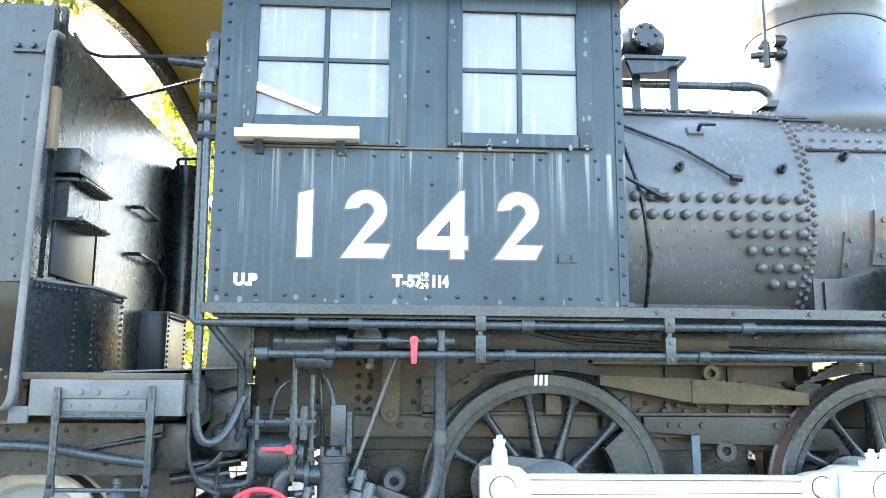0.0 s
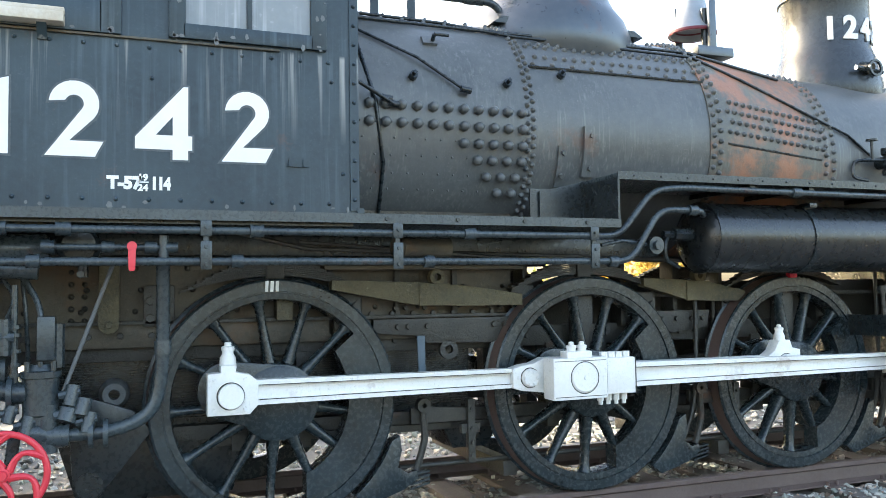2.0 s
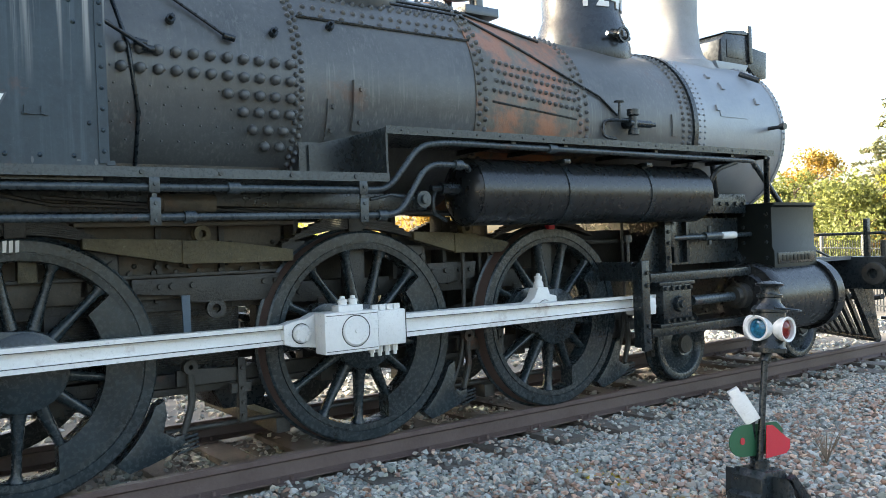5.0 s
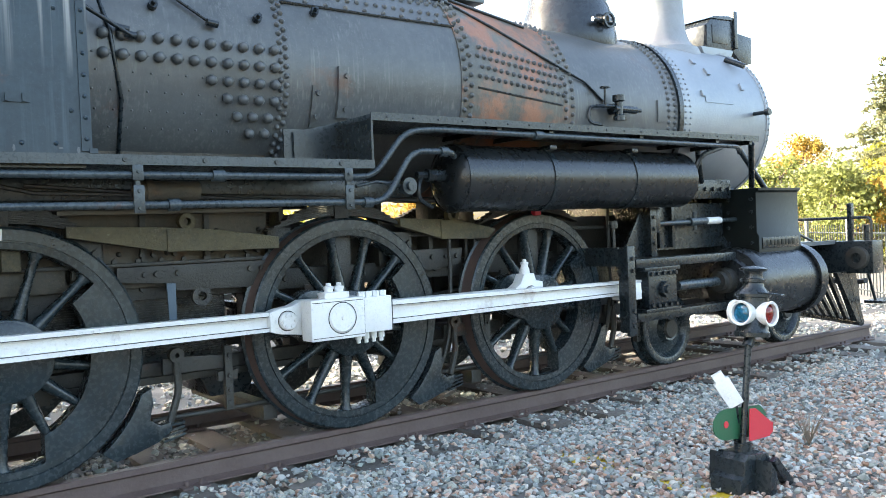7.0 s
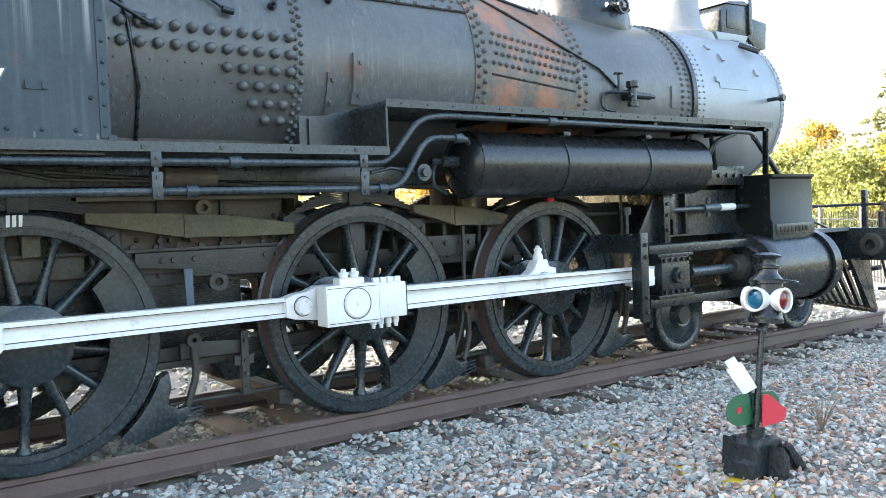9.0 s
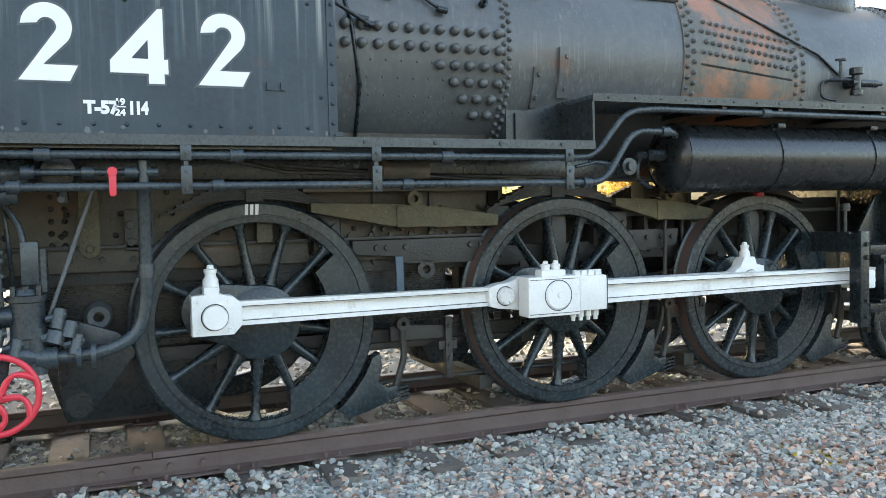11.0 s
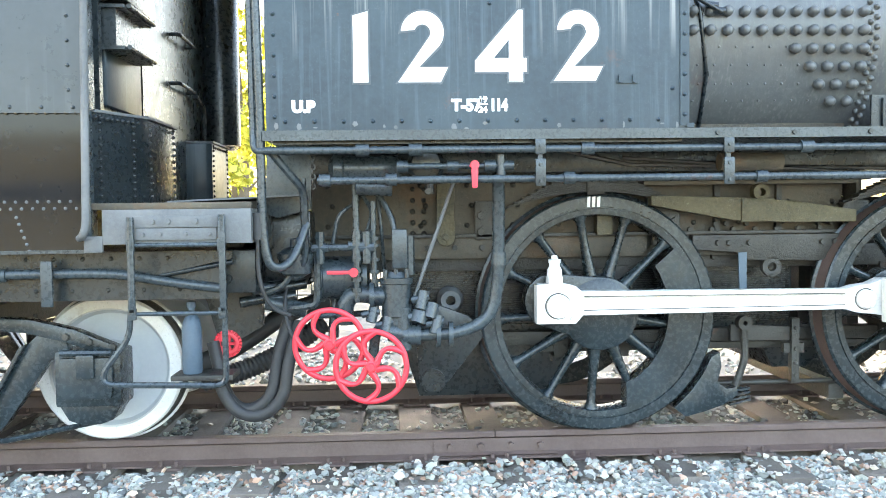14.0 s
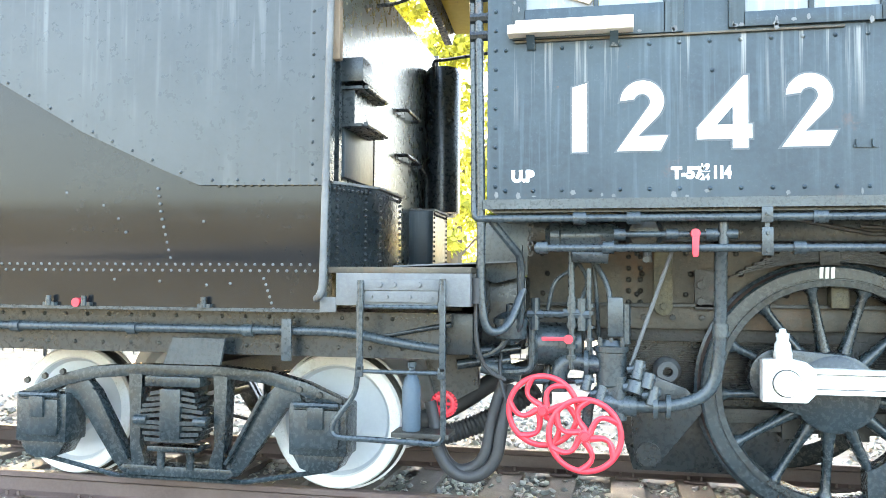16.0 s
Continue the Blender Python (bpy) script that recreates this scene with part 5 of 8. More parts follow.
# drain with round flange near the pipe bends
bm = lathe(bm_new(), [(0.0, -0.05), (0.03, -0.05), (0.03, -0.02), (0.055, -0.02), (0.055, 0.03), (0.0, 0.03)], (2.28, -1.38, 1.63), "y", 20)
tube(bm, [(1.9, -1.36, 1.63), (2.05, -1.36, 1.66), (2.28, -1.36, 1.63)], 0.012)
part("round_flange", bm, PIPE, loco)
bm = lathe(bm_new(), [(0, 0.62), (0.052, 0.62), (0.052, 0.68), (0.058, 0.68), (0.058, 0.72), (0.052, 0.72), (0.052, 0.98), (0, 0.98)], (0, -1.15, 1.62), "x", 24)
part("small_reservoir", bm, FIREBOX, loco, "rusty brown cylinder below the board")
bm = bm_new()
tube(bm, [(0.1, -1.0, 1.66), (1.5, -1.05, 1.56)], 0.010, 6)
tube(bm, [(-0.3, -0.95, 1.72), (0.15, -1.0, 1.62), (2.0, -1.0, 1.58)], 0.012, 6)
part("control_rod", bm, IRON, loco)

# ---- cylinder, valve chest, crosshead ----
CXC, CYC = 6.63, -1.12
bm = lathe(bm_new(), [(0, 6.02), (0.24, 6.02), (0.26, 6.06), (0.33, 6.07), (0.345, 6.10), (0.345, 6.20), (0.325, 6.22), (0.325, 7.10), (0.35, 7.11), (0.35, 7.19), (0.33, 7.21), (0.27, 7.25), (0, 7.27)], (0, CYC, 0.72), "x", 48)
cyl = part("cylinder", bm, GLOSS, loco, "black steam cylinder with bolted covers")
bm = bm_new()
prism(bm, [(-1.27, 0.98), (-1.27, 1.17), (-1.25, 1.20), (-1.25, 1.58), (-1.28, 1.60), (-1.28, 1.625), (-0.62, 1.625), (-0.62, 0.98)], "x", 6.33, 7.05, 0.008)
part("valve_chest", bm, CHEST, cyl, "box-shaped valve chest with a raised lid")
for k in range(8):
    part("cast_letter_bar", box(bm_new(), 6.44 + k * 0.062, 6.485 + k * 0.062, -1.283, -1.272, 1.07, 1.125, 0.003), CHEST, cyl)
part("chest_lip", box(bm_new(), 6.38, 7.0, -1.279, -1.27, 1.045, 1.15, 0.004), BLACK, cyl)
part("smokebox_brace", rod(bm_new(), (6.60, -0.84, 2.14), (6.91, -1.0, 1.61), 0.028), BLACK, cyl)
bm = bm_new()
prism(bm, [(-1.0, 0.55), (-1.0, 1.0), (-0.55, 1.68), (0.55, 1.68), (1.0, 1.0), (1.0, 0.55)], "x", 6.25, 7.0)
part("cylinder_saddle", bm, BLACK, cyl, "black saddle below the smokebox")
bm = bm_new()
for k in range(7):
    hexbolt(bm, (6.02, CYC + 0.29 * math.cos(k * 0.9), 0.72 + 0.29 * math.sin(k * 0.9)), (-1, 0, 0), 0.02, 0.03)
for z in (1.1, 1.25, 1.4, 1.52):
    for y in (-1.2, -0.95, -0.75):
        hexbolt(bm, (6.33, y, z), (-1, 0, 0), 0.018, 0.025)
tagged(part("bolts", bm, BLACK, cyl), kind="stuff")
bm = lathe(bm_new(), [(0.335, 7.05), (0.36, 7.05), (0.36, 7.12), (0.335, 7.12)], (0, CYC, 0.72), "x", 48, True)
part("cover_ring", bm, GLOSS, cyl)
# far cylinder
part("far_cylinder", lathe(bm_new(), [(0, 6.02), (0.33, 6.02), (0.33, 7.25), (0, 7.27)], (0, 1.12, 0.72), "x", 32), GLOSS, loco)
part("far_valve_chest", box(bm_new(), 6.33, 7.05, 0.62, 1.27, 0.98, 1.62, 0.01), GLOSS, loco)
# guides
xh = part("crosshead", box(bm_new(), 4.76, 5.13, -1.24, -1.02, 0.60, 0.93, 0.012), BLACK, loco, "black crosshead block with bolted shoes")
bm = bm_new()
lathe(bm, [(0, -0.05), (0.03, -0.05), (0.035, -0.03), (0.06, -0.03), (0.07, 0.0), (0.07, 0.02), (0, 0.02)], (4.95, -1.25, 0.765), "y", 24)
for k in range(5):
    for z in (0.90, 0.63):
        hexbolt(bm, (4.79 + k * 0.078, -1.245, z), (0, -1, 0), 0.02, 0.02)
box(bm, 4.71, 5.17, -1.25, -1.01, 0.925, 0.955, 0.004)
box(bm, 4.71, 5.17, -1.25, -1.01, 0.575, 0.605, 0.004)
part("crosshead_bolts", bm, BLACK, xh)
bm = box(bm_new(), 4.50, 4.67, -1.24, -1.06, 0.70, 0.84, 0.01)
part("rod_end", bm, WHITE, xh, "white rod end")
bm = bm_new()
box(bm, 4.66, 6.06, -1.20, -1.06, 0.955, 1.03, 0.006)
part("guide_bar", bm, BLACK, loco, "black upper guide bar")
part("guide_bar", box(bm_new(), 4.66, 6.06, -1.20, -1.06, 0.50, 0.575, 0.006), BLACK, loco)
part("piston_rod", rod(bm_new(), (5.28, CYC, 0.765), (6.05, CYC, 0.765), 0.045, 18), PIPE, loco, "steel piston rod")
bm = lathe(bm_new(), [(0, 5.86), (0.09, 5.86), (0.09, 5.92), (0.12, 5.93), (0.12, 6.03), (0, 6.03)], (0, CYC, 0.765), "x", 20)
part("gland", bm, IRON, loco)
bm = bm_new()
box(bm, 4.445, 4.47, -1.32, -1.19, 0.44, 1.13, 0.006)
box(bm, 4.445, 4.47, -1.19, -1.04, 0.98, 1.14, 0.006)
box(bm, 4.445, 4.47, -1.04, -0.62, 0.98, 1.14, 0.006)
box(bm, 4.40, 4.49, -1.335, -1.30, 0.42, 1.15, 0.008)
for z in (0.5, 0.62, 0.95, 1.05):
    hexbolt(bm, (4.45, -1.335, z), (0, -1, 0), 0.018, 0.02)
part("guide_yoke", bm, BLACK, loco, "black guide yoke plate")
bm = bm_new()
prism(bm, [(4.72, 1.03), (4.98, 1.42), (5.04, 1.44), (5.04, 1.03)], "y", -0.98, -0.95, 0.004)
box(bm, 5.03, 5.11, -1.06, -0.94, 1.03, 1.50, 0.008)
box(bm, 5.12, 5.18, -1.05, -0.98, 1.24, 1.46, 0.01)
for z in (1.15, 1.28, 1.38):
    hexbolt(bm, (5.07, -1.06, z), (0, -1, 0), 0.018, 0.02)
rod(bm, (4.56, -1.05, 1.03), (4.56, -1.05, 1.36), 0.016)
rod(bm, (4.56, -1.05, 1.30), (4.56, -1.05, 1.36), 0.04)
part("rocker_arm", bm, BLACK, loco, "black rocker arm and bracket")
bm = bm_new()
rod(bm, (5.12, -1.02, 1.32), (6.33, -1.02, 1.335), 0.022)
rod(bm, (5.62, -1.02, 1.327), (5.85, -1.02, 1.33), 0.04)
rod(bm, (5.70, -1.02, 1.25), (5.70, -1.02, 1.42), 0.02)
part("valve_stem", bm, PIPE, loco, "valve stem")
part("stem_sleeve", rod(bm_new(), (5.87, -1.02, 1.33), (6.08, -1.02, 1.333), 0.034), WHITE, loco, "white stem sleeve")
# steps and braces ahead
bm = bm_new()
rod(bm, (6.12, -1.36, 2.02), (6.62, -1.02, 1.62), 0.028)
tube(bm, [(5.32, -1.30, 1.72), (5.36, -1.36, 1.9), (5.6, -1.40, 1.97)], 0.022, 8, 0.08)
rod(bm, (5.40, -1.30, 1.96), (5.85, -1.0, 1.70), 0.024)
part("board_brace", bm, BLACK, loco, "slanting black brace")
bm = bm_new()
box(bm, 5.6, 6.34, -0.98, -0.58, 1.62, 1.67, 0.006)
box(bm, 5.6, 6.3, -1.0, -0.97, 1.54, 1.72, 0.006)
for k in range(6):
    hexbolt(bm, (5.66 + k * 0.12, -1.0, 1.63), (0, -1, 0), 0.02, 0.02)
part("saddle_flange", bm, BLACK, loco)
bm = bm_new()
for x in (5.3, 5.48):
    box(bm, x - 0.02, x + 0.02, -0.95, -0.90, 1.1, 1.6, 0.004)
box(bm, 5.2, 6.3, -0.9, -0.5, 1.08, 1.5)
part("steam_pipe_casing", bm, BLACK, loco)

# ---- leading truck ----
def small_wheel(name, radius, parent, mat, label, spokes=0):
    w = part(name, lathe(bm_new(), [(0, 0.02), (0.09, 0.02), (0.09, -0.03), (0.11, -0.035), (0.13, 0.02), (radius - 0.10, 0.045), (radius - 0.07, 0.0), (radius - 0.06, -0.005), (radius - 0.012, -0.005), (radius, 0.004), (radius + 0.004, 0.10), (radius + 0.026, 0.115), (radius + 0.024, 0.14), (radius - 0.06, 0.14), (radius - 0.08, 0.09), (0, 0.08)], (0, 0, 0), "y", 56), mat, parent, label, angle=32)
    return w


pw = small_wheel("truck_wheel", 0.34, loco, WHEEL, "small black leading wheel")
pw.location = (5.53, -0.80, 0.34)
pc = part("wheel_cap", lathe(bm_new(), [(0, -0.05), (0.08, -0.05), (0.1, 0.0)], (0, 0, 0), "y", 20), IRON, pw)
copy_thing(pw, pose(7.48, -0.80, 0.34))
copy_thing(pw, pose(5.53, 0.80, 0.34, 0, 0, 180))
copy_thing(pw, pose(7.48, 0.80, 0.34, 0, 0, 180))
part("truck_frame", box(bm_new(), 5.3, 7.7, -0.62, -0.54, 0.42, 0.56, 0.01), IRON, loco)
for x in (5.53, 7.48):
    part("axle", rod(bm_new(), (x, -0.78, 0.34), (x, 0.78, 0.34), 0.07), IRON, loco)

# ---- pilot ----
beam = part("pilot_beam", box(bm_new(), 8.10, 8.32, -1.46, 1.46, 0.70, 1.05, 0.015), BLACK, loco, "black pilot beam with a round push socket")
bm = lathe(bm_new(), [(0.055, -0.05), (0.115, -0.05), (0.125, 0.0), (0.06, 0.0)], (8.10, -1.30, 0.87), "x", 28, True)
part("push_pole_socket", bm, IRON, beam)
bm = bm_new()
box(bm, 7.1, 8.12, -1.05, -0.98, 1.02, 1.06)
box(bm, 7.1, 8.12, -0.98, 0.98, 1.02, 1.05)
part("front_deck", bm, GREYSTEP, beam, "pale front deck plate")
bm = bm_new()
for s in (-1, 1):
    for k in range(11):
        bm = bm_new()
        t = k / 10
        y = s * (1.15 - 1.1 * t)
        x1 = 8.45 + 0.55 * t
        prism(bm, [(8.12, 0.70), (8.18, 0.70), (x1, 0.14), (x1 - 0.06, 0.14)], "y", y - 0.022, y + 0.022)
        part("cowcatcher_slat", bm, BLACK, beam)
    part("cowcatcher_rail", rod(bm_new(), (8.42, s * 1.15, 0.13), (9.0, 0, 0.13), 0.035), BLACK, beam)
bm = bm_new()
prism(bm, [(7.9, 0.72), (8.3, 0.72), (8.42, 0.13), (8.3, 0.16)], "y", -1.17, -1.12)
part("cowcatcher_side", bm, BLACK, beam)
bm = bm_new()
box(bm, 8.18, 8.24, -1.20, -1.15, 1.05, 1.46, 0.006)
tube(bm, [(8.2, -1.40, 1.05), (8.2, -1.40, 1.30), (8.2, -0.3, 1.30), (8.2, -0.3, 1.05)], 0.016, 8, 0.05)
rod(bm, (8.2, -0.75, 1.05), (7.7, -0.75, 1.2), 0.014)
rod(bm, (8.30, -1.30, 1.05), (8.30, -1.30, 1.22), 0.03)
part("beam_handrail", bm, BLACK, beam, "black flag post and handrail")
bm = bm_new()
tube(bm, [(8.3, -0.3, 0.75), (8.55, -0.5, 0.65), (8.6, -0.9, 0.55), (8.45, -1.2, 0.6)], 0.03, 8, 0.1)
part("front_hose", bm, RUBBER, beam)
bm = box(bm_new(), 8.35, 8.75, -1.42, -1.22, 0.36, 0.39, 0.006)
rod(bm, (8.3, -1.3, 0.7), (8.45, -1.3, 0.38), 0.015)
part("pilot_step", bm, BLACK, beam)

# ---- small work between and behind the wheels ----
def bolted_row(name, x0, x1, n, y, z, r=0.018, mat=IRON):
    for i in range(n):
        part(name, hexbolt(bm_new(), (x0 + (x1 - x0) * i / max(1, n - 1), y, z), (0, -1, 0), r, r), mat, loco)


bolted_row("frame_bolt", 0.62, 1.60, 8, -0.66, 1.225)
bolted_row("frame_bolt", 0.60, 1.58, 6, -0.60, 1.05, 0.022)
bolted_row("frame_bolt", 2.72, 3.30, 5, -0.60, 1.05, 0.022)
bolted_row("frame_bolt", -1.55, -0.7, 6, -0.66, 1.13, 0.02)
bolted_row("frame_bolt", 1.75, 2.6, 5, -0.60, 1.05, 0.02)
bolted_row("frame_bolt", 4.25, 4.6, 3, -0.60, 1.05, 0.02)
# bolted pads beside the rear driver
for x, z in ((-0.66, 1.30), (0.46, 1.25), (1.68, 1.28), (2.66, 1.22), (3.42, 1.24)):
    b = part("bolted_pad", box(bm_new(), x - 0.085, x + 0.085, -0.70, -0.655, z - 0.12, z + 0.12, 0.008), IRON, loco, "grimy bolted pad")
    for u in (-0.05, 0.05):
        for v in (-0.07, 0.03):
            part("nut", hexbolt(bm_new(), (x + u, -0.70, z + v), (0, -1, 0), 0.027, 0.022), IRON, b)
# upright webs and ledges behind the springs
for x in (0.36, 0.80, 1.20, 1.72, 2.50, 2.95, 3.36, 4.30):
    part("frame_web", box(bm_new(), x - 0.018, x + 0.018, -0.66, -0.50, 1.10, 1.56, 0.004), IRON, loco)
part("frame_ledge", box(bm_new(), -1.75, 1.66, -0.70, -0.60, 1.195, 1.215, 0.003), IRON, loco)
part("frame_ledge", box(bm_new(), 1.66, 4.9, -0.64, -0.42, 1.30, 1.33, 0.003), IRON, loco)
part("frame_ledge", box(bm_new(), 0.30, 1.66, -0.76, -0.60, 1.505, 1.53, 0.003), FIREBOX, loco)
part("spring_saddle", box(bm_new(), 0.01, 0.11, -0.74, -0.64, 1.20, 1.34, 0.01), OLIVE, loco, "dusty spring saddle behind the spokes")
part("spring_saddle", box(bm_new(), 2.06, 2.20, -0.74, -0.64, 0.95, 1.40, 0.01), IRON, loco)
part("spring_saddle", box(bm_new(), 3.84, 3.98, -0.74, -0.64, 0.95, 1.40, 0.01), IRON, loco)
# ash hoppers and stay plates close to the rails
for x0, x1, z0 in ((1.12, 1.62, 0.30), (-1.22, -0.10, 0.16)):
    bm = prism(bm_new(), [(x0, 0.55), (x1, 0.55), (x1 - 0.12, z0), (x0 + 0.12, z0)], "y", -0.48, 0.48, 0.008)
    part("ash_hopper", bm, BLACK, loco, "black ash hopper above the ties")
bm = prism(bm_new(), [(2.75, 0.60), (3.35, 0.60), (3.28, 0.34), (2.82, 0.34)], "y", -0.40, 0.40, 0.008)
part("stay_plate", bm, IRON, loco, "grimy cross stay between the frames")
bm = prism(bm_new(), [(4.45, 0.75), (5.2, 0.75), (5.2, 0.40), (4.6, 0.40)], "y", -0.42, 0.42, 0.008)
part("stay_plate", bm, IRON, loco)
# eccentric straps and link work seen through the spokes
for x, z, r in ((2.13, 0.724, 0.22), (2.13, 0.74, 0.20)):
    bm = lathe(bm_new(), [(r - 0.05, -0.04), (r, -0.04), (r, 0.04), (r - 0.05, 0.04)], (x, -0.36 if r > 0.21 else -0.22, z), "y", 32, True)
    part("eccentric_strap", bm, IRON, loco)
    part("eccentric_rod", rod(bm_new(), (x + r, -0.36 if r > 0.21 else -0.22, z), (4.4, -0.30, 0.95 if r > 0.21 else 0.72), 0.022, 8), IRON, loco)
part("valve_link", prism(bm_new(), [(4.40, 0.60), (4.48, 0.60), (4.52, 0.82), (4.48, 1.06), (4.40, 1.06), (4.44, 0.82)], "y", -0.36, -0.24, 0.006), IRON, loco)
part("reversing_rod", rod(bm_new(), (0.45, -0.92, 1.64), (4.4, -0.80, 1.52), 0.018, 8), IRON, loco, "long reversing rod under the board")
part("pedestal_binder", box(bm_new(), -0.35, 4.3, -0.60, -0.50, 0.452, 0.497, 0.006), IRON, loco)
# sand pipes
for x in (2.13, 3.907):
    bm = tube(bm_new(), [(x + 0.95, -0.72, 1.55), (x + 0.93, -0.74, 0.9), (x + 0.88, -0.76, 0.5), (x + 0.70, -0.76, 0.12)], 0.016, 8, 0.15)
    part("sand_pipe", bm, IRON, loco)

# ---- piping and fittings below the cab ----
bm = lathe(bm_new(), [(0, -1.70), (0.125, -1.70), (0.14, -1.69), (0.14, -1.655), (0.125, -1.65), (0.125, -1.44), (0.14, -1.435), (0.14, -1.40), (0.1, -1.39), (0, -1.39)], (0, -0.98, 0.98), "x", 32)
drum = part("brake_cylinder", bm, PIPE, loco, "blue-black drum with bolted flanges")
bm = bm_new()
for k in range(8):
    hexbolt(bm, (-1.70, -0.98 + 0.11 * math.cos(k * 0.785), 0.98 + 0.11 * math.sin(k * 0.785)), (-1, 0, 0), 0.014, 0.02)
part("bolts", bm, PIPE, drum)
bm = lathe(bm_new(), [(0, 0.72), (0.07, 0.72), (0.07, 0.76), (0.085, 0.77), (0.085, 0.95), (0.095, 0.955), (0.095, 0.985), (0.07, 0.99), (0.055, 1.02), (0, 1.03)], (-1.235, -1.12, 0), "z", 28)
inj = part("injector_body", bm, PIPE, loco, "blue-black injector body")
bm = bm_new()
rod(bm, (-1.235, -1.12, 0.88), (-1.36, -1.12, 0.88), 0.055, 18)
rod(bm, (-1.36, -1.12, 0.88), (-1.385, -1.12, 0.88), 0.085, 18)
for u in (-0.06, 0.0, 0.06):
    rod(bm, (-1.235 + u, -1.17, 0.97), (-1.235 + u, -1.17, 1.035), 0.013, 6)
rod(bm, (-1.16, -1.12, 1.0), (-1.16, -1.12, 1.22), 0.032, 8)
box(bm, -1.255, -1.17, -1.16, -1.08, 1.04, 1.26, 0.008)
part("injector_flanges", bm, PIPE, inj)
bm = bm_new()
tube(bm, [(-1.53, -1.10, 0.72), (-1.53, -1.10, 0.84), (-1.48, -1.10, 0.90), (-1.36, -1.12, 0.885)], 0.05, 14, 0.07)
part("elbow", bm, PIPE, inj)
bm = bm_new()
rod(bm, (-1.14, -1.15, 0.66), (-1.28, -1.15, 0.68), 0.055)
rod(bm, (-1.20, -1.15, 0.58), (-1.20, -1.15, 0.82), 0.05)
for x, z, r, l in ((-1.10, 0.86, 0.035, 0.10), (-1.05, 0.80, 0.04, 0.08), (-1.12, 0.76, 0.05, 0.06), (-1.02, 0.72, 0.035, 0.10), (-1.38, 0.78, 0.03, 0.08), (-1.30, 0.72, 0.035, 0.09)):
    rod(bm, (x, -1.18, z - l / 2), (x + 0.02, -1.16, z + l / 2), r, 10)
    rod(bm, (x - 0.05, -1.17, z), (x + 0.05, -1.17, z + 0.02), r * 0.6, 8)
part("valve_cluster", bm, PIPE, loco, "cluster of small pipe fittings")
# lubricator bowl on the left
bm = lathe(bm_new(), [(0, 0.98), (0.03, 0.98), (0.05, 1.0), (0.09, 1.02), (0.095, 1.07), (0.095, 1.10), (0.105, 1.10), (0.105, 1.13), (0.06, 1.16), (0.03, 1.17), (0.03, 1.21), (0, 1.22)], (-1.80, -1.12, 0), "z", 28)
part("strainer_bowl", bm, PIPE, loco, "round strainer bowl")
bm = bm_new()
tube(bm, [(-1.75, -1.12, 1.14), (-1.66, -1.12, 1.16), (-1.40, -1.12, 1.16)], 0.02, 8, 0.03)
tube(bm, [(-1.68, -1.12, 1.16), (-1.68, -1.12, 0.84), (-1.80, -1.10, 0.82), (-1.95, -1.05, 0.82)], 0.022, 8, 0.04)
tube(bm, [(-1.98, -1.05, 0.85), (-1.75, -1.05, 0.80)], 0.045, 12)
for x, z in ((-1.455, 1.17), (-1.66, 1.16), (-1.40, 1.16)):
    rod(bm, (x, -1.14, z - 0.09), (x, -1.14, z + 0.09), 0.026, 8)
    rod(bm, (x - 0.045, -1.14, z), (x + 0.045, -1.14, z), 0.026, 8)
part("valve_run", bm, PIPE, loco)
# vertical and curved small pipes
for pts, r in (([(-1.46, -1.14, 1.56), (-1.455, -1.14, 1.3), (-1.455, -1.14, 0.85)], 0.018),
               ([(-1.40, -1.0, 1.50), (-1.45, -1.04, 1.42), (-1.56, -1.08, 1.35), (-1.60, -1.08, 1.15)], 0.012),
               ([(-1.36, -1.12, 1.42), (-1.36, -1.12, 1.1), (-1.35, -1.12, 0.80)], 0.016),
               ([(-1.42, -1.05, 1.45), (-1.36, -1.06, 1.36), (-1.41, -1.06, 1.22)], 0.012),
               ([(-1.33, -1.05, 1.46), (-1.26, -1.06, 1.34), (-1.24, -1.08, 1.25), (-1.24, -1.10, 1.05)], 0.016),
               ([(-1.34, -1.02, 1.48), (-1.32, -1.02, 1.30), (-1.30, -1.02, 0.95)], 0.011)):
    part("small_pipe", tube(bm_new(), pts, r, 8, 0.06), PIPE, loco)
bm = bm_new()
for z in (1.22, 1.18, 1.10, 1.03, 0.98, 0.92):
    rod(bm, (-1.455, -1.14, z - 0.012), (-1.455, -1.14, z + 0.012), 0.032, 8)
    rod(bm, (-1.355, -1.12, z - 0.02), (-1.355, -1.12, z - 0.002), 0.028, 8)
part("pipe_unions", bm, PIPE, loco)
bm = bm_new()
box(bm, -1.62, -1.46, -1.19, -1.18, 1.012, 1.034, 0.004)
rod(bm, (-1.47, -1.20, 1.022), (-1.47, -1.16, 1.022), 0.026, 12)
part("valve_handle", bm, RED, loco, "red lever on a valve")
part("reach_rod", rod(bm_new(), (-0.90, -1.12, 1.53), (-1.13, -1.14, 0.88), 0.011, 8), GREYSTEP, loco, "thin slanting rod")
bm = prism(bm_new(), [(-0.985, 1.62), (-0.985, 1.20)] + ring_arc(-0.93, 1.20, 0.055, 180, 360, 8) + [(-0.875, 1.62)], "y", -0.76, -0.72, 0.006)
hexbolt(bm, (-0.93, -0.76, 1.20), (0, -1, 0), 0.022, 0.02)
part("hanger_link", bm, OLIVE, loco, "dusty hanger link")
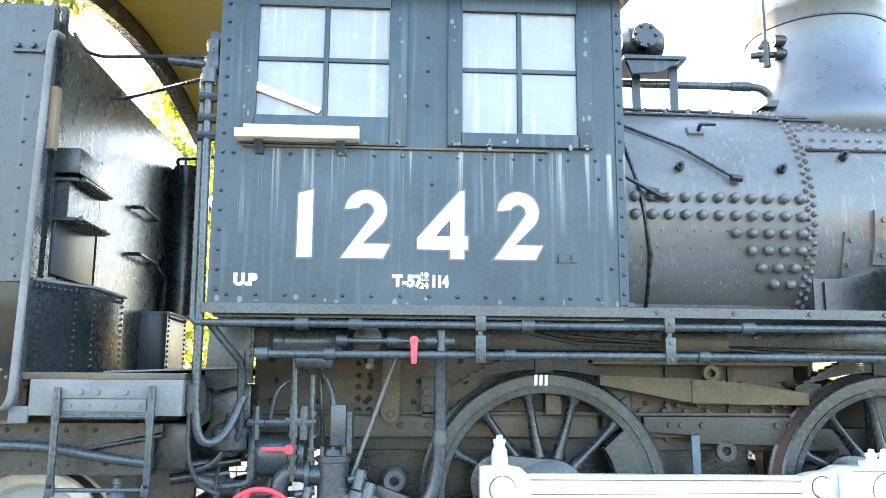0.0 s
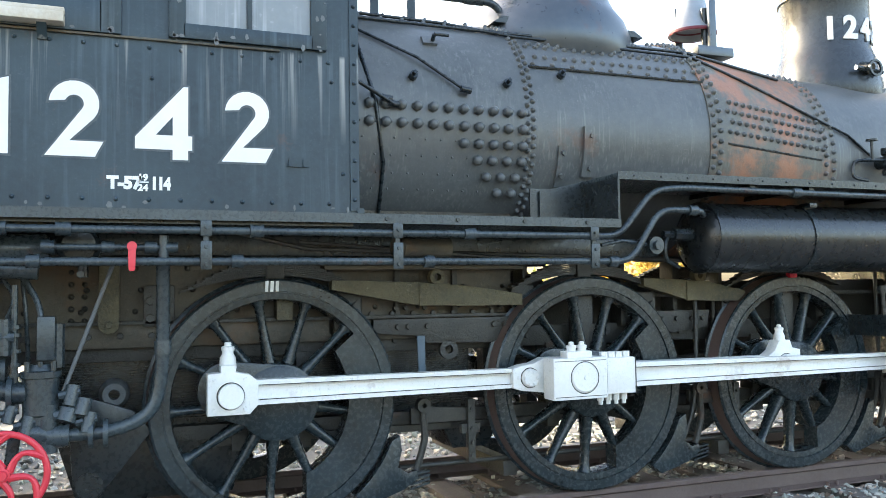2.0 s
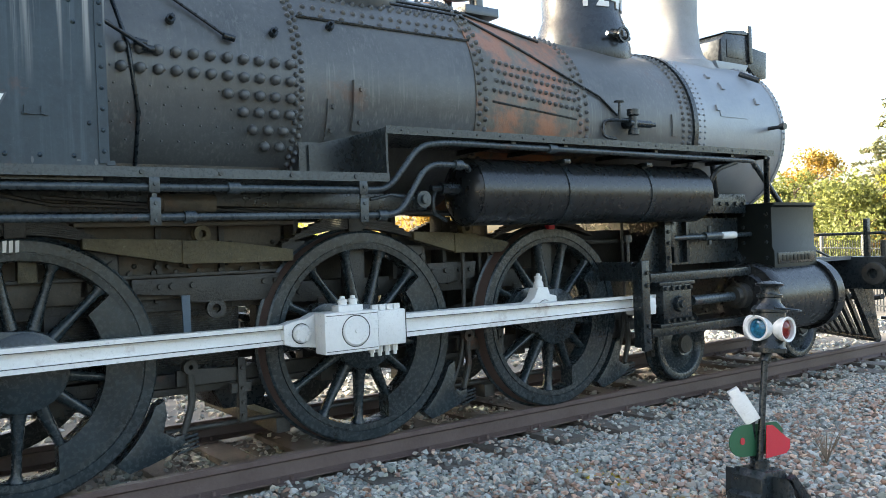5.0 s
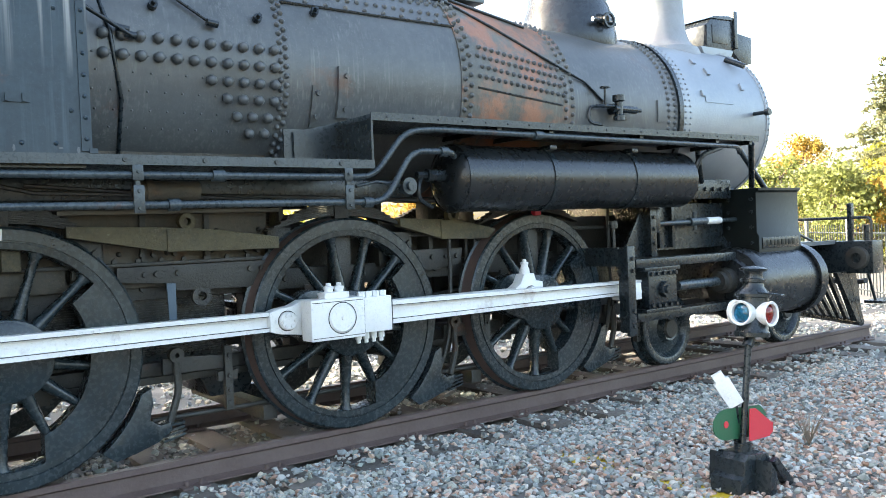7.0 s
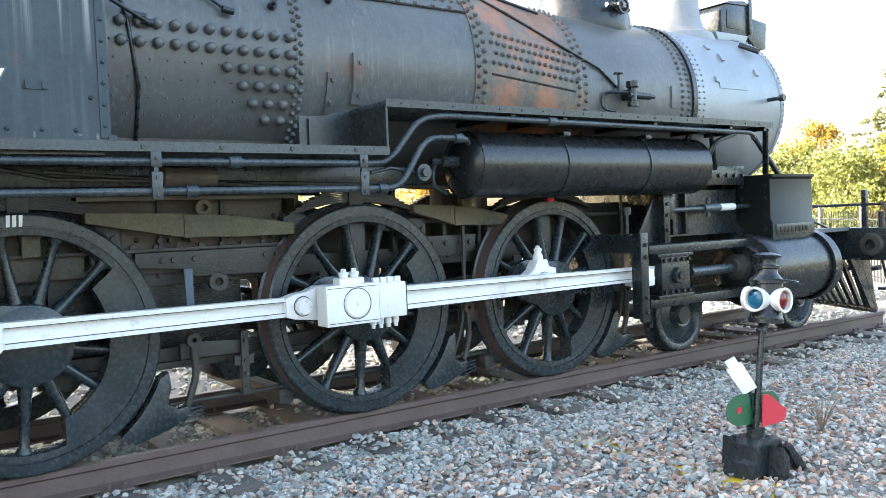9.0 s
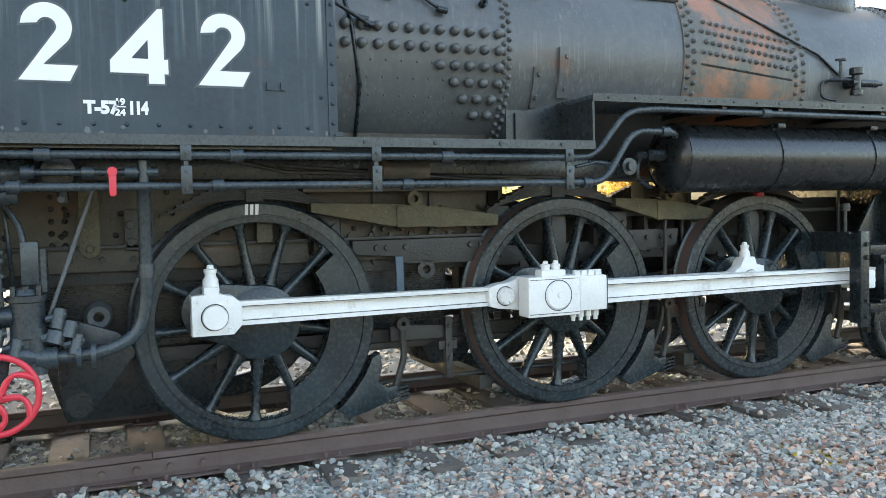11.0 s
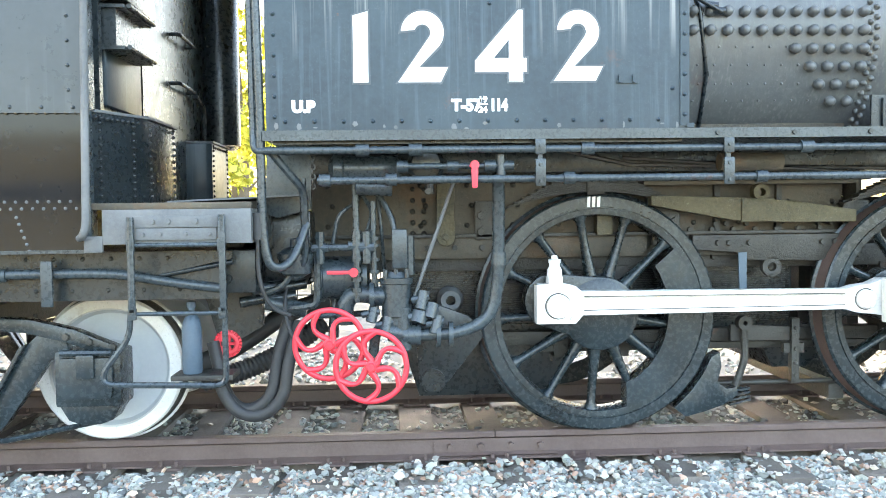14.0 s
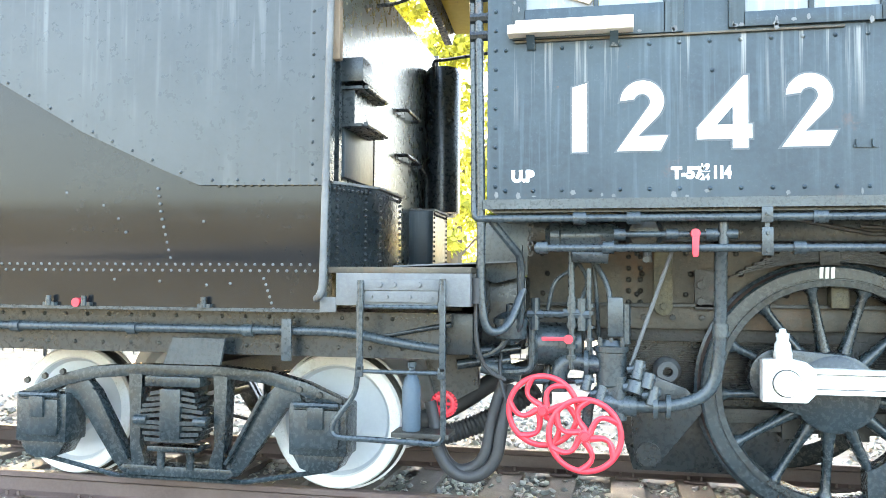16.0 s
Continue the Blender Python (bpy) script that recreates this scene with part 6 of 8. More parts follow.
part("bush", lathe(bm_new(), [(0.03, -0.05), (0.062, -0.05), (0.072, -0.03), (0.085, 0.0), (0.085, 0.06), (0.03, 0.06)], (-0.90, -0.62, 0.80), "y", 26, True), GREYSTEP, loco, "grey round bush")
bm = prism(bm_new(), [(-1.02, 0.80), (-0.80, 0.72), (-0.70, 0.60), (-0.94, 0.30), (-0.98, 0.255), (-1.06, 0.255), (-1.10, 0.30), (-1.12, 0.52), (-1.10, 0.70)], "y", -0.80, -0.74, 0.008)
lathe(bm, [(0, -0.03), (0.07, -0.03), (0.07, 0)], (-1.02, -0.80, 0.33), "y", 20)
part("brake_bracket", bm, BLACK, loco, "black triangular bracket")
# injector drum and round cap beneath the board
bm = lathe(bm_new(), [(0, -1.60), (0.05, -1.60), (0.07, -1.58), (0.085, -1.57), (0.085, -1.52), (0.075, -1.51), (0.075, -1.22), (0.06, -1.20), (0, -1.19)], (0, -1.16, 1.60), "x", 24)
rod(bm, (-1.45, -1.16, 1.50), (-1.25, -1.16, 1.49), 0.045, 12)
part("lubricator", bm, PIPE, loco, "dull steel lubricator cylinder")
bm = lathe(bm_new(), [(0, -0.04), (0.08, -0.03), (0.105, 0.0), (0.105, 0.04), (0, 0.04)], (-1.06, -1.20, 1.615), "y", 28)
for u, v in ((-0.06, -0.10), (0.02, -0.16), (0.06, -0.10)):
    rod(bm, (-1.06 + u, -1.2, 1.615 + v), (-1.06 + u, -1.2, 1.56), 0.025, 8)
hexbolt(bm, (-1.05, -1.22, 1.47), (0, -1, 0), 0.022, 0.03)
part("round_cap", bm, BLACK, loco)
bm = bm_new()
for k in range(8):
    lathe(bm, [(0.010, -0.004), (0.018, -0.004), (0.018, 0.004), (0.010, 0.004)], (-1.67, -1.36 + 0.01 * (k % 2), 1.68 - k * 0.026), "y" if k % 2 else "x", 8, True)
part("chain", bm, IRON, loco)
part("foot_plate_block", box(bm_new(), -1.55, -1.20, -1.30, -1.05, 1.70, 1.733, 0.004), OLIVE, loco)
bm = prism(bm_new(), [(-1.97, 1.73), (-1.72, 1.73), (-1.72, 1.38), (-1.92, 1.33), (-1.99, 1.36)], "y", -0.98, -0.94, 0.004)
part("rear_gusset", bm, PIPE, loco, "grey gusset plate at the cab's rear")
bm = bm_new()
tube(bm, [(-1.90, -1.38, 1.70), (-1.76, -1.30, 1.52), (-1.73, -1.25, 1.48), (-1.735, -1.2, 1.1), (-1.80, -1.15, 1.0)], 0.022, 8, 0.1)
tube(bm, [(-1.745, -1.18, 1.55), (-1.74, -1.18, 1.2), (-1.85, -1.15, 0.95), (-2.0, -1.1, 0.9)], 0.018, 8, 0.1)
part("drain_pipe", bm, PIPE, loco)
# tall pipe at the cab's rear edge with its return bend
bm = bm_new()
tube(bm, [(-1.955, -1.40, 3.02), (-1.935, -1.40, 1.75), (-1.935, -1.40, 1.28), (-1.91, -1.40, 1.08), (-1.84, -1.36, 1.06), (-1.78, -1.30, 1.12), (-1.72, -1.22, 1.30)], 0.024, 10, 0.10)
tube(bm, [(-1.99, -1.38, 3.05), (-1.975, -1.38, 1.78), (-1.97, -1.40, 1.69), (-1.93, -1.40, 1.685)], 0.02, 10, 0.05)
rod(bm, (-1.955, -1.40, 3.0), (-1.955, -1.40, 3.08), 0.045, 12)
part("rear_handrail", bm, PIPE, loco, "tall grey handrail and pipe at the cab")
bm = bm_new()
lathe(bm, [(0, 3.06), (0.05, 3.06), (0.06, 3.10), (0.06, 3.16), (0.045, 3.2), (0.05, 3.22), (0.05, 3.26), (0, 3.28)], (-1.94, -1.36, 0), "z", 16)
rod(bm, (-1.94, -1.36, 3.12), (-2.18, -1.42, 3.12), 0.025)
box(bm, -1.97, -1.90, -1.38, -1.30, 3.20, 3.32, 0.01)
for z in (2.92, 2.80, 2.70):
    rod(bm, (-1.90, -1.40, z), (-2.0, -1.40, z), 0.03, 8)
part("cab_valve", bm, BLACK, loco, "black valve at the cab's rear edge")
# red handwheels
def handwheel(radius, spokes=6):
    bm = bm_new()
    n = 56
    m = 8
    rings = []
    for i in range(n):
        a = 2 * math.pi * i / n
        rings.append([bm.verts.new(((radius + 0.016 * math.cos(2 * math.pi * k / m)) * math.cos(a), 0.013 * math.sin(2 * math.pi * k / m), (radius + 0.016 * math.cos(2 * math.pi * k / m)) * math.sin(a))) for k in range(m)])
    for i in range(n):
        A, B = rings[i], rings[(i + 1) % n]
        for k in range(m):
            bm.faces.new((A[k], A[(k + 1) % m], B[(k + 1) % m], B[k]))
    return bm


def red_wheel(x, y, z, radius, turn):
    w = part("handwheel", handwheel(radius), RED, loco, "bright red cast handwheel with curved spokes", angle=80, loc=(x, y, z))
    bm = lathe(bm_new(), [(0, -0.035), (0.022, -0.035), (0.026, -0.02), (0.034, -0.018), (0.036, 0.02), (0, 0.02)], (0, 0, 0), "y", 18)
    part("hub", bm, RED, w)
    bm = bm_new()
    pts = [(0.03 + (radius - 0.03) * t, 0.004, 0.055 * radius / 0.19 * math.sin(math.pi * t)) for t in [i / 8 for i in range(9)]]
    sp = part("spoke", tube(bm, pts, lambda t: 0.013 + 0.006 * abs(2 * t - 1), 8), RED, w)
    for k in range(6):
        ob = sp if k == 0 else new("spoke", sp.data)
        ob.parent = w
        ob.rotation_euler = (0, radians(turn + 60 * k), 0)
    part("stem", rod(bm_new(), (0, 0.0, 0), (0, 0.28, 0), 0.014), BLACK, w)
    return w


red_wheel(-1.605, -1.26, 0.632, 0.190, 12)
red_wheel(-1.375, -1.34, 0.520, 0.192, 38)
bm = bm_new()
tube(bm, [(-1.605, -1.0, 0.632), (-1.60, -0.95, 0.80), (-1.58, -0.95, 0.95)], 0.03, 10, 0.05)
tube(bm, [(-1.375, -1.06, 0.52), (-1.36, -1.06, 0.66), (-1.30, -1.12, 0.74)], 0.03, 10, 0.05)
rod(bm, (-1.70, -1.0, 0.76), (-1.40, -1.0, 0.77), 0.018, 8)
part("wheel_valves", bm, PIPE, loco)
# small toothed red wheel
bm = handwheel(0.055)
for k in range(24):
    a = 2 * math.pi * k / 24
    rod(bm, (0.062 * math.cos(a), 0, 0.062 * math.sin(a)), (0.082 * math.cos(a), 0, 0.082 * math.sin(a)), 0.009, 6)
for k in range(5):
    a = 2 * math.pi * k / 5
    rod(bm, (0, 0, 0), (0.055 * math.cos(a), 0, 0.055 * math.sin(a)), 0.010, 6)
part("toothed_handwheel", bm, RED, loco, "small red toothed handwheel", loc=(-2.225, -0.95, 0.60))
part("handwheel_stem", rod(bm_new(), (-2.225, -0.95, 0.60), (-2.225, -0.6, 0.62), 0.016), BLACK, loco)
# hoses between engine and tender
for pts, r in (([(-1.86, -1.0, 0.74), (-1.92, -1.05, 0.55), (-1.95, -1.08, 0.30), (-2.10, -1.08, 0.22), (-2.22, -1.05, 0.30), (-2.30, -1.0, 0.62)], 0.036),
               ([(-1.80, -1.0, 0.73), (-1.86, -1.08, 0.50), (-1.88, -1.10, 0.30), (-2.02, -1.10, 0.19), (-2.18, -1.10, 0.24), (-2.28, -1.05, 0.45)], 0.036)):
    part("hose", tube(bm_new(), pts, r, 14, 0.12), RUBBER, loco, "blue-black looped rubber hose")
pts = [Vector((-1.70, -0.55, 0.66)).lerp(Vector((-2.40, -0.85, 0.36)), t) + Vector((0, 0, -0.06 * math.sin(math.pi * t))) for t in [i / 60 for i in range(61)]]
part("corrugated_hose", tube(bm_new(), pts, lambda t: 0.055 + (0.009 if round(t * 60) % 2 else 0), 16), RUBBER, loco, "ribbed black suction hose")
pts = [(-1.55, -0.4, 0.80), (-1.9, -0.5, 0.76), (-2.2, -0.7, 0.55), (-2.5, -0.8, 0.42)]
part("suction_hose", tube(bm_new(), pts, 0.06, 14, 0.2), RUBBER, loco)
bm = tube(bm_new(), [(-1.86, -1.0, 1.0), (-1.87, -1.15, 0.8), (-1.80, -1.2, 0.62), (-1.74, -1.15, 0.58)], 0.010, 8, 0.1)
part("thin_hose", bm, RUBBER, loco)
bm = bm_new()
for x, z, r in ((-1.9, 0.86, 0.04), (-1.84, 0.93, 0.03), (-1.98, 0.92, 0.035), (-2.05, 0.85, 0.03)):
    rod(bm, (x - 0.08, -1.05, z), (x + 0.08, -1.0, z + 0.02), r, 10)
part("pipe_couplings", bm, BLACK, loco)
part("drawbar_pocket", box(bm_new(), -2.3, -1.74, -0.86, 0.86, 0.93, 1.37, 0.02), BLACK, loco)

# ---- tender ----
tender = thing("tender", "black riveted steel tender with silver wheels, coupled behind the locomotive", "tender", at=(0.04, 0, 0))
TX0, TX1, TY = -11.0, -2.83, 1.47
# upper coal bunker side with a dropped, sloping lower edge
UP = [(TX1, 1.880), (-3.62, 1.890), (-3.86, 1.985), (-4.39, 2.222), (-4.99, 2.555), (-5.5, 2.66), (TX0, 2.66), (TX0, 3.40), (TX1, 3.40)]
for s in (-1, 1):
    bm = prism(bm_new(), UP, "y", s * TY, s * (TY - 0.012))
    tside = part("bunker_side", bm, TENDER, tender, "dull blue-black upper side sheet", smooth=False)
riv = []
for a, b in zip(UP[:5], UP[1:6]):
    L = math.dist(a, b)
    n = max(1, int(L / 0.145))
    for i in range(n):
        t = (i + 0.5) / n
        riv.append(((a[0] + (b[0] - a[0]) * t, -TY, a[1] + (b[1] - a[1]) * t + 0.03), (0, -1, 0)))
for z in np.arange(2.0, 3.35, 0.125):
    riv.append(((TX1 - 0.10, -TY, z), (0, -1, 0)))
for x in np.arange(-5.4, -3.0, 0.31):
    riv.append(((x, -TY, 3.30), (0, -1, 0)))
tagged(part("rivets", domes(riv, 0.011), TENDER, tender), kind="stuff")
# tank: gently bulging lower side
TP = [(-1.452, 2.70), (-1.452, 2.2), (-1.452, 1.95), (-1.455, 1.82), (-1.452, 1.70), (-1.440, 1.58), (-1.420, 1.47), (-1.405, 1.42), (-1.405, 1.17)]
prof = TP + [(-u, v) for u, v in reversed(TP)]
bm = prism(bm_new(), prof, "x", TX0, TX1 - 0.03)
tank_t = part("water_tank", bm, TANK, tender, "glossy black riveted water tank", angle=25)
riv = []
for x in np.arange(-8.0, TX1 - 0.08, 0.056):
    riv.append(((x, -1.408, 1.432), (0, -1, 0)))
    riv.append(((x + 0.028, -1.405, 1.395), (0, -1, 0)))
for k, z in enumerate(np.arange(1.47, 1.92, 0.045)):
    riv.append(((-3.82 - (z - 1.43) * 0.16, -1.46 + 0.05 * max(0, (1.7 - z) / 0.27) - 0.0, z), (0, -1, 0)))
for k in range(6):
    riv.append(((-3.24 + k * 0.012, -1.405, 1.35 - k * 0.035), (0, -1, 0)))
for x, z in ((-4.25, 1.78), (-4.1, 1.62), (-4.15, 1.70), (-4.5, 1.86), (-3.6, 1.68), (-4.2, 1.34), (-3.9, 1.33), (-3.45, 1.32), (-3.6, 1.31)):
    riv.append(((x, -1.405 if z < 1.4 else -1.452, z), (0, -1, 0)))
tagged(part("rivets", domes(riv, 0.010), PALE, tank_t, "pale rivet heads"), kind="stuff")
riv = [((x, -1.462, 1.885), (0, -1, 0)) for x in np.arange(-3.5, TX1 - 0.05, 0.05)]
tagged(part("rivets", domes(riv, 0.010), FIREBOX, tank_t), kind="stuff")
part("tank_bottom_angle", box(bm_new(), TX0, TX1, -1.43, -1.40, 1.160, 1.178), PIPE, tender, "grey angle along the tank bottom")
part("tank_front_edge", box(bm_new(), TX1 - 0.03, TX1 - 0.005, -1.47, -1.38, 1.18, 1.90), PIPE, tender)
part("tank_front_edge", box(bm_new(), TX1 - 0.012, TX1 + 0.006, -1.476, -1.40, 1.90, 3.42), PIPE, tender)
# front of the tender
bm = bm_new()
box(bm, TX1 - 0.03, TX1 - 0.015, -1.44, 1.44, 1.42, 3.36)
fw = part("bunker_front", bm, material("tender_front_grey", (0.035, 0.050, 0.050), (0.085, 0.105, 0.105), 0.27, metal=0.0, scale=3, streak=0.5, streak_col=(0.30, 0.33, 0.33), bump=0.06), tender, "pale grey shiny front sheet of the coal bunker")
FX = TX1 - 0.015
bm = bm_new()
box(bm, FX, FX + 0.03, -1.35, -1.30, 1.42, 3.45)
box(bm, FX, FX + 0.03, -0.62, -0.575, 1.9, 2.75)
part("front_stiffener", bm, BLACK, fw)
bm = box(bm_new(), FX, FX + 0.035, -1.26, -0.66, 1.95, 2.50, 0.01)
part("coal_door", bm, CAB, fw, "dark tool cupboard door")
bm = bm_new()
box(bm, FX, FX + 0.16, -1.32, -0.78, 2.50, 2.64, 0.006)
part("tool_box", bm, BLACK, fw, "black box bolted to the front")
bm = bm_new()
for z in (2.46, 2.24):
    box(bm, FX + 0.02, FX + 0.15, -1.30, -0.80, z, z + 0.018)
    rod(bm, (FX + 0.16, -1.25, z + 0.02), (FX + 0.16, -0.80, z + 0.02), 0.014)
part("box_shelf", bm, BLACK, fw)
part("box_back", box(bm_new(), FX + 0.01, FX + 0.10, -1.28, -0.82, 2.26, 2.46), BLACK, fw)
bm = bm_new()
for y, z in ((0.1, 2.62), (0.1, 2.28)):
    tube(bm, [(FX, y, z), (FX + 0.07, y, z), (FX + 0.07, y + 0.42, z - 0.01), (FX, y + 0.42, z - 0.01)], 0.014, 8, 0.03)
part("grab_iron", bm, BLACK, fw, "black grab irons")
bm = lathe(bm_new(), [(0, 1.92), (0.15, 1.92), (0.15, 3.12), (0.13, 3.17), (0, 3.18)], (FX + 0.14, 1.08, 0), "z", 24)
part("standing_tank", bm, BLACK, fw, "tall black cylinder")
bm = box(bm_new(), FX, FX + 0.22, 1.15, 1.42, 1.9, 3.2, 0.05)
part("corner_post", bm, BLACK, fw)
bm = bm_new()
tube(bm, [(FX + 0.05, 0.85, 1.92), (FX + 0.05, 0.85, 2.2), (FX + 0.05, 0.6, 2.26)], 0.02, 8, 0.05)
tube(bm, [(FX + 0.10, 0.9, 3.06), (FX + 0.16, 0.6, 3.12), (FX + 0.3, 0.5, 3.10), (-1.9, 0.2, 3.08)], 0.014, 8, 0.05)
tube(bm, [(FX + 0.02, -0.55, 3.2), (FX + 0.1, -0.5, 3.22), (-1.95, -1.2, 3.14)], 0.014, 8, 0.05)
tube(bm, [(FX + 0.04, -1.25, 3.34), (FX + 0.1, -1.22, 3.24), (FX + 0.15, -1.1, 3.26), (-1.95, -1.25, 3.22)], 0.012, 8, 0.05)
part("hanging_lines", bm, BLACK, tender, "wires strung from tender to cab")
part("wood_filler", box(bm_new(), FX, FX + 0.06, -1.44, -1.38, 2.60, 2.95, 0.008), WOOD, fw, "bare wooden post")
# water legs with riveted corners
for sy in (-1, 1):
    a = [(TX1 - 0.02, -1.45), (-2.68, -1.10), (-2.66, -1.07), (-2.66, -0.50), (-2.70, -0.47), (TX1 - 0.02, -0.47)]
    if sy > 0:
        a = [(u, -v) for u, v in a]
    bm = prism(bm_new(), a, "z", 1.42, 1.895, 0.008)
    leg = part("tank_leg", bm, BLACK if sy < 0 else CAB, tender, "riveted black water-leg front")
    riv = []
    for z in np.arange(1.46, 1.88, 0.038):
        for (u, v), nn in (((-2.705, -1.165), (0.9, -0.5, 0)), ((-2.66, -1.02), (1, 0, 0)), ((-2.66, -0.54), (1, 0, 0)), ((TX1 + 0.02, -1.38), (0.7, -0.7, 0))):
            riv.append(((u, v * (-sy), z), (nn[0], nn[1] * (-sy), 0)))
    for k in range(9):
        riv.append(((-2.815 + 0.0155 * k, (-1.42 + 0.036 * k) * (-sy), 1.865), (0.9, -0.45 * (-sy), 0)))
        riv.append(((-2.66, (-1.02 + 0.058 * k) * (-sy), 1.865), (1, 0, 0)))
    tagged(part("rivets", domes(riv, 0.012), BLACK, leg), kind="stuff")
    b2 = [(TX1 - 0.02, -1.455), (-2.675, -1.10), (-2.645, -1.07), (-2.645, -0.49), (TX1 - 0.02, -0.46)]
    bm = prism(bm_new(), [(u, v * (-sy)) for u, v in b2], "z", 1.895, 1.91)
    part("leg_cap", bm, GREYSTEP, leg)
# deck
part("tender_deck", box(bm_new(), TX1 - 0.05, -2.02, -1.46, 1.46, 1.385, 1.42, 0.004), FIREBOX, tender, "brown-black deck plate")
bm = prism(bm_new(), [(-2.55, 1.425), (-1.80, 1.455), (-1.80, 1.465), (-2.55, 1.435)], "y", -1.10, 1.10)
part("apron_plate", bm, GREYSTEP, tender, "lifted apron plate between engine and tender")
# step box
bm = bm_new()
box(bm, -2.78, -2.02, -1.475, -1.455, 1.205, 1.385, 0.004)
box(bm, -2.04, -2.02, -1.46, -0.9, 1.205, 1.385)
apron = part("step_apron", bm, GREYSTEP, tender, "pale worn step apron")
bm = bm_new()
box(bm, -2.615, -2.185, -1.490, -1.476, 1.290, 1.352, 0.004)
box(bm, -2.605, -2.195, -1.486, -1.476, 1.225, 1.288, 0.003)
for x in (-2.52, -2.44, -2.30):
    hexbolt(bm, (x, -1.49, 1.322), (0, -1, 0), 0.016, 0.012)
for x in (-2.57, -2.48, -2.35, -2.23):
    hexbolt(bm, (x, -1.486, 1.256), (0, -1, 0), 0.010, 0.010)
part("step_tread_plate", bm, GREYSTEP, apron)
bm = bm_new()
box(bm, -2.875, -2.78, -1.475, -1.455, 1.165, 1.25, 0.004)
part("step_bracket", bm, GREYSTEP, apron)
ladder = part("step_ladder", tube(bm_new(), [(-2.63, -1.50, 1.345), (-2.635, -1.50, 0.90), (-2.66, -1.47, 0.72), (-2.80, -1.47, 0.54), (-2.79, -1.47, 0.475), (-2.165, -1.47, 0.46), (-2.165, -1.50, 1.355)], 0.016, 8, 0.06), PIPE, tender, "grey bar-iron step ladder")
bm = bm_new()
for z in (1.20, 0.845):
    rod(bm, (-2.635, -1.49, z), (-2.165, -1.49, z), 0.011, 8)
    for x in (-2.63, -2.17):
        box(bm, x - 0.02, x + 0.02, -1.512, -1.485, z - 0.03, z + 0.03, 0.004)
for x in (-2.63, -2.165):
    box(bm, x - 0.017, x + 0.017, -1.512, -1.49, 0.85, 1.345, 0.004)
part("ladder_rung", bm, PIPE, ladder)
bm = tube(bm_new(), [(-2.78, -1.45, 3.22), (-2.80, -1.53, 3.22), (-2.805, -1.53, 3.12), (-2.84, -1.53, 1.30), (-2.86, -1.53, 1.25), (-2.90, -1.46, 1.24)], 0.020, 10, 0.05)
part("grab_rail", bm, GREYSTEP, tender, "scuffed grey grab rail")
bm = bm_new()
box(bm, -3.02, -2.86, -1.49, -1.47, 3.12, 3.135)
for x in (-3.0, -2.92):
    hexbolt(bm, (x, -1.48, 3.16), (0, -1, 0), 0.018, 0.015)
part("grab_rail_foot", bm, PIPE, tender)
# blue bottle
bm = lathe(bm_new(), [(0, 0.47), (0.05, 0.47), (0.055, 0.48), (0.055, 0.72), (0.04, 0.78), (0.018, 0.80), (0.018, 0.835), (0.026, 0.84), (0.026, 0.87), (0, 0.875)], (-2.42, -1.15, 0), "z", 20)
part("blue_bottle", bm, BLUECYL, tender, "blue-grey steel bottle on the step")
part("bottle_shelf", box(bm_new(), -2.52, -2.18, -1.24, -1.04, 0.44, 0.47, 0.005), IRON, tender)
# under frame
for s in (-1, 1):
    bm = prism(bm_new(), [(s * 1.30, 1.16), (s * 1.30, 0.90), (s * 1.22, 0.90), (s * 1.22, 0.925), (s * 1.275, 0.925), (s * 1.275, 1.135), (s * 1.22, 1.135), (s * 1.22, 1.16)], "x", TX0, -2.2)
    part("frame_channel", bm, BLACK, tender, "grimy steel frame channel")
riv = [((x, -1.30, z), (0, -1, 0)) for x in np.arange(-7.0, -2.4, 0.15) for z in (1.125,)] + [((x, -1.30, 0.955), (0, -1, 0)) for x in np.arange(-7.0, -2.4, 0.19)]
tagged(part("rivets", domes(riv, 0.014), IRON, tender), kind="stuff")
bm = tube(bm_new(), [(TX0, -1.36, 1.045), (-2.75, -1.36, 1.05), (-2.45, -1.34, 0.99), (-2.2, -1.30, 0.955)], 0.026, 10, 0.15)
for x in (-4.9, -4.1, -3.35):
    rod(bm, (x - 0.03, -1.36, 1.046), (x + 0.03, -1.36, 1.046), 0.036)
part("tender_pipe", bm, PIPE, tender, "long grey pipe along the tender")
bm = bm_new()
for x in (-3.10, -5.3):
    box(bm, x - 0.03, x + 0.03, -1.405, -1.385, 0.88, 1.12, 0.004)
part("pipe_bracket", bm, PIPE, tender)
bm = prism(bm_new(), [(-3.86, 0.845), (-3.50, 0.845), (-3.47, 1.0), (-3.80, 1.0)], "y", -1.42, -1.40)
part("deflector_plate", bm, PIPE, tender)
bm = bm_new()
box(bm, -2.75, -2.05, -1.2, 1.2, 0.92, 1.16, 0.01)
prism(bm, [(-2.62, 1.02), (-2.15, 1.12), (-2.15, 1.16), (-2.62, 1.06)], "y", -1.33, -1.30)
rod(bm, (-2.6, -1.32, 1.02), (-2.15, -1.32, 1.10), 0.014)
for x in (-2.55, -2.35, -2.2):
    hexbolt(bm, (x, -1.2, 1.0), (0, -1, 0), 0.025, 0.02)
prism(bm, [(-2.3, 0.92), (-2.0, 1.16), (-2.0, 1.36), (-2.06, 1.36), (-2.06, 0.70), (-2.3, 0.56), (-2.4, 0.92)], "y", -0.95, -0.88)
part("end_sill", bm, BLACK, tender, "black tender end sill")
bm = bm_new()
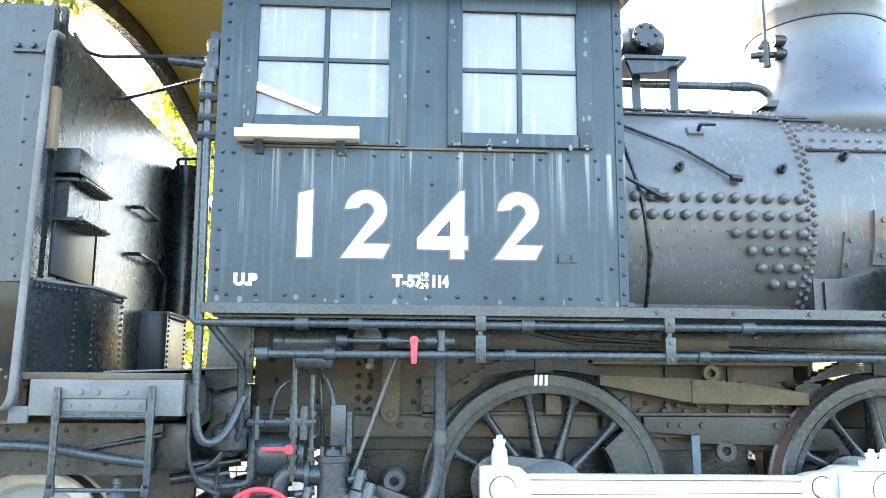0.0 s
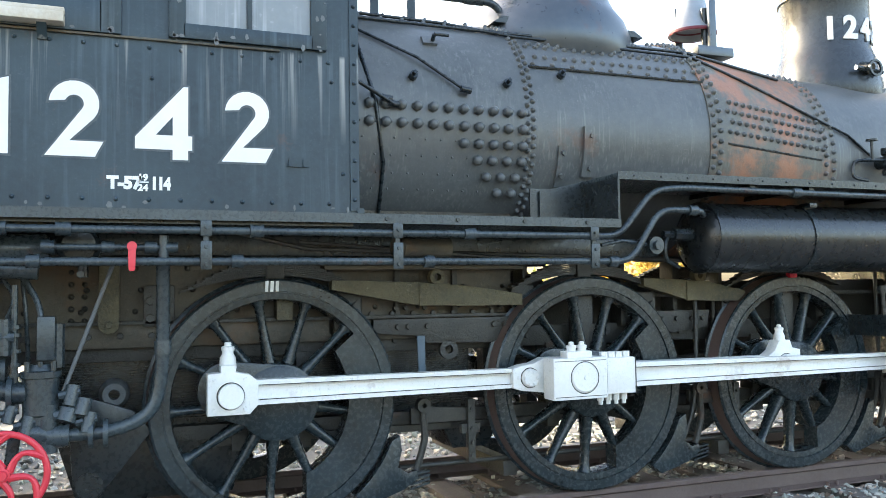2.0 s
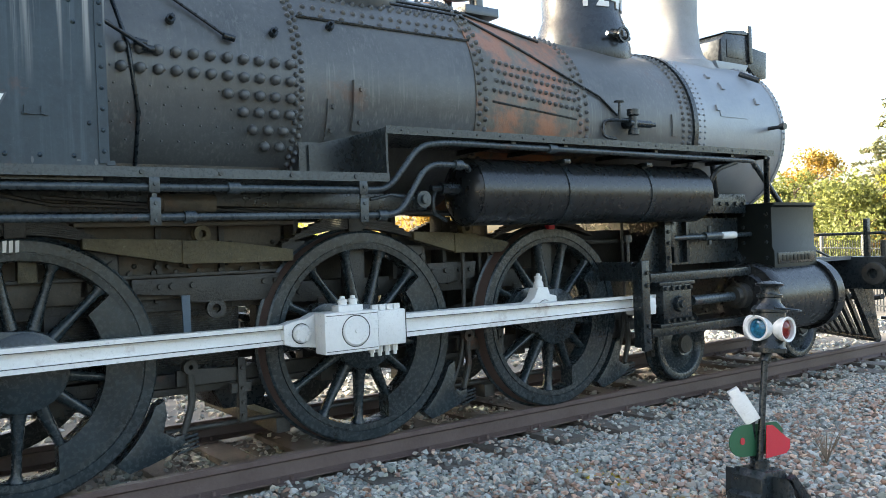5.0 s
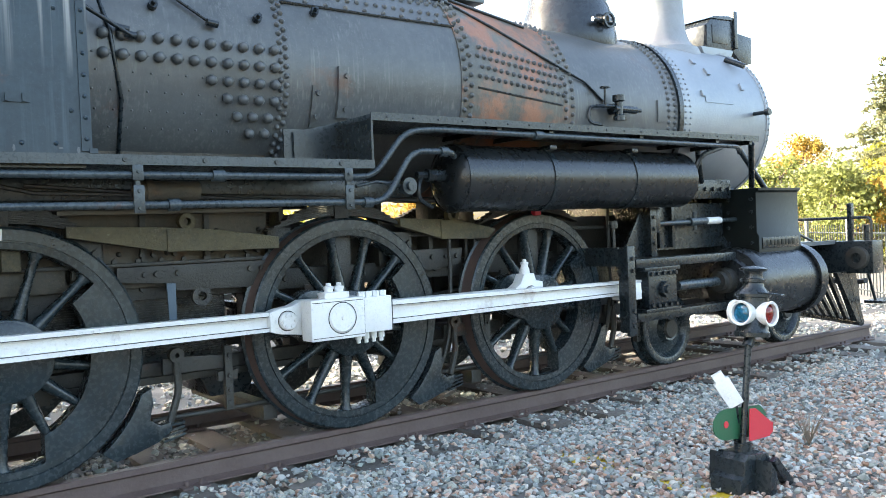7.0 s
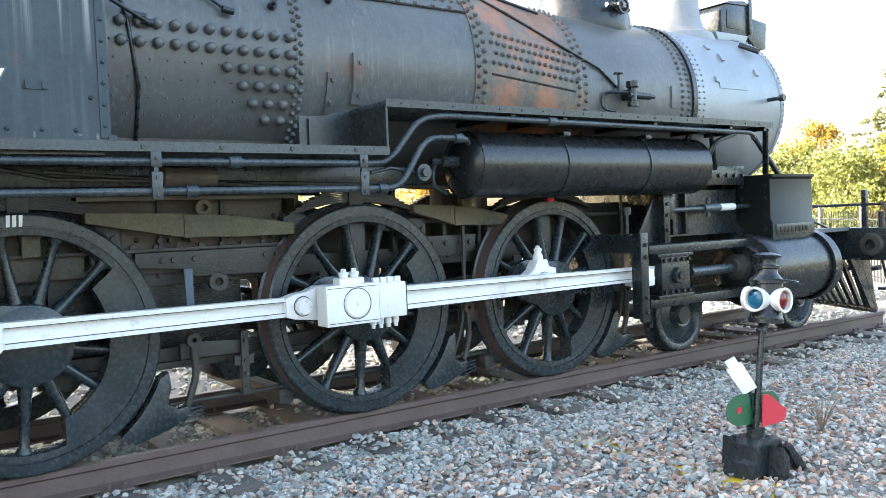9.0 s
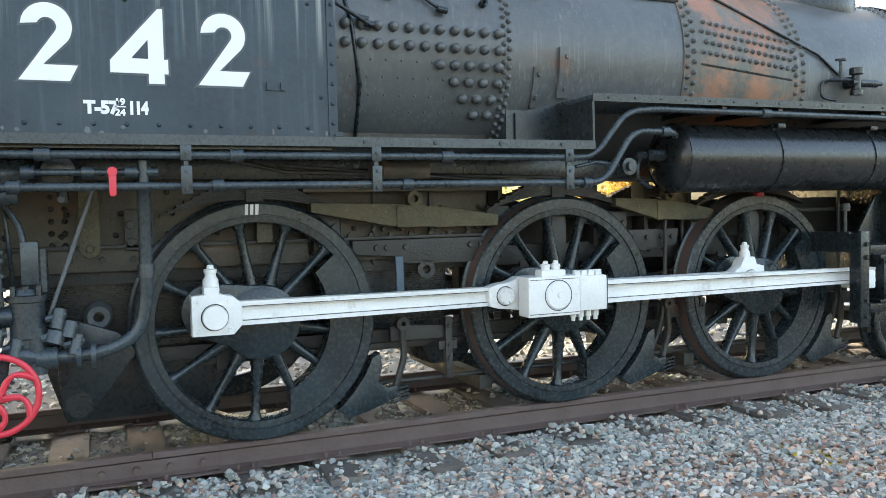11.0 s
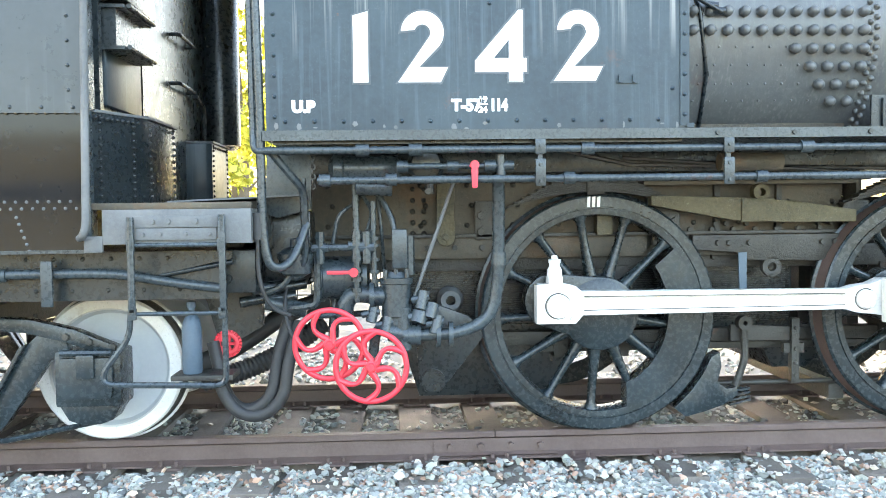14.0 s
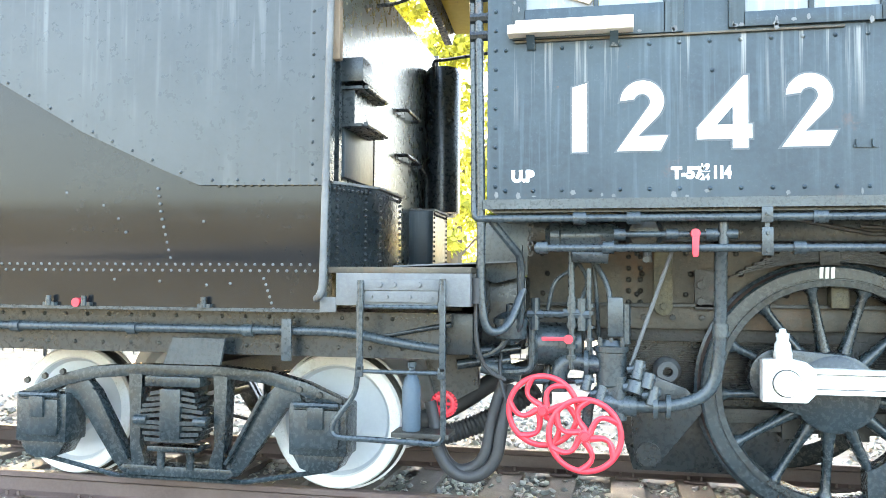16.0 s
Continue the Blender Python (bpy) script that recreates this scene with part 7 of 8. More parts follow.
tube(bm, [(-2.0, -1.40, 1.35), (-2.0, -1.40, 1.0), (-1.95, -1.35, 0.85), (-1.85, -1.3, 0.80)], 0.012, 8, 0.1)
rod(bm, (-2.0, -1.40, 1.22), (-2.0, -1.40, 1.36), 0.032)
part("tender_hose", bm, RUBBER, tender)
bm = bm_new()
rod(bm, (-4.43, -1.45, 1.20), (-4.43, -1.40, 1.20), 0.028)
part("red_plug", bm, RED, tender, "small red plug")
bm = bm_new()
for x in (-4.62, -4.38, -3.6):
    rod(bm, (x, -1.44, 1.18), (x, -1.44, 1.24), 0.016)
    box(bm, x - 0.04, x + 0.04, -1.44, -1.40, 1.178, 1.2)
part("small_cleats", bm, PIPE, tender)

# trucks
def tender_truck(xc):
    half = 0.945
    for s in (-1, 1):
        bm = bm_new()

        def arm(pts, y0, y1, bevel=0.010):
            prism(bm, pts, "y", s * y0, s * y1, bevel)
        # arched upper chord, hanging down to the two boxes
        arm([(xc - 1.13, 0.60), (xc - 0.86, 0.715), (xc - 0.62, 0.775), (xc - 0.3, 0.800), (xc + 0.3, 0.800), (xc + 0.62, 0.775), (xc + 0.86, 0.715), (xc + 1.13, 0.60), (xc + 1.12, 0.53), (xc + 0.80, 0.645), (xc + 0.58, 0.700), (xc + 0.3, 0.725), (xc - 0.3, 0.725), (xc - 0.58, 0.700), (xc - 0.80, 0.645), (xc - 1.12, 0.53)], 1.075, 0.985)
        for d in (-1, 1):
            # slanting tension member with a stiffening rib
            arm([(xc + d * 0.80, 0.68), (xc + d * 0.66, 0.70), (xc + d * 0.58, 0.62), (xc + d * 0.345, 0.22), (xc + d * 0.30, 0.115), (xc + d * 0.40, 0.115), (xc + d * 0.47, 0.19), (xc + d * 0.72, 0.55), (xc + d * 0.82, 0.60)], 1.06, 0.985)
            arm([(xc + d * 0.595, 0.64), (xc + d * 0.56, 0.62), (xc + d * 0.325, 0.20), (xc + d * 0.345, 0.19)], 1.10, 1.05, 0.004)
            # column beside the springs, curved into the lower chord
            arm([(xc + d * 0.34, 0.74), (xc + d * 0.245, 0.74), (xc + d * 0.255, 0.30), (xc + d * 0.22, 0.20), (xc + d * 0.22, 0.13), (xc + d * 0.31, 0.13), (xc + d * 0.325, 0.30)], 1.085, 0.965)
        arm([(xc - 0.40, 0.135), (xc - 0.34, 0.10), (xc + 0.34, 0.10), (xc + 0.40, 0.135), (xc + 0.37, 0.165), (xc - 0.37, 0.165)], 1.09, 0.96)
        fr = part("side_frame", bm, WHEEL, tender, "black cast truck side frame")
        bm = tube(bm_new(), [(xc - 1.02, s * 1.04, 0.19), (xc - 0.45, s * 1.04, 0.082), (xc + 0.45, s * 1.04, 0.082), (xc + 1.02, s * 1.04, 0.19)], 0.016, 6)
        part("tie_bar", bm, WHEEL, fr)
        # two sets of spring leaves, longest where they meet
        for k in range(9):
            w = (0.15, 0.165, 0.185, 0.21, 0.235, 0.235, 0.21, 0.19, 0.17)[k]
            z = 0.625 - k * 0.036
            part("spring_leaf", prism(bm_new(), [(xc - w, z - 0.010 * (k < 5)), (xc, z + 0.012 * (k < 5) - 0.008 * (k > 4)), (xc + w, z - 0.010 * (k < 5)), (xc + w, z + 0.022 - 0.010 * (k < 5)), (xc, z + 0.034 - 0.016 * (k > 4)), (xc - w, z + 0.022 - 0.010 * (k < 5))], "y", s * (1.15 + 0.012 * (k % 3)), s * 0.97), WHEEL, fr)
        bm = bm_new()
        box(bm, xc - 0.19, xc + 0.19, s * 1.15, s * 0.95, 0.67, 0.735, 0.012)
        box(bm, xc - 0.07, xc + 0.07, s * 1.175, s * 1.12, 0.34, 0.66, 0.010)
        rod(bm, (xc - 0.245, s * 1.155, 0.462), (xc - 0.16, s * 1.155, 0.462), 0.032, 12)
        rod(bm, (xc + 0.16, s * 1.155, 0.462), (xc + 0.245, s * 1.155, 0.462), 0.032, 12)
        part("spring_band", bm, WHEEL, fr, "cast band round the springs")
        bm = bm_new()
        box(bm, xc - 0.17, xc + 0.17, s * 1.14, s * 0.95, 0.265, 0.30, 0.008)
        for dx in (-0.10, 0.10):
            rod(bm, (xc + dx, s * 1.09, 0.15), (xc + dx, s * 1.09, 0.30), 0.026, 10)
        part("spring_seat", bm, WHEEL, fr)
        for d in (-1, 1):
            x = xc + d * half
            bm = box(bm_new(), x - 0.185, x + 0.185, s * 1.12, s * 0.90, 0.28, 0.60, 0.022)
            prism(bm, [(x - 0.17, 0.285), (x + 0.17, 0.285), (x + 0.12, 0.20), (x + 0.05, 0.175), (x - 0.05, 0.175), (x - 0.12, 0.20)], "y", s * 1.10, s * 0.92, 0.014)
            jb = part("journal_box", bm, WHEEL, fr, "blue-black journal box with a hinged lid")
            bm = prism(bm_new(), [(x - 0.135, 0.33), (x + 0.135, 0.33), (x + 0.15, 0.40), (x + 0.145, 0.565), (x - 0.145, 0.565), (x - 0.15, 0.40)], "y", s * 1.155, s * 1.115, 0.014)
            box(bm, x - 0.045, x + 0.055, s * 1.178, s * 1.15, 0.45, 0.585, 0.010)
            rod(bm, (x - 0.14, s * 1.135, 0.59), (x + 0.14, s * 1.135, 0.59), 0.020, 8)
            part("box_lid", bm, WHEEL, jb)
            for k in range(3):
                part("box_bolt", hexbolt(bm_new(), (x - 0.13 + 0.13 * k, s * 1.075, 0.675 - 0.03 * k * d), (0, s, 0), 0.022, 0.02), IRON, fr)
    for d in (-1, 1):
        x = xc + d * half
        for s in (-1, 1):
            w = part("tender_wheel", lathe(bm_new(), [(0, 0.03), (0.11, 0.03), (0.13, 0.02), (0.16, 0.05), (0.24, 0.06), (0.32, 0.045), (0.335, 0.02), (0.35, 0.0), (0.405, 0.0), (0.42, 0.01), (0.424, 0.10), (0.45, 0.115), (0.448, 0.14), (0.36, 0.14), (0.3, 0.1), (0, 0.1)], (0, 0, 0), "y", 64), WHEELSILVER, tender, "silver-painted wheel", angle=30)
            w.location = (x, s * 0.77, 0.440)
            w.scale = (1.03, 1, 1.03)
            if s > 0:
                w.rotation_euler = (0, 0, math.pi)
            part("rim_paint", lathe(bm_new(), [(0.340, 0.008), (0.350, -0.006), (0.412, -0.006), (0.424, 0.010)], (0, 0, 0), "y", 64), WHITE, w, "white painted rim")
            part("tread", lathe(bm_new(), [(0.422, 0.03), (0.427, 0.10), (0.438, 0.108)], (0, 0, 0), "y", 64), IRON, w)
            part("flange_paint", lathe(bm_new(), [(0.437, 0.108), (0.4525, 0.114), (0.4525, 0.13)], (0, 0, 0), "y", 64), WHITE, w)
        part("axle", rod(bm_new(), (x, -1.0, 0.43), (x, 1.0, 0.43), 0.065), IRON, tender)
    part("bolster", box(bm_new(), xc - 0.16, xc + 0.16, -0.98, 0.98, 0.62, 0.80, 0.02), IRON, tender)
    part("brake_beam", rod(bm_new(), (xc - 0.4, -0.8, 0.4), (xc - 0.4, 0.8, 0.4), 0.03), IRON, tender)
    part("brake_lever", rod(bm_new(), (xc + 0.42, -0.55, 0.75), (xc + 0.52, -0.60, 0.30), 0.016, 8), IRON, tender)


tender_truck(-3.955)
tender_truck(-8.6)

# ---- switch stand ----
stand = thing("switch_stand", "black switch stand with lamp, red and green targets", "switch stand", at=(3.39, -3.0, GZ))
stand.rotation_euler = (0, radians(5.0), 0)   # the whole stand leans a little
SX, SY = 3.50, -3.0


def spart(name, bm, mat, label="", parent=None):
    bmesh.ops.translate(bm, verts=bm.verts, vec=(-SX, -SY, -GZ))
    return part(name, bm, mat, parent or stand, label)


bm = bm_new()
prism(bm, [(SX - 0.16, GZ), (SX + 0.16, GZ), (SX + 0.16, -0.13), (SX + 0.125, -0.11), (SX + 0.125, -0.03), (SX + 0.09, 0.005), (SX - 0.09, 0.005), (SX - 0.125, -0.03), (SX - 0.125, -0.11), (SX - 0.16, -0.13)], "y", SY - 0.10, SY + 0.10, 0.015)
for a in (-1, 1):
    prism(bm, [(SX - 0.03, GZ), (SX + 0.03, GZ), (SX + 0.03, -0.08), (SX - 0.03, -0.02)], "y", SY + a * 0.10, SY + a * 0.20, 0.008)
rod(bm, (SX, SY, -0.02), (SX, SY, 0.05), 0.05, 16)
spart("stand_base", bm, BLACK, "black cast base")
spart("mast", rod(bm_new(), (SX, SY, 0.0), (SX + 0.04, SY, 0.64), 0.019, 14), BLACK, "black mast")
bm = prism(bm_new(), [(SX + 0.12, -0.02), (SX + 0.28, -0.16), (SX + 0.28, -0.20), (SX + 0.20, -0.18), (SX + 0.08, -0.04)], "y", SY - 0.15, SY - 0.11, 0.005)
spart("throw_link", bm, BLACK)
MX = SX + 0.012
bm = prism(bm_new(), [(MX + 0.25, 0.11), (MX + 0.25, 0.20), (MX + 0.19, 0.247)] + [(MX - 0.125 + 0.13 * math.cos(radians(a)), 0.158 + 0.089 * math.sin(radians(a))) for a in range(90, 271, 15)] + [(MX + 0.19, 0.069)], "y", SY + 0.024, SY + 0.030)
spart("green_target", bm, GREEN, "green enamelled target plate")
bm = lathe(bm_new(), [(0, -0.004), (0.02, -0.004), (0.02, 0.0)], (MX - 0.14, SY + 0.024, 0.158), "y", 16)
spart("target_dot", bm, RED, "red dot on the target")
bm = prism(bm_new(), [(MX + 0.005, 0.062), (MX + 0.20, 0.075), (MX + 0.235, 0.10), (MX + 0.235, 0.150), (MX + 0.205, 0.162), (MX + 0.06, 0.245), (MX + 0.005, 0.245)], "y", SY - 0.034, SY - 0.028)
spart("red_target", bm, RED, "red enamelled pointed target plate")
# white lever lying against the mast
bm = bm_new()
prism(bm, [(-0.055, 0), (0.055, 0), (0.06, 0.20), (0.04, 0.205), (0.04, 0.26), (-0.04, 0.26), (-0.04, 0.205), (-0.06, 0.20)], "y", -0.045, 0.045, 0.008)
bmesh.ops.transform(bm, matrix=Matrix.Translation((SX - 0.02, SY + 0.03, 0.262)) @ Matrix.Rotation(radians(-50), 4, "Z") @ Matrix.Rotation(radians(-34), 4, "Y") @ Matrix.Scale(0.80, 4), verts=bm.verts)
lever = spart("lever", bm, WHITE, "white-painted lever end with raised casting marks")
bm = bm_new()
for k in range(4):
    box(bm, -0.022, 0.022, -0.049, -0.044, 0.06 + k * 0.026, 0.074 + k * 0.026)
bmesh.ops.transform(bm, matrix=Matrix.Translation((SX - 0.02, SY + 0.03, 0.262)) @ Matrix.Rotation(radians(-50), 4, "Z") @ Matrix.Rotation(radians(-34), 4, "Y") @ Matrix.Scale(0.80, 4), verts=bm.verts)
tagged(spart("cast_marks", bm, WHITE), kind="stuff")
spart("lever_arm", rod(bm_new(), (SX - 0.03, SY + 0.04, 0.27), (SX + 0.02, SY + 0.05, 0.05), 0.022), BLACK)
# lamp
LX = SX + 0.075
bm = lathe(bm_new(), [(0, 0.655), (0.098, 0.655), (0.098, 0.68), (0.09, 0.69), (0.088, 0.88), (0.10, 0.885), (0.10, 0.90), (0.075, 0.925), (0.062, 0.94), (0.06, 0.965), (0.072, 0.97), (0.072, 0.985), (0.055, 0.99), (0.05, 1.015), (0.055, 1.03), (0.075, 1.035), (0.08, 1.045), (0.06, 1.055), (0, 1.065)], (LX, SY, 0), "z", 32)
lampb = spart("lamp_body", bm, BLACK, "black switch lamp body with a vented top")
for ax, sgn, mat, nm in (("x", -1, LENS_BLUE, "blue_lens"), ("y", -1, LENS_RED, "red_lens"), ("x", 1, LENS_BLUE, "blue_lens"), ("y", 1, LENS_RED, "red_lens")):
    bm = lathe(bm_new(), [(0.056, 0.06 * sgn), (0.058, 0.12 * sgn), (0.070, 0.125 * sgn), (0.073, 0.118 * sgn), (0.068, 0.105 * sgn), (0.066, 0.06 * sgn)], (LX, SY, 0.79), ax, 30, True)
    spart("lens_ring", bm, WHITE, "white lens ring")
    bm = lathe(bm_new(), [(0, 0.122 * sgn), (0.03, 0.116 * sgn), (0.058, 0.098 * sgn), (0.058, 0.085 * sgn), (0, 0.085 * sgn)], (LX, SY, 0.79), ax, 24)
    spart(nm, bm, mat, "coloured glass lens")
bm = tube(bm_new(), [(LX - 0.06, SY - 0.07, 0.91), (LX + 0.05, SY - 0.14, 0.90), (LX + 0.16, SY - 0.10, 0.895)], 0.006, 6)
spart("lamp_bail", bm, BLACK)
spart("lamp_socket", rod(bm_new(), (SX + 0.03, SY, 0.6), (SX + 0.06, SY, 0.66), 0.03), BLACK)
spart("socket_key", rod(bm_new(), (SX + 0.03, SY, 0.61), (SX + 0.10, SY - 0.03, 0.615), 0.01, 6), BLACK)
for dx, m in ((-0.30, YELLOW), (0.25, TIE)):
    bm = box(bm_new(), SX + dx - 0.11, SX + dx + 0.11, -3.30, -1.55, -0.36, -0.205, 0.012)
    tagged(part("head_block_tie", bm, m, None, "weathered timber under the switch stand"), category="timber")
# white marker board at the edge of view
bm = box(bm_new(), -0.14, 0.14, -0.03, 0.03, 0, 0.34, 0.006)
wb = tagged(part("marker_board", bm, WHITE, None, "white-painted wooden marker board on the gravel", loc=(4.02, -3.62, GZ)), category="marker")
wb.rotation_euler = (0, 0, radians(50))

# ---- ties ----
r2 = random.Random(5)
TIES = [-12.0 + 0.56 * i for i in range(17)] + [-2.62, -2.03, -1.62, -1.12, -0.62, -0.12, 0.42, 0.98, 1.50, 2.05, 2.58, 3.12, 3.65, 4.2, 4.75, 5.3, 5.85, 6.4, 6.95, 7.5, 8.05, 8.6, 9.15]
for x in TIES:
    w = 0.11 + r2.uniform(-0.01, 0.012)
    bm = box(bm_new(), -w, w, -1.28, 1.28, -0.36, -0.168, 0.010)
    for v in bm.verts:
        v.co += noise.noise_vector(v.co * 3 + Vector((x, 0, 0))) * 0.008
    ob = part("tie", bm, TIE, track, loc=(x + r2.uniform(-0.02, 0.02), r2.uniform(-0.09, 0.09), r2.uniform(-0.006, 0.003)))
    ob.rotation_euler = (0, 0, radians(r2.uniform(-1.2, 1.2)))
    for s in (-1, 1):
        bm = box(bm_new(), -0.085, 0.085, s * 0.755 - 0.14, s * 0.755 + 0.14, -0.169, -0.154, 0.003)
        for u in (-0.045, 0.045):
            rod(bm, (u, s * 0.755 - 0.082, -0.16), (u, s * 0.755 - 0.082, -0.125), 0.012, 6)
            rod(bm, (-u, s * 0.755 + 0.082, -0.16), (-u, s * 0.755 + 0.082, -0.125), 0.012, 6)
        part("tie_plate", bm, RAIL, track, loc=(x, 0, 0.002))

# ---- ballast stones ----
rng = np.random.default_rng(11)


def rock_templates(k):
    """Angular broken stones: hulls of a few random points, as vertices and triangles."""
    out = []
    for i in range(k):
        bm = bm_new()
        for p in rng.normal(size=(11, 3)):
            p = p / np.linalg.norm(p) * rng.uniform(0.82, 1.12)
            bm.verts.new(p * rng.uniform(0.94, 1.06, 3))
        bmesh.ops.convex_hull(bm, input=bm.verts)
        bmesh.ops.delete(bm, geom=[v for v in bm.verts if not v.link_faces], context="VERTS")
        bmesh.ops.triangulate(bm, faces=bm.faces)
        bm.verts.index_update()
        v = np.array([q_.co[:] for q_ in bm.verts]) * rng.uniform((0.80, 0.62, 0.46), (1.30, 1.05, 0.85))
        out.append((v, np.array([[w.index for w in f.verts] for f in bm.faces])))
        bm.free()
    return out


ROCKS = rock_templates(24)


def stones(name, xs, ys, zs, size, mat, label):
    which = rng.integers(0, len(ROCKS), len(xs))
    a, b = rng.uniform(0, 2 * np.pi, len(xs)), rng.uniform(-0.9, 0.9, len(xs))
    verts, tris, base = [], [], 0
    for k, (rv, rf) in enumerate(ROCKS):
        w = np.nonzero(which == k)[0]
        n, m = len(w), len(rv)
        T = rv[None] * size[w][:, None, None]
        ca, sa, cb, sb = np.cos(a[w])[:, None], np.sin(a[w])[:, None], np.cos(b[w])[:, None], np.sin(b[w])[:, None]
        y1, z1 = T[:, :, 1] * cb - T[:, :, 2] * sb, T[:, :, 1] * sb + T[:, :, 2] * cb
        verts.append(np.stack([T[:, :, 0] * ca - y1 * sa + xs[w][:, None], T[:, :, 0] * sa + y1 * ca + ys[w][:, None], z1 + zs[w][:, None]], -1).reshape(-1, 3))
        tris.append((rf[None] + base + m * np.arange(n)[:, None, None]).reshape(-1, 3))
        base += n * m
    V, F = np.concatenate(verts), np.concatenate(tris)
    me = bpy.data.meshes.new(name)
    me.vertices.add(len(V))
    me.vertices.foreach_set("co", V.reshape(-1))
    me.loops.add(len(F) * 3)
    me.loops.foreach_set("vertex_index", F.reshape(-1).astype(np.int32))
    me.polygons.add(len(F))
    me.polygons.foreach_set("loop_start", np.arange(0, len(F) * 3, 3, dtype=np.int32))
    me.polygons.foreach_set("use_smooth", np.zeros(len(F), bool))
    me.update(calc_edges=True)
    me.materials.append(mat)
    return tagged(new(name, me), label, "ballast", kind="stuff")


def scatter(n, x0, x1, y0, y1, z, dz, s0, s1):
    xs, ys = rng.uniform(x0, x1, n), rng.uniform(y0, y1, n)
    # leave rails clear
    ok = (np.abs(np.abs(ys) - 0.755) > 0.085)
    xs, ys = xs[ok], ys[ok]
    tie = np.zeros(len(xs), bool)
    for t in TIES:
        tie |= (np.abs(xs - t) < 0.125) & (np.abs(ys) < 1.25)
    keep = ~tie | (rng.uniform(0, 1, len(xs)) < np.where(ys < -0.85, 0.16, 0.07))
    xs, ys, tie = xs[keep], ys[keep], tie[keep]
    zs = z + rng.uniform(-dz, dz, len(xs)) + 0.015 * np.sin(xs * 2.1) * np.cos(ys * 2.7) + tie * 0.04
    return xs, ys, zs, rng.uniform(s0, s1, len(xs)) ** 1.0


stones("ballast", *scatter(46000, -6.0, 8.0, -4.4, -0.85, -0.203, 0.014, 0.014, 0.034), STONE, "grey crushed granite ballast lying between and beside the ties")
stones("ballast", *scatter(27000, -6.0, 8.0, -4.4, -0.85, -0.201, 0.014, 0.014, 0.032), STONE_PINK, "brownish crushed granite ballast mixed among the grey")
stones("ballast", *scatter(15000, -6.0, 8.0, -1.75, -0.85, -0.198, 0.014, 0.014, 0.032), STONE, "grey crushed granite ballast heaped against the rail")
stones("ballast", *scatter(7000, 8.0, 17.0, -5.0, 1.5, -0.21, 0.02, 0.025, 0.045), STONE, "grey crushed stone by the end of the track")
stones("ballast", *scatter(14000, -7.0, 9.5, -0.70, 0.70, -0.215, 0.022, 0.018, 0.038), STONE, "dusty crushed stone between the rails")
stones("ballast", *scatter(7000, -9.0, 11.0, 0.82, 4.5, -0.20, 0.03, 0.025, 0.05), STONE, "sunlit crushed stone beyond the rails")

# ---- plants, fence and trees ----


def cards(name, centres, normals_bias, size, mat, rr, parent=None, aspect=1.7, label=""):
    """Many small leaf blades as one mesh."""
    n = len(centres)
    u = rr.normal(size=(n, 3))
    u /= np.linalg.norm(u, axis=1)[:, None]
    v = rr.normal(size=(n, 3))
    v -= (v * u).sum(1)[:, None] * u
    v /= np.linalg.norm(v, axis=1)[:, None]
    s = rr.uniform(0.6, 1.25, n)[:, None] * size
    tip, side = u * s * aspect * 0.5, v * s * 0.5
    bend = np.cross(u, v) * s * 0.18
    V = np.stack([centres - tip, centres + side + bend, centres + tip, centres - side + bend], 1).reshape(-1, 3)
    me = bpy.data.meshes.new(name)
    me.vertices.add(n * 4)
    me.vertices.foreach_set("co", V.reshape(-1))
    F = np.array([[0, 1, 2], [0, 2, 3]])[None] + 4 * np.arange(n)[:, None, None]
    F = F.reshape(-1, 3)
    me.loops.add(len(F) * 3)
    me.loops.foreach_set("vertex_index", F.reshape(-1).astype(np.int32))
    me.polygons.add(len(F))
    me.polygons.foreach_set("loop_start", np.arange(0, len(F) * 3, 3, dtype=np.int32))
    me.update(calc_edges=True)
    me.materials.append(mat)
    ob = new(name, me)
    ob.parent = parent
    return tagged(ob, label)


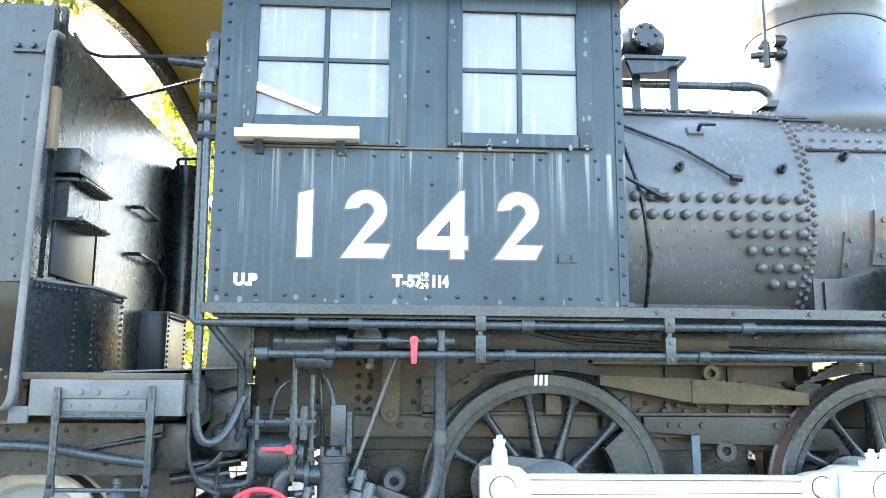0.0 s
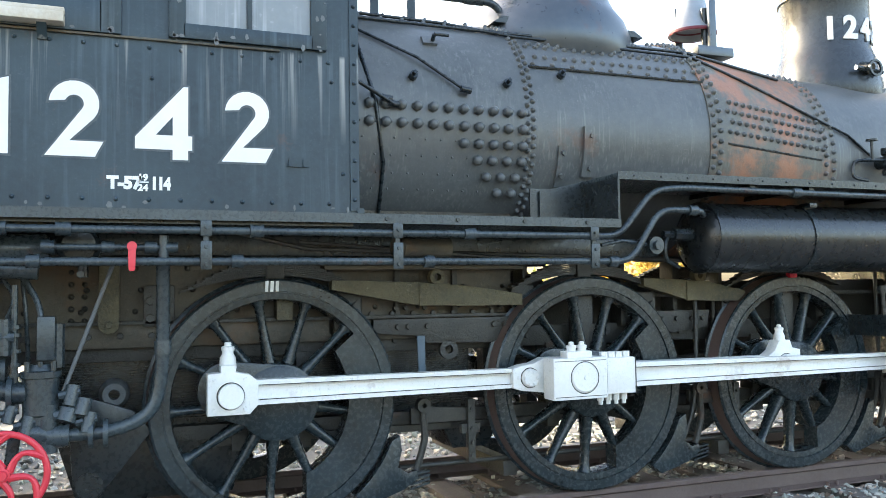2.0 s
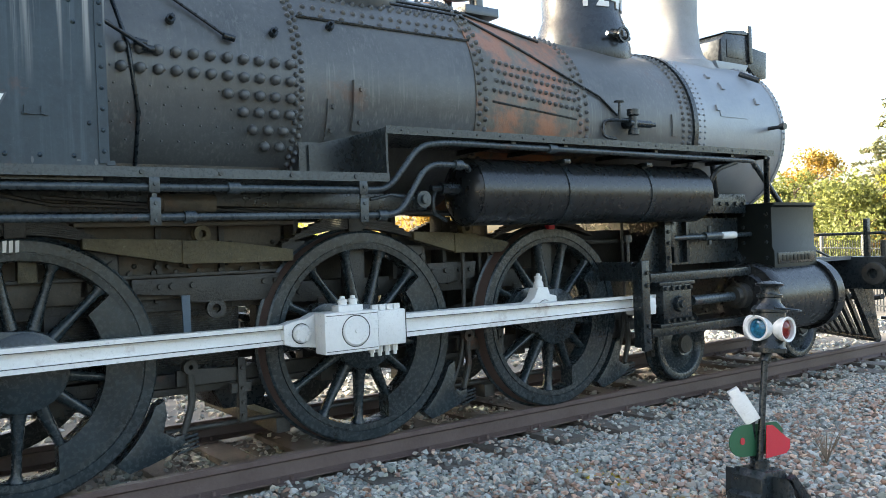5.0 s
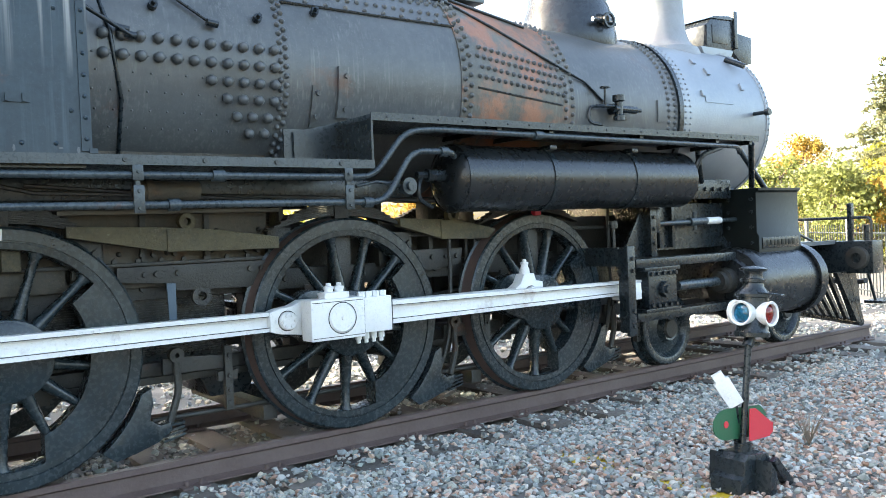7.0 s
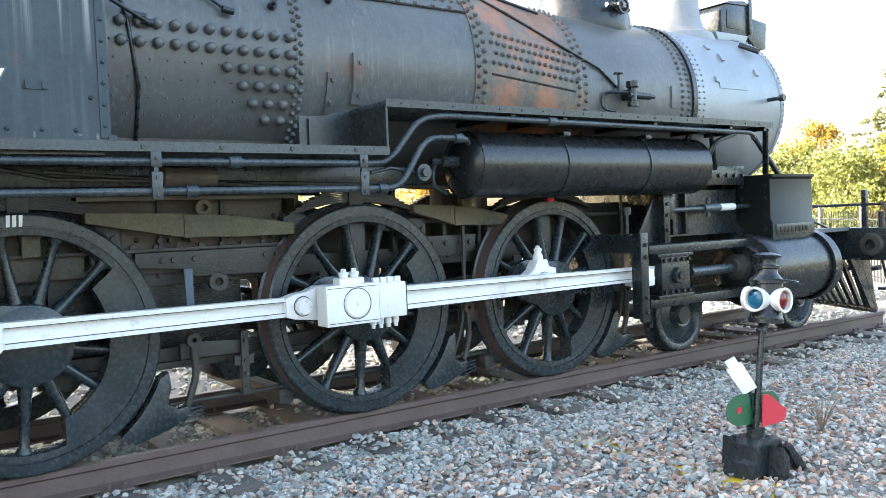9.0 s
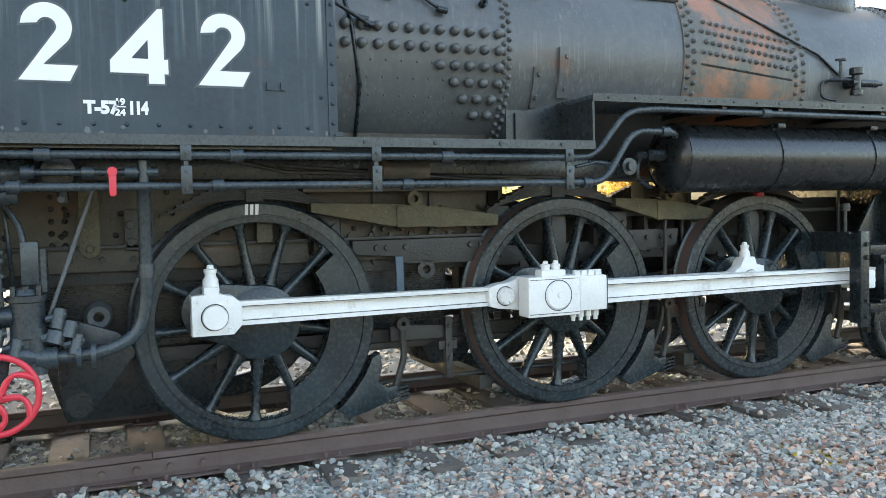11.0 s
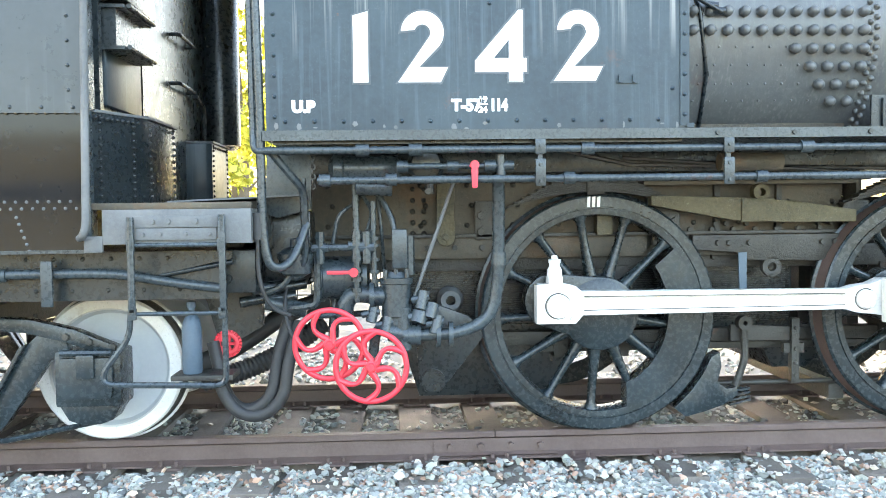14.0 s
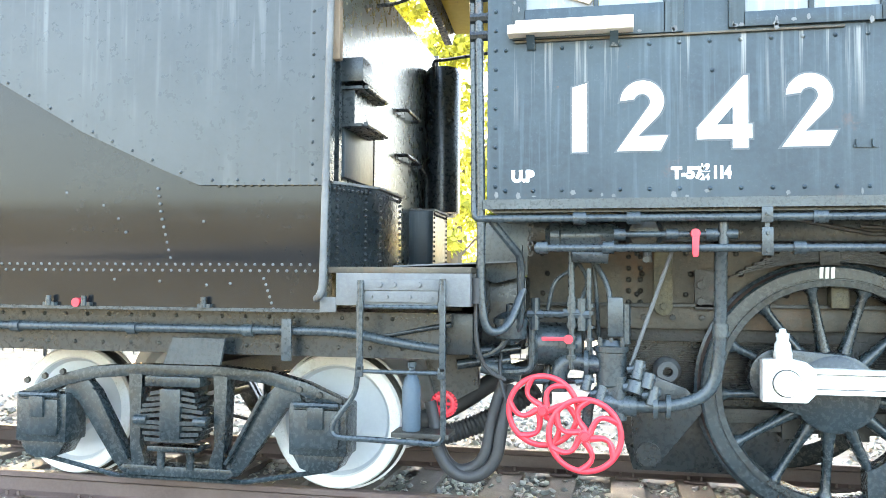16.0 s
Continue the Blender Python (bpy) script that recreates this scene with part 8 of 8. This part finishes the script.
def broadleaf(x, y, height, spread, mat, seed, low=0.8, count=9000, leaf=0.13, label="leafy tree turning yellow-green behind the track", name="tree"):
    rr = np.random.default_rng(seed)
    t = thing(name, label, "tree", "trees beyond the track", at=(x, y, GZ))
    bm = tube(bm_new(), [(0, 0, -0.1), (0.05, 0.02, height * 0.3), (-0.05, 0.05, height * 0.6), (0.02, 0, height * 0.92)], lambda k: height * 0.022 * (1 - 0.85 * k) + 0.012, 8, 0.3)
    part("trunk", bm, BARK, t)
    clumps = []
    for k in range(46):
        h = rr.uniform(low, height)
        f = (h - low) / (height - low)
        rad = spread * (0.55 + 0.45 * math.sin(math.pi * min(1, f * 0.85 + 0.12))) * math.sqrt(rr.uniform(0.05, 1)) * (1.0 - 0.55 * max(0, f - 0.6) / 0.4)
        a = rr.uniform(0, 2 * math.pi)
        clumps.append((rad * math.cos(a), rad * math.sin(a), h, rr.uniform(0.35, 0.85) * spread / 2.2))
    bm = bm_new()
    for cx, cy, cz, cr in clumps[::2]:
        tube(bm, [(0, 0, max(0.3, cz - 0.45 * math.hypot(cx, cy) - 0.3)), (cx * 0.5, cy * 0.5, cz - 0.25), (cx, cy, cz)], lambda k: 0.035 * (1 - 0.8 * k) + 0.006, 5)
    part("limbs", bm, BARK, t)
    pts = []
    for cx, cy, cz, cr in clumps:
        n = count // len(clumps)
        d = rr.normal(size=(n, 3))
        d /= np.linalg.norm(d, axis=1)[:, None]
        pts.append(np.array([cx, cy, cz]) + d * (cr * rr.uniform(0.25, 1.0, n) ** 0.5)[:, None] * np.array([1, 1, 0.75]))
    cards("crown", np.concatenate(pts), None, leaf, mat, rr, t)
    return t


broadleaf(-5.0, 13.5, 10.0, 2.8, LEAFY, 1, 0.5, 15000)
# the last three stand out of view, added to block sun from the engine
for k, (x, y, h, sp, m) in enumerate(((-2.6, 16.5, 8.5, 2.4, LEAFG), (-11.5, 14.5, 15.0, 3.8, LEAFG), (-15.5, 15.5, 15.5, 4.0, LEAFY), (-19.5, 14.0, 15.0, 4.0, LEAFG), (-23.5, 14.5, 15.0, 4.0, LEAFG))):
    broadleaf(x, y, h, sp, m, 2 + k, 1.0, 13000, 0.19)
for k, (x, y, h) in enumerate(((1.5, 15, 2.6), (5.0, 15.5, 2.2), (9.0, 15.0, 2.4), (13.0, 14.5, 2.6))):
    broadleaf(x, y, h, 1.9, (LEAFY, LEAFO)[k % 2], 20 + k, 0.1, 5000, 0.09, "yellowing shrub behind the fence", "shrub")
for k, (x, y, h, m) in enumerate(((24, 4.5, 3.6, LEAFO), (28, 7.5, 3.9, LEAFY), (26, 10.5, 3.6, LEAFG), (23.0, 7.0, 3.0, LEAFG), (31, 12.5, 4.6, LEAFO), (30, 4.5, 3.6, LEAFY))):
    broadleaf(x, y, h, 1.9, m, 40 + k, 0.2, 8000, 0.085, "autumn-coloured shrub beyond the fence", "shrub")
broadleaf(27, 21.5, 10.0, 2.4, LEAFO, 60, 3.5, 7000, 0.16, "tall autumn tree far behind the smokestack")


def spruce(x, y, height, seed):
    rr = np.random.default_rng(seed)
    t = thing("spruce", "tall olive-green spruce with drooping boughs beyond the fence", "tree", "trees beyond the track", at=(x, y, GZ))
    part("trunk", tube(bm_new(), [(0, 0, -0.1), (0, 0, height)], lambda k: 0.13 * (1 - 0.93 * k), 8), BARK, t)
    pts = []
    bm = bm_new()
    for lv in range(30):
        h = height * (0.07 + 0.92 * lv / 30)
        L = (height - h) * 0.46 + 0.2
        for k in range(7):
            a = rr.uniform(0, 2 * math.pi)
            l = L * rr.uniform(0.7, 1.1)
            p1 = np.array([math.cos(a) * l, math.sin(a) * l, h - l * 0.22 + 0.10 * l * rr.uniform(-1, 1)])
            p0 = np.array([0, 0, h])
            tube(bm, [tuple(p0), tuple((p0 + p1) / 2 + np.array([0, 0, -0.04])), tuple(p1)], 0.012, 4)
            n = int(30 * l) + 8
            s = rr.uniform(0.15, 1, n)[:, None]
            q_ = p0 + (p1 - p0) * s + rr.normal(size=(n, 3)) * np.array([0.07, 0.07, 0.045]) * (0.6 + l * 0.3)
            pts.append(q_)
    part("branch_frame", bm, BARK, t)
    cards("needles", np.concatenate(pts), None, 0.085, NEEDLE, rr, t, 2.6)
    return t


spruce(27.2, 6.8, 7.8, 9)
spruce(33.0, 6.5, 6.5, 10)

# iron fence
fence = thing("iron_fence", "black wrought-iron picket fence beyond the track", "fence")
FA, FB, FC = Vector((11.6, -1.2, GZ)), Vector((20.5, 8.5, GZ)), Vector((-16, 8.5, GZ))
pick = part("picket", rod(bm_new(), (0, 0, 0.08), (0, 0, 1.38), 0.010, 6), BLACK, fence)
post = part("post", box(bm_new(), -0.03, 0.03, -0.03, 0.03, 0, 1.5, 0.004), BLACK, fence)
firstp, firstq = True, True
for A, B, step in ((FA, FB, 0.14), (FB, FC, 0.24)):
    n = int((B - A).length / step)
    for i in range(n):
        big = i % 17 == 0
        src = post if big else pick
        if big:
            ob, firstq = (post, False) if firstq else (new("post", post.data), False)
        else:
            ob, firstp = (pick, False) if firstp else (new("picket", pick.data), False)
        ob.parent = fence
        ob.location = A.lerp(B, i / n)
    for z in (0.18, 1.22):
        part("rail", rod(bm_new(), A + Vector((0, 0, z)), B + Vector((0, 0, z)), 0.014, 6), BLACK, fence)
# dry weed
rr = np.random.default_rng(77)
bm = bm_new()
for k in range(26):
    a, l = rr.uniform(0, 6.28), rr.uniform(0.10, 0.30)
    tube(bm, [(0, 0, 0), (math.cos(a) * l * 0.25, math.sin(a) * l * 0.25, l * 0.6), (math.cos(a) * l * 0.5, math.sin(a) * l * 0.5, l)], lambda t: 0.003 * (1.2 - t), 4)
tagged(part("dry_weed", bm, WOOD, None, "dry brown weed growing in the gravel", loc=(4.45, -2.80, GZ + 0.02)), category="weed", kind="stuff")

# ---- far side, mirrored ----
for ob in [o for o in loco.children if o.name.split(".")[0] in ("running_board", "upper_running_board", "upper_train_pipe", "lower_train_pipe", "side_rod", "main_rod", "leaf_spring", "equalizer", "guide_yoke", "guide_bar", "crosshead", "board_stringer", "mud_ring")]:
    for o in (ob, *ob.children):
        twin = new(o.name.split(".")[0], o.data)
        twin.scale = (1, -1, 1)
        twin.location = (o.location[0], -o.location[1], o.location[2])
        twin.parent = loco
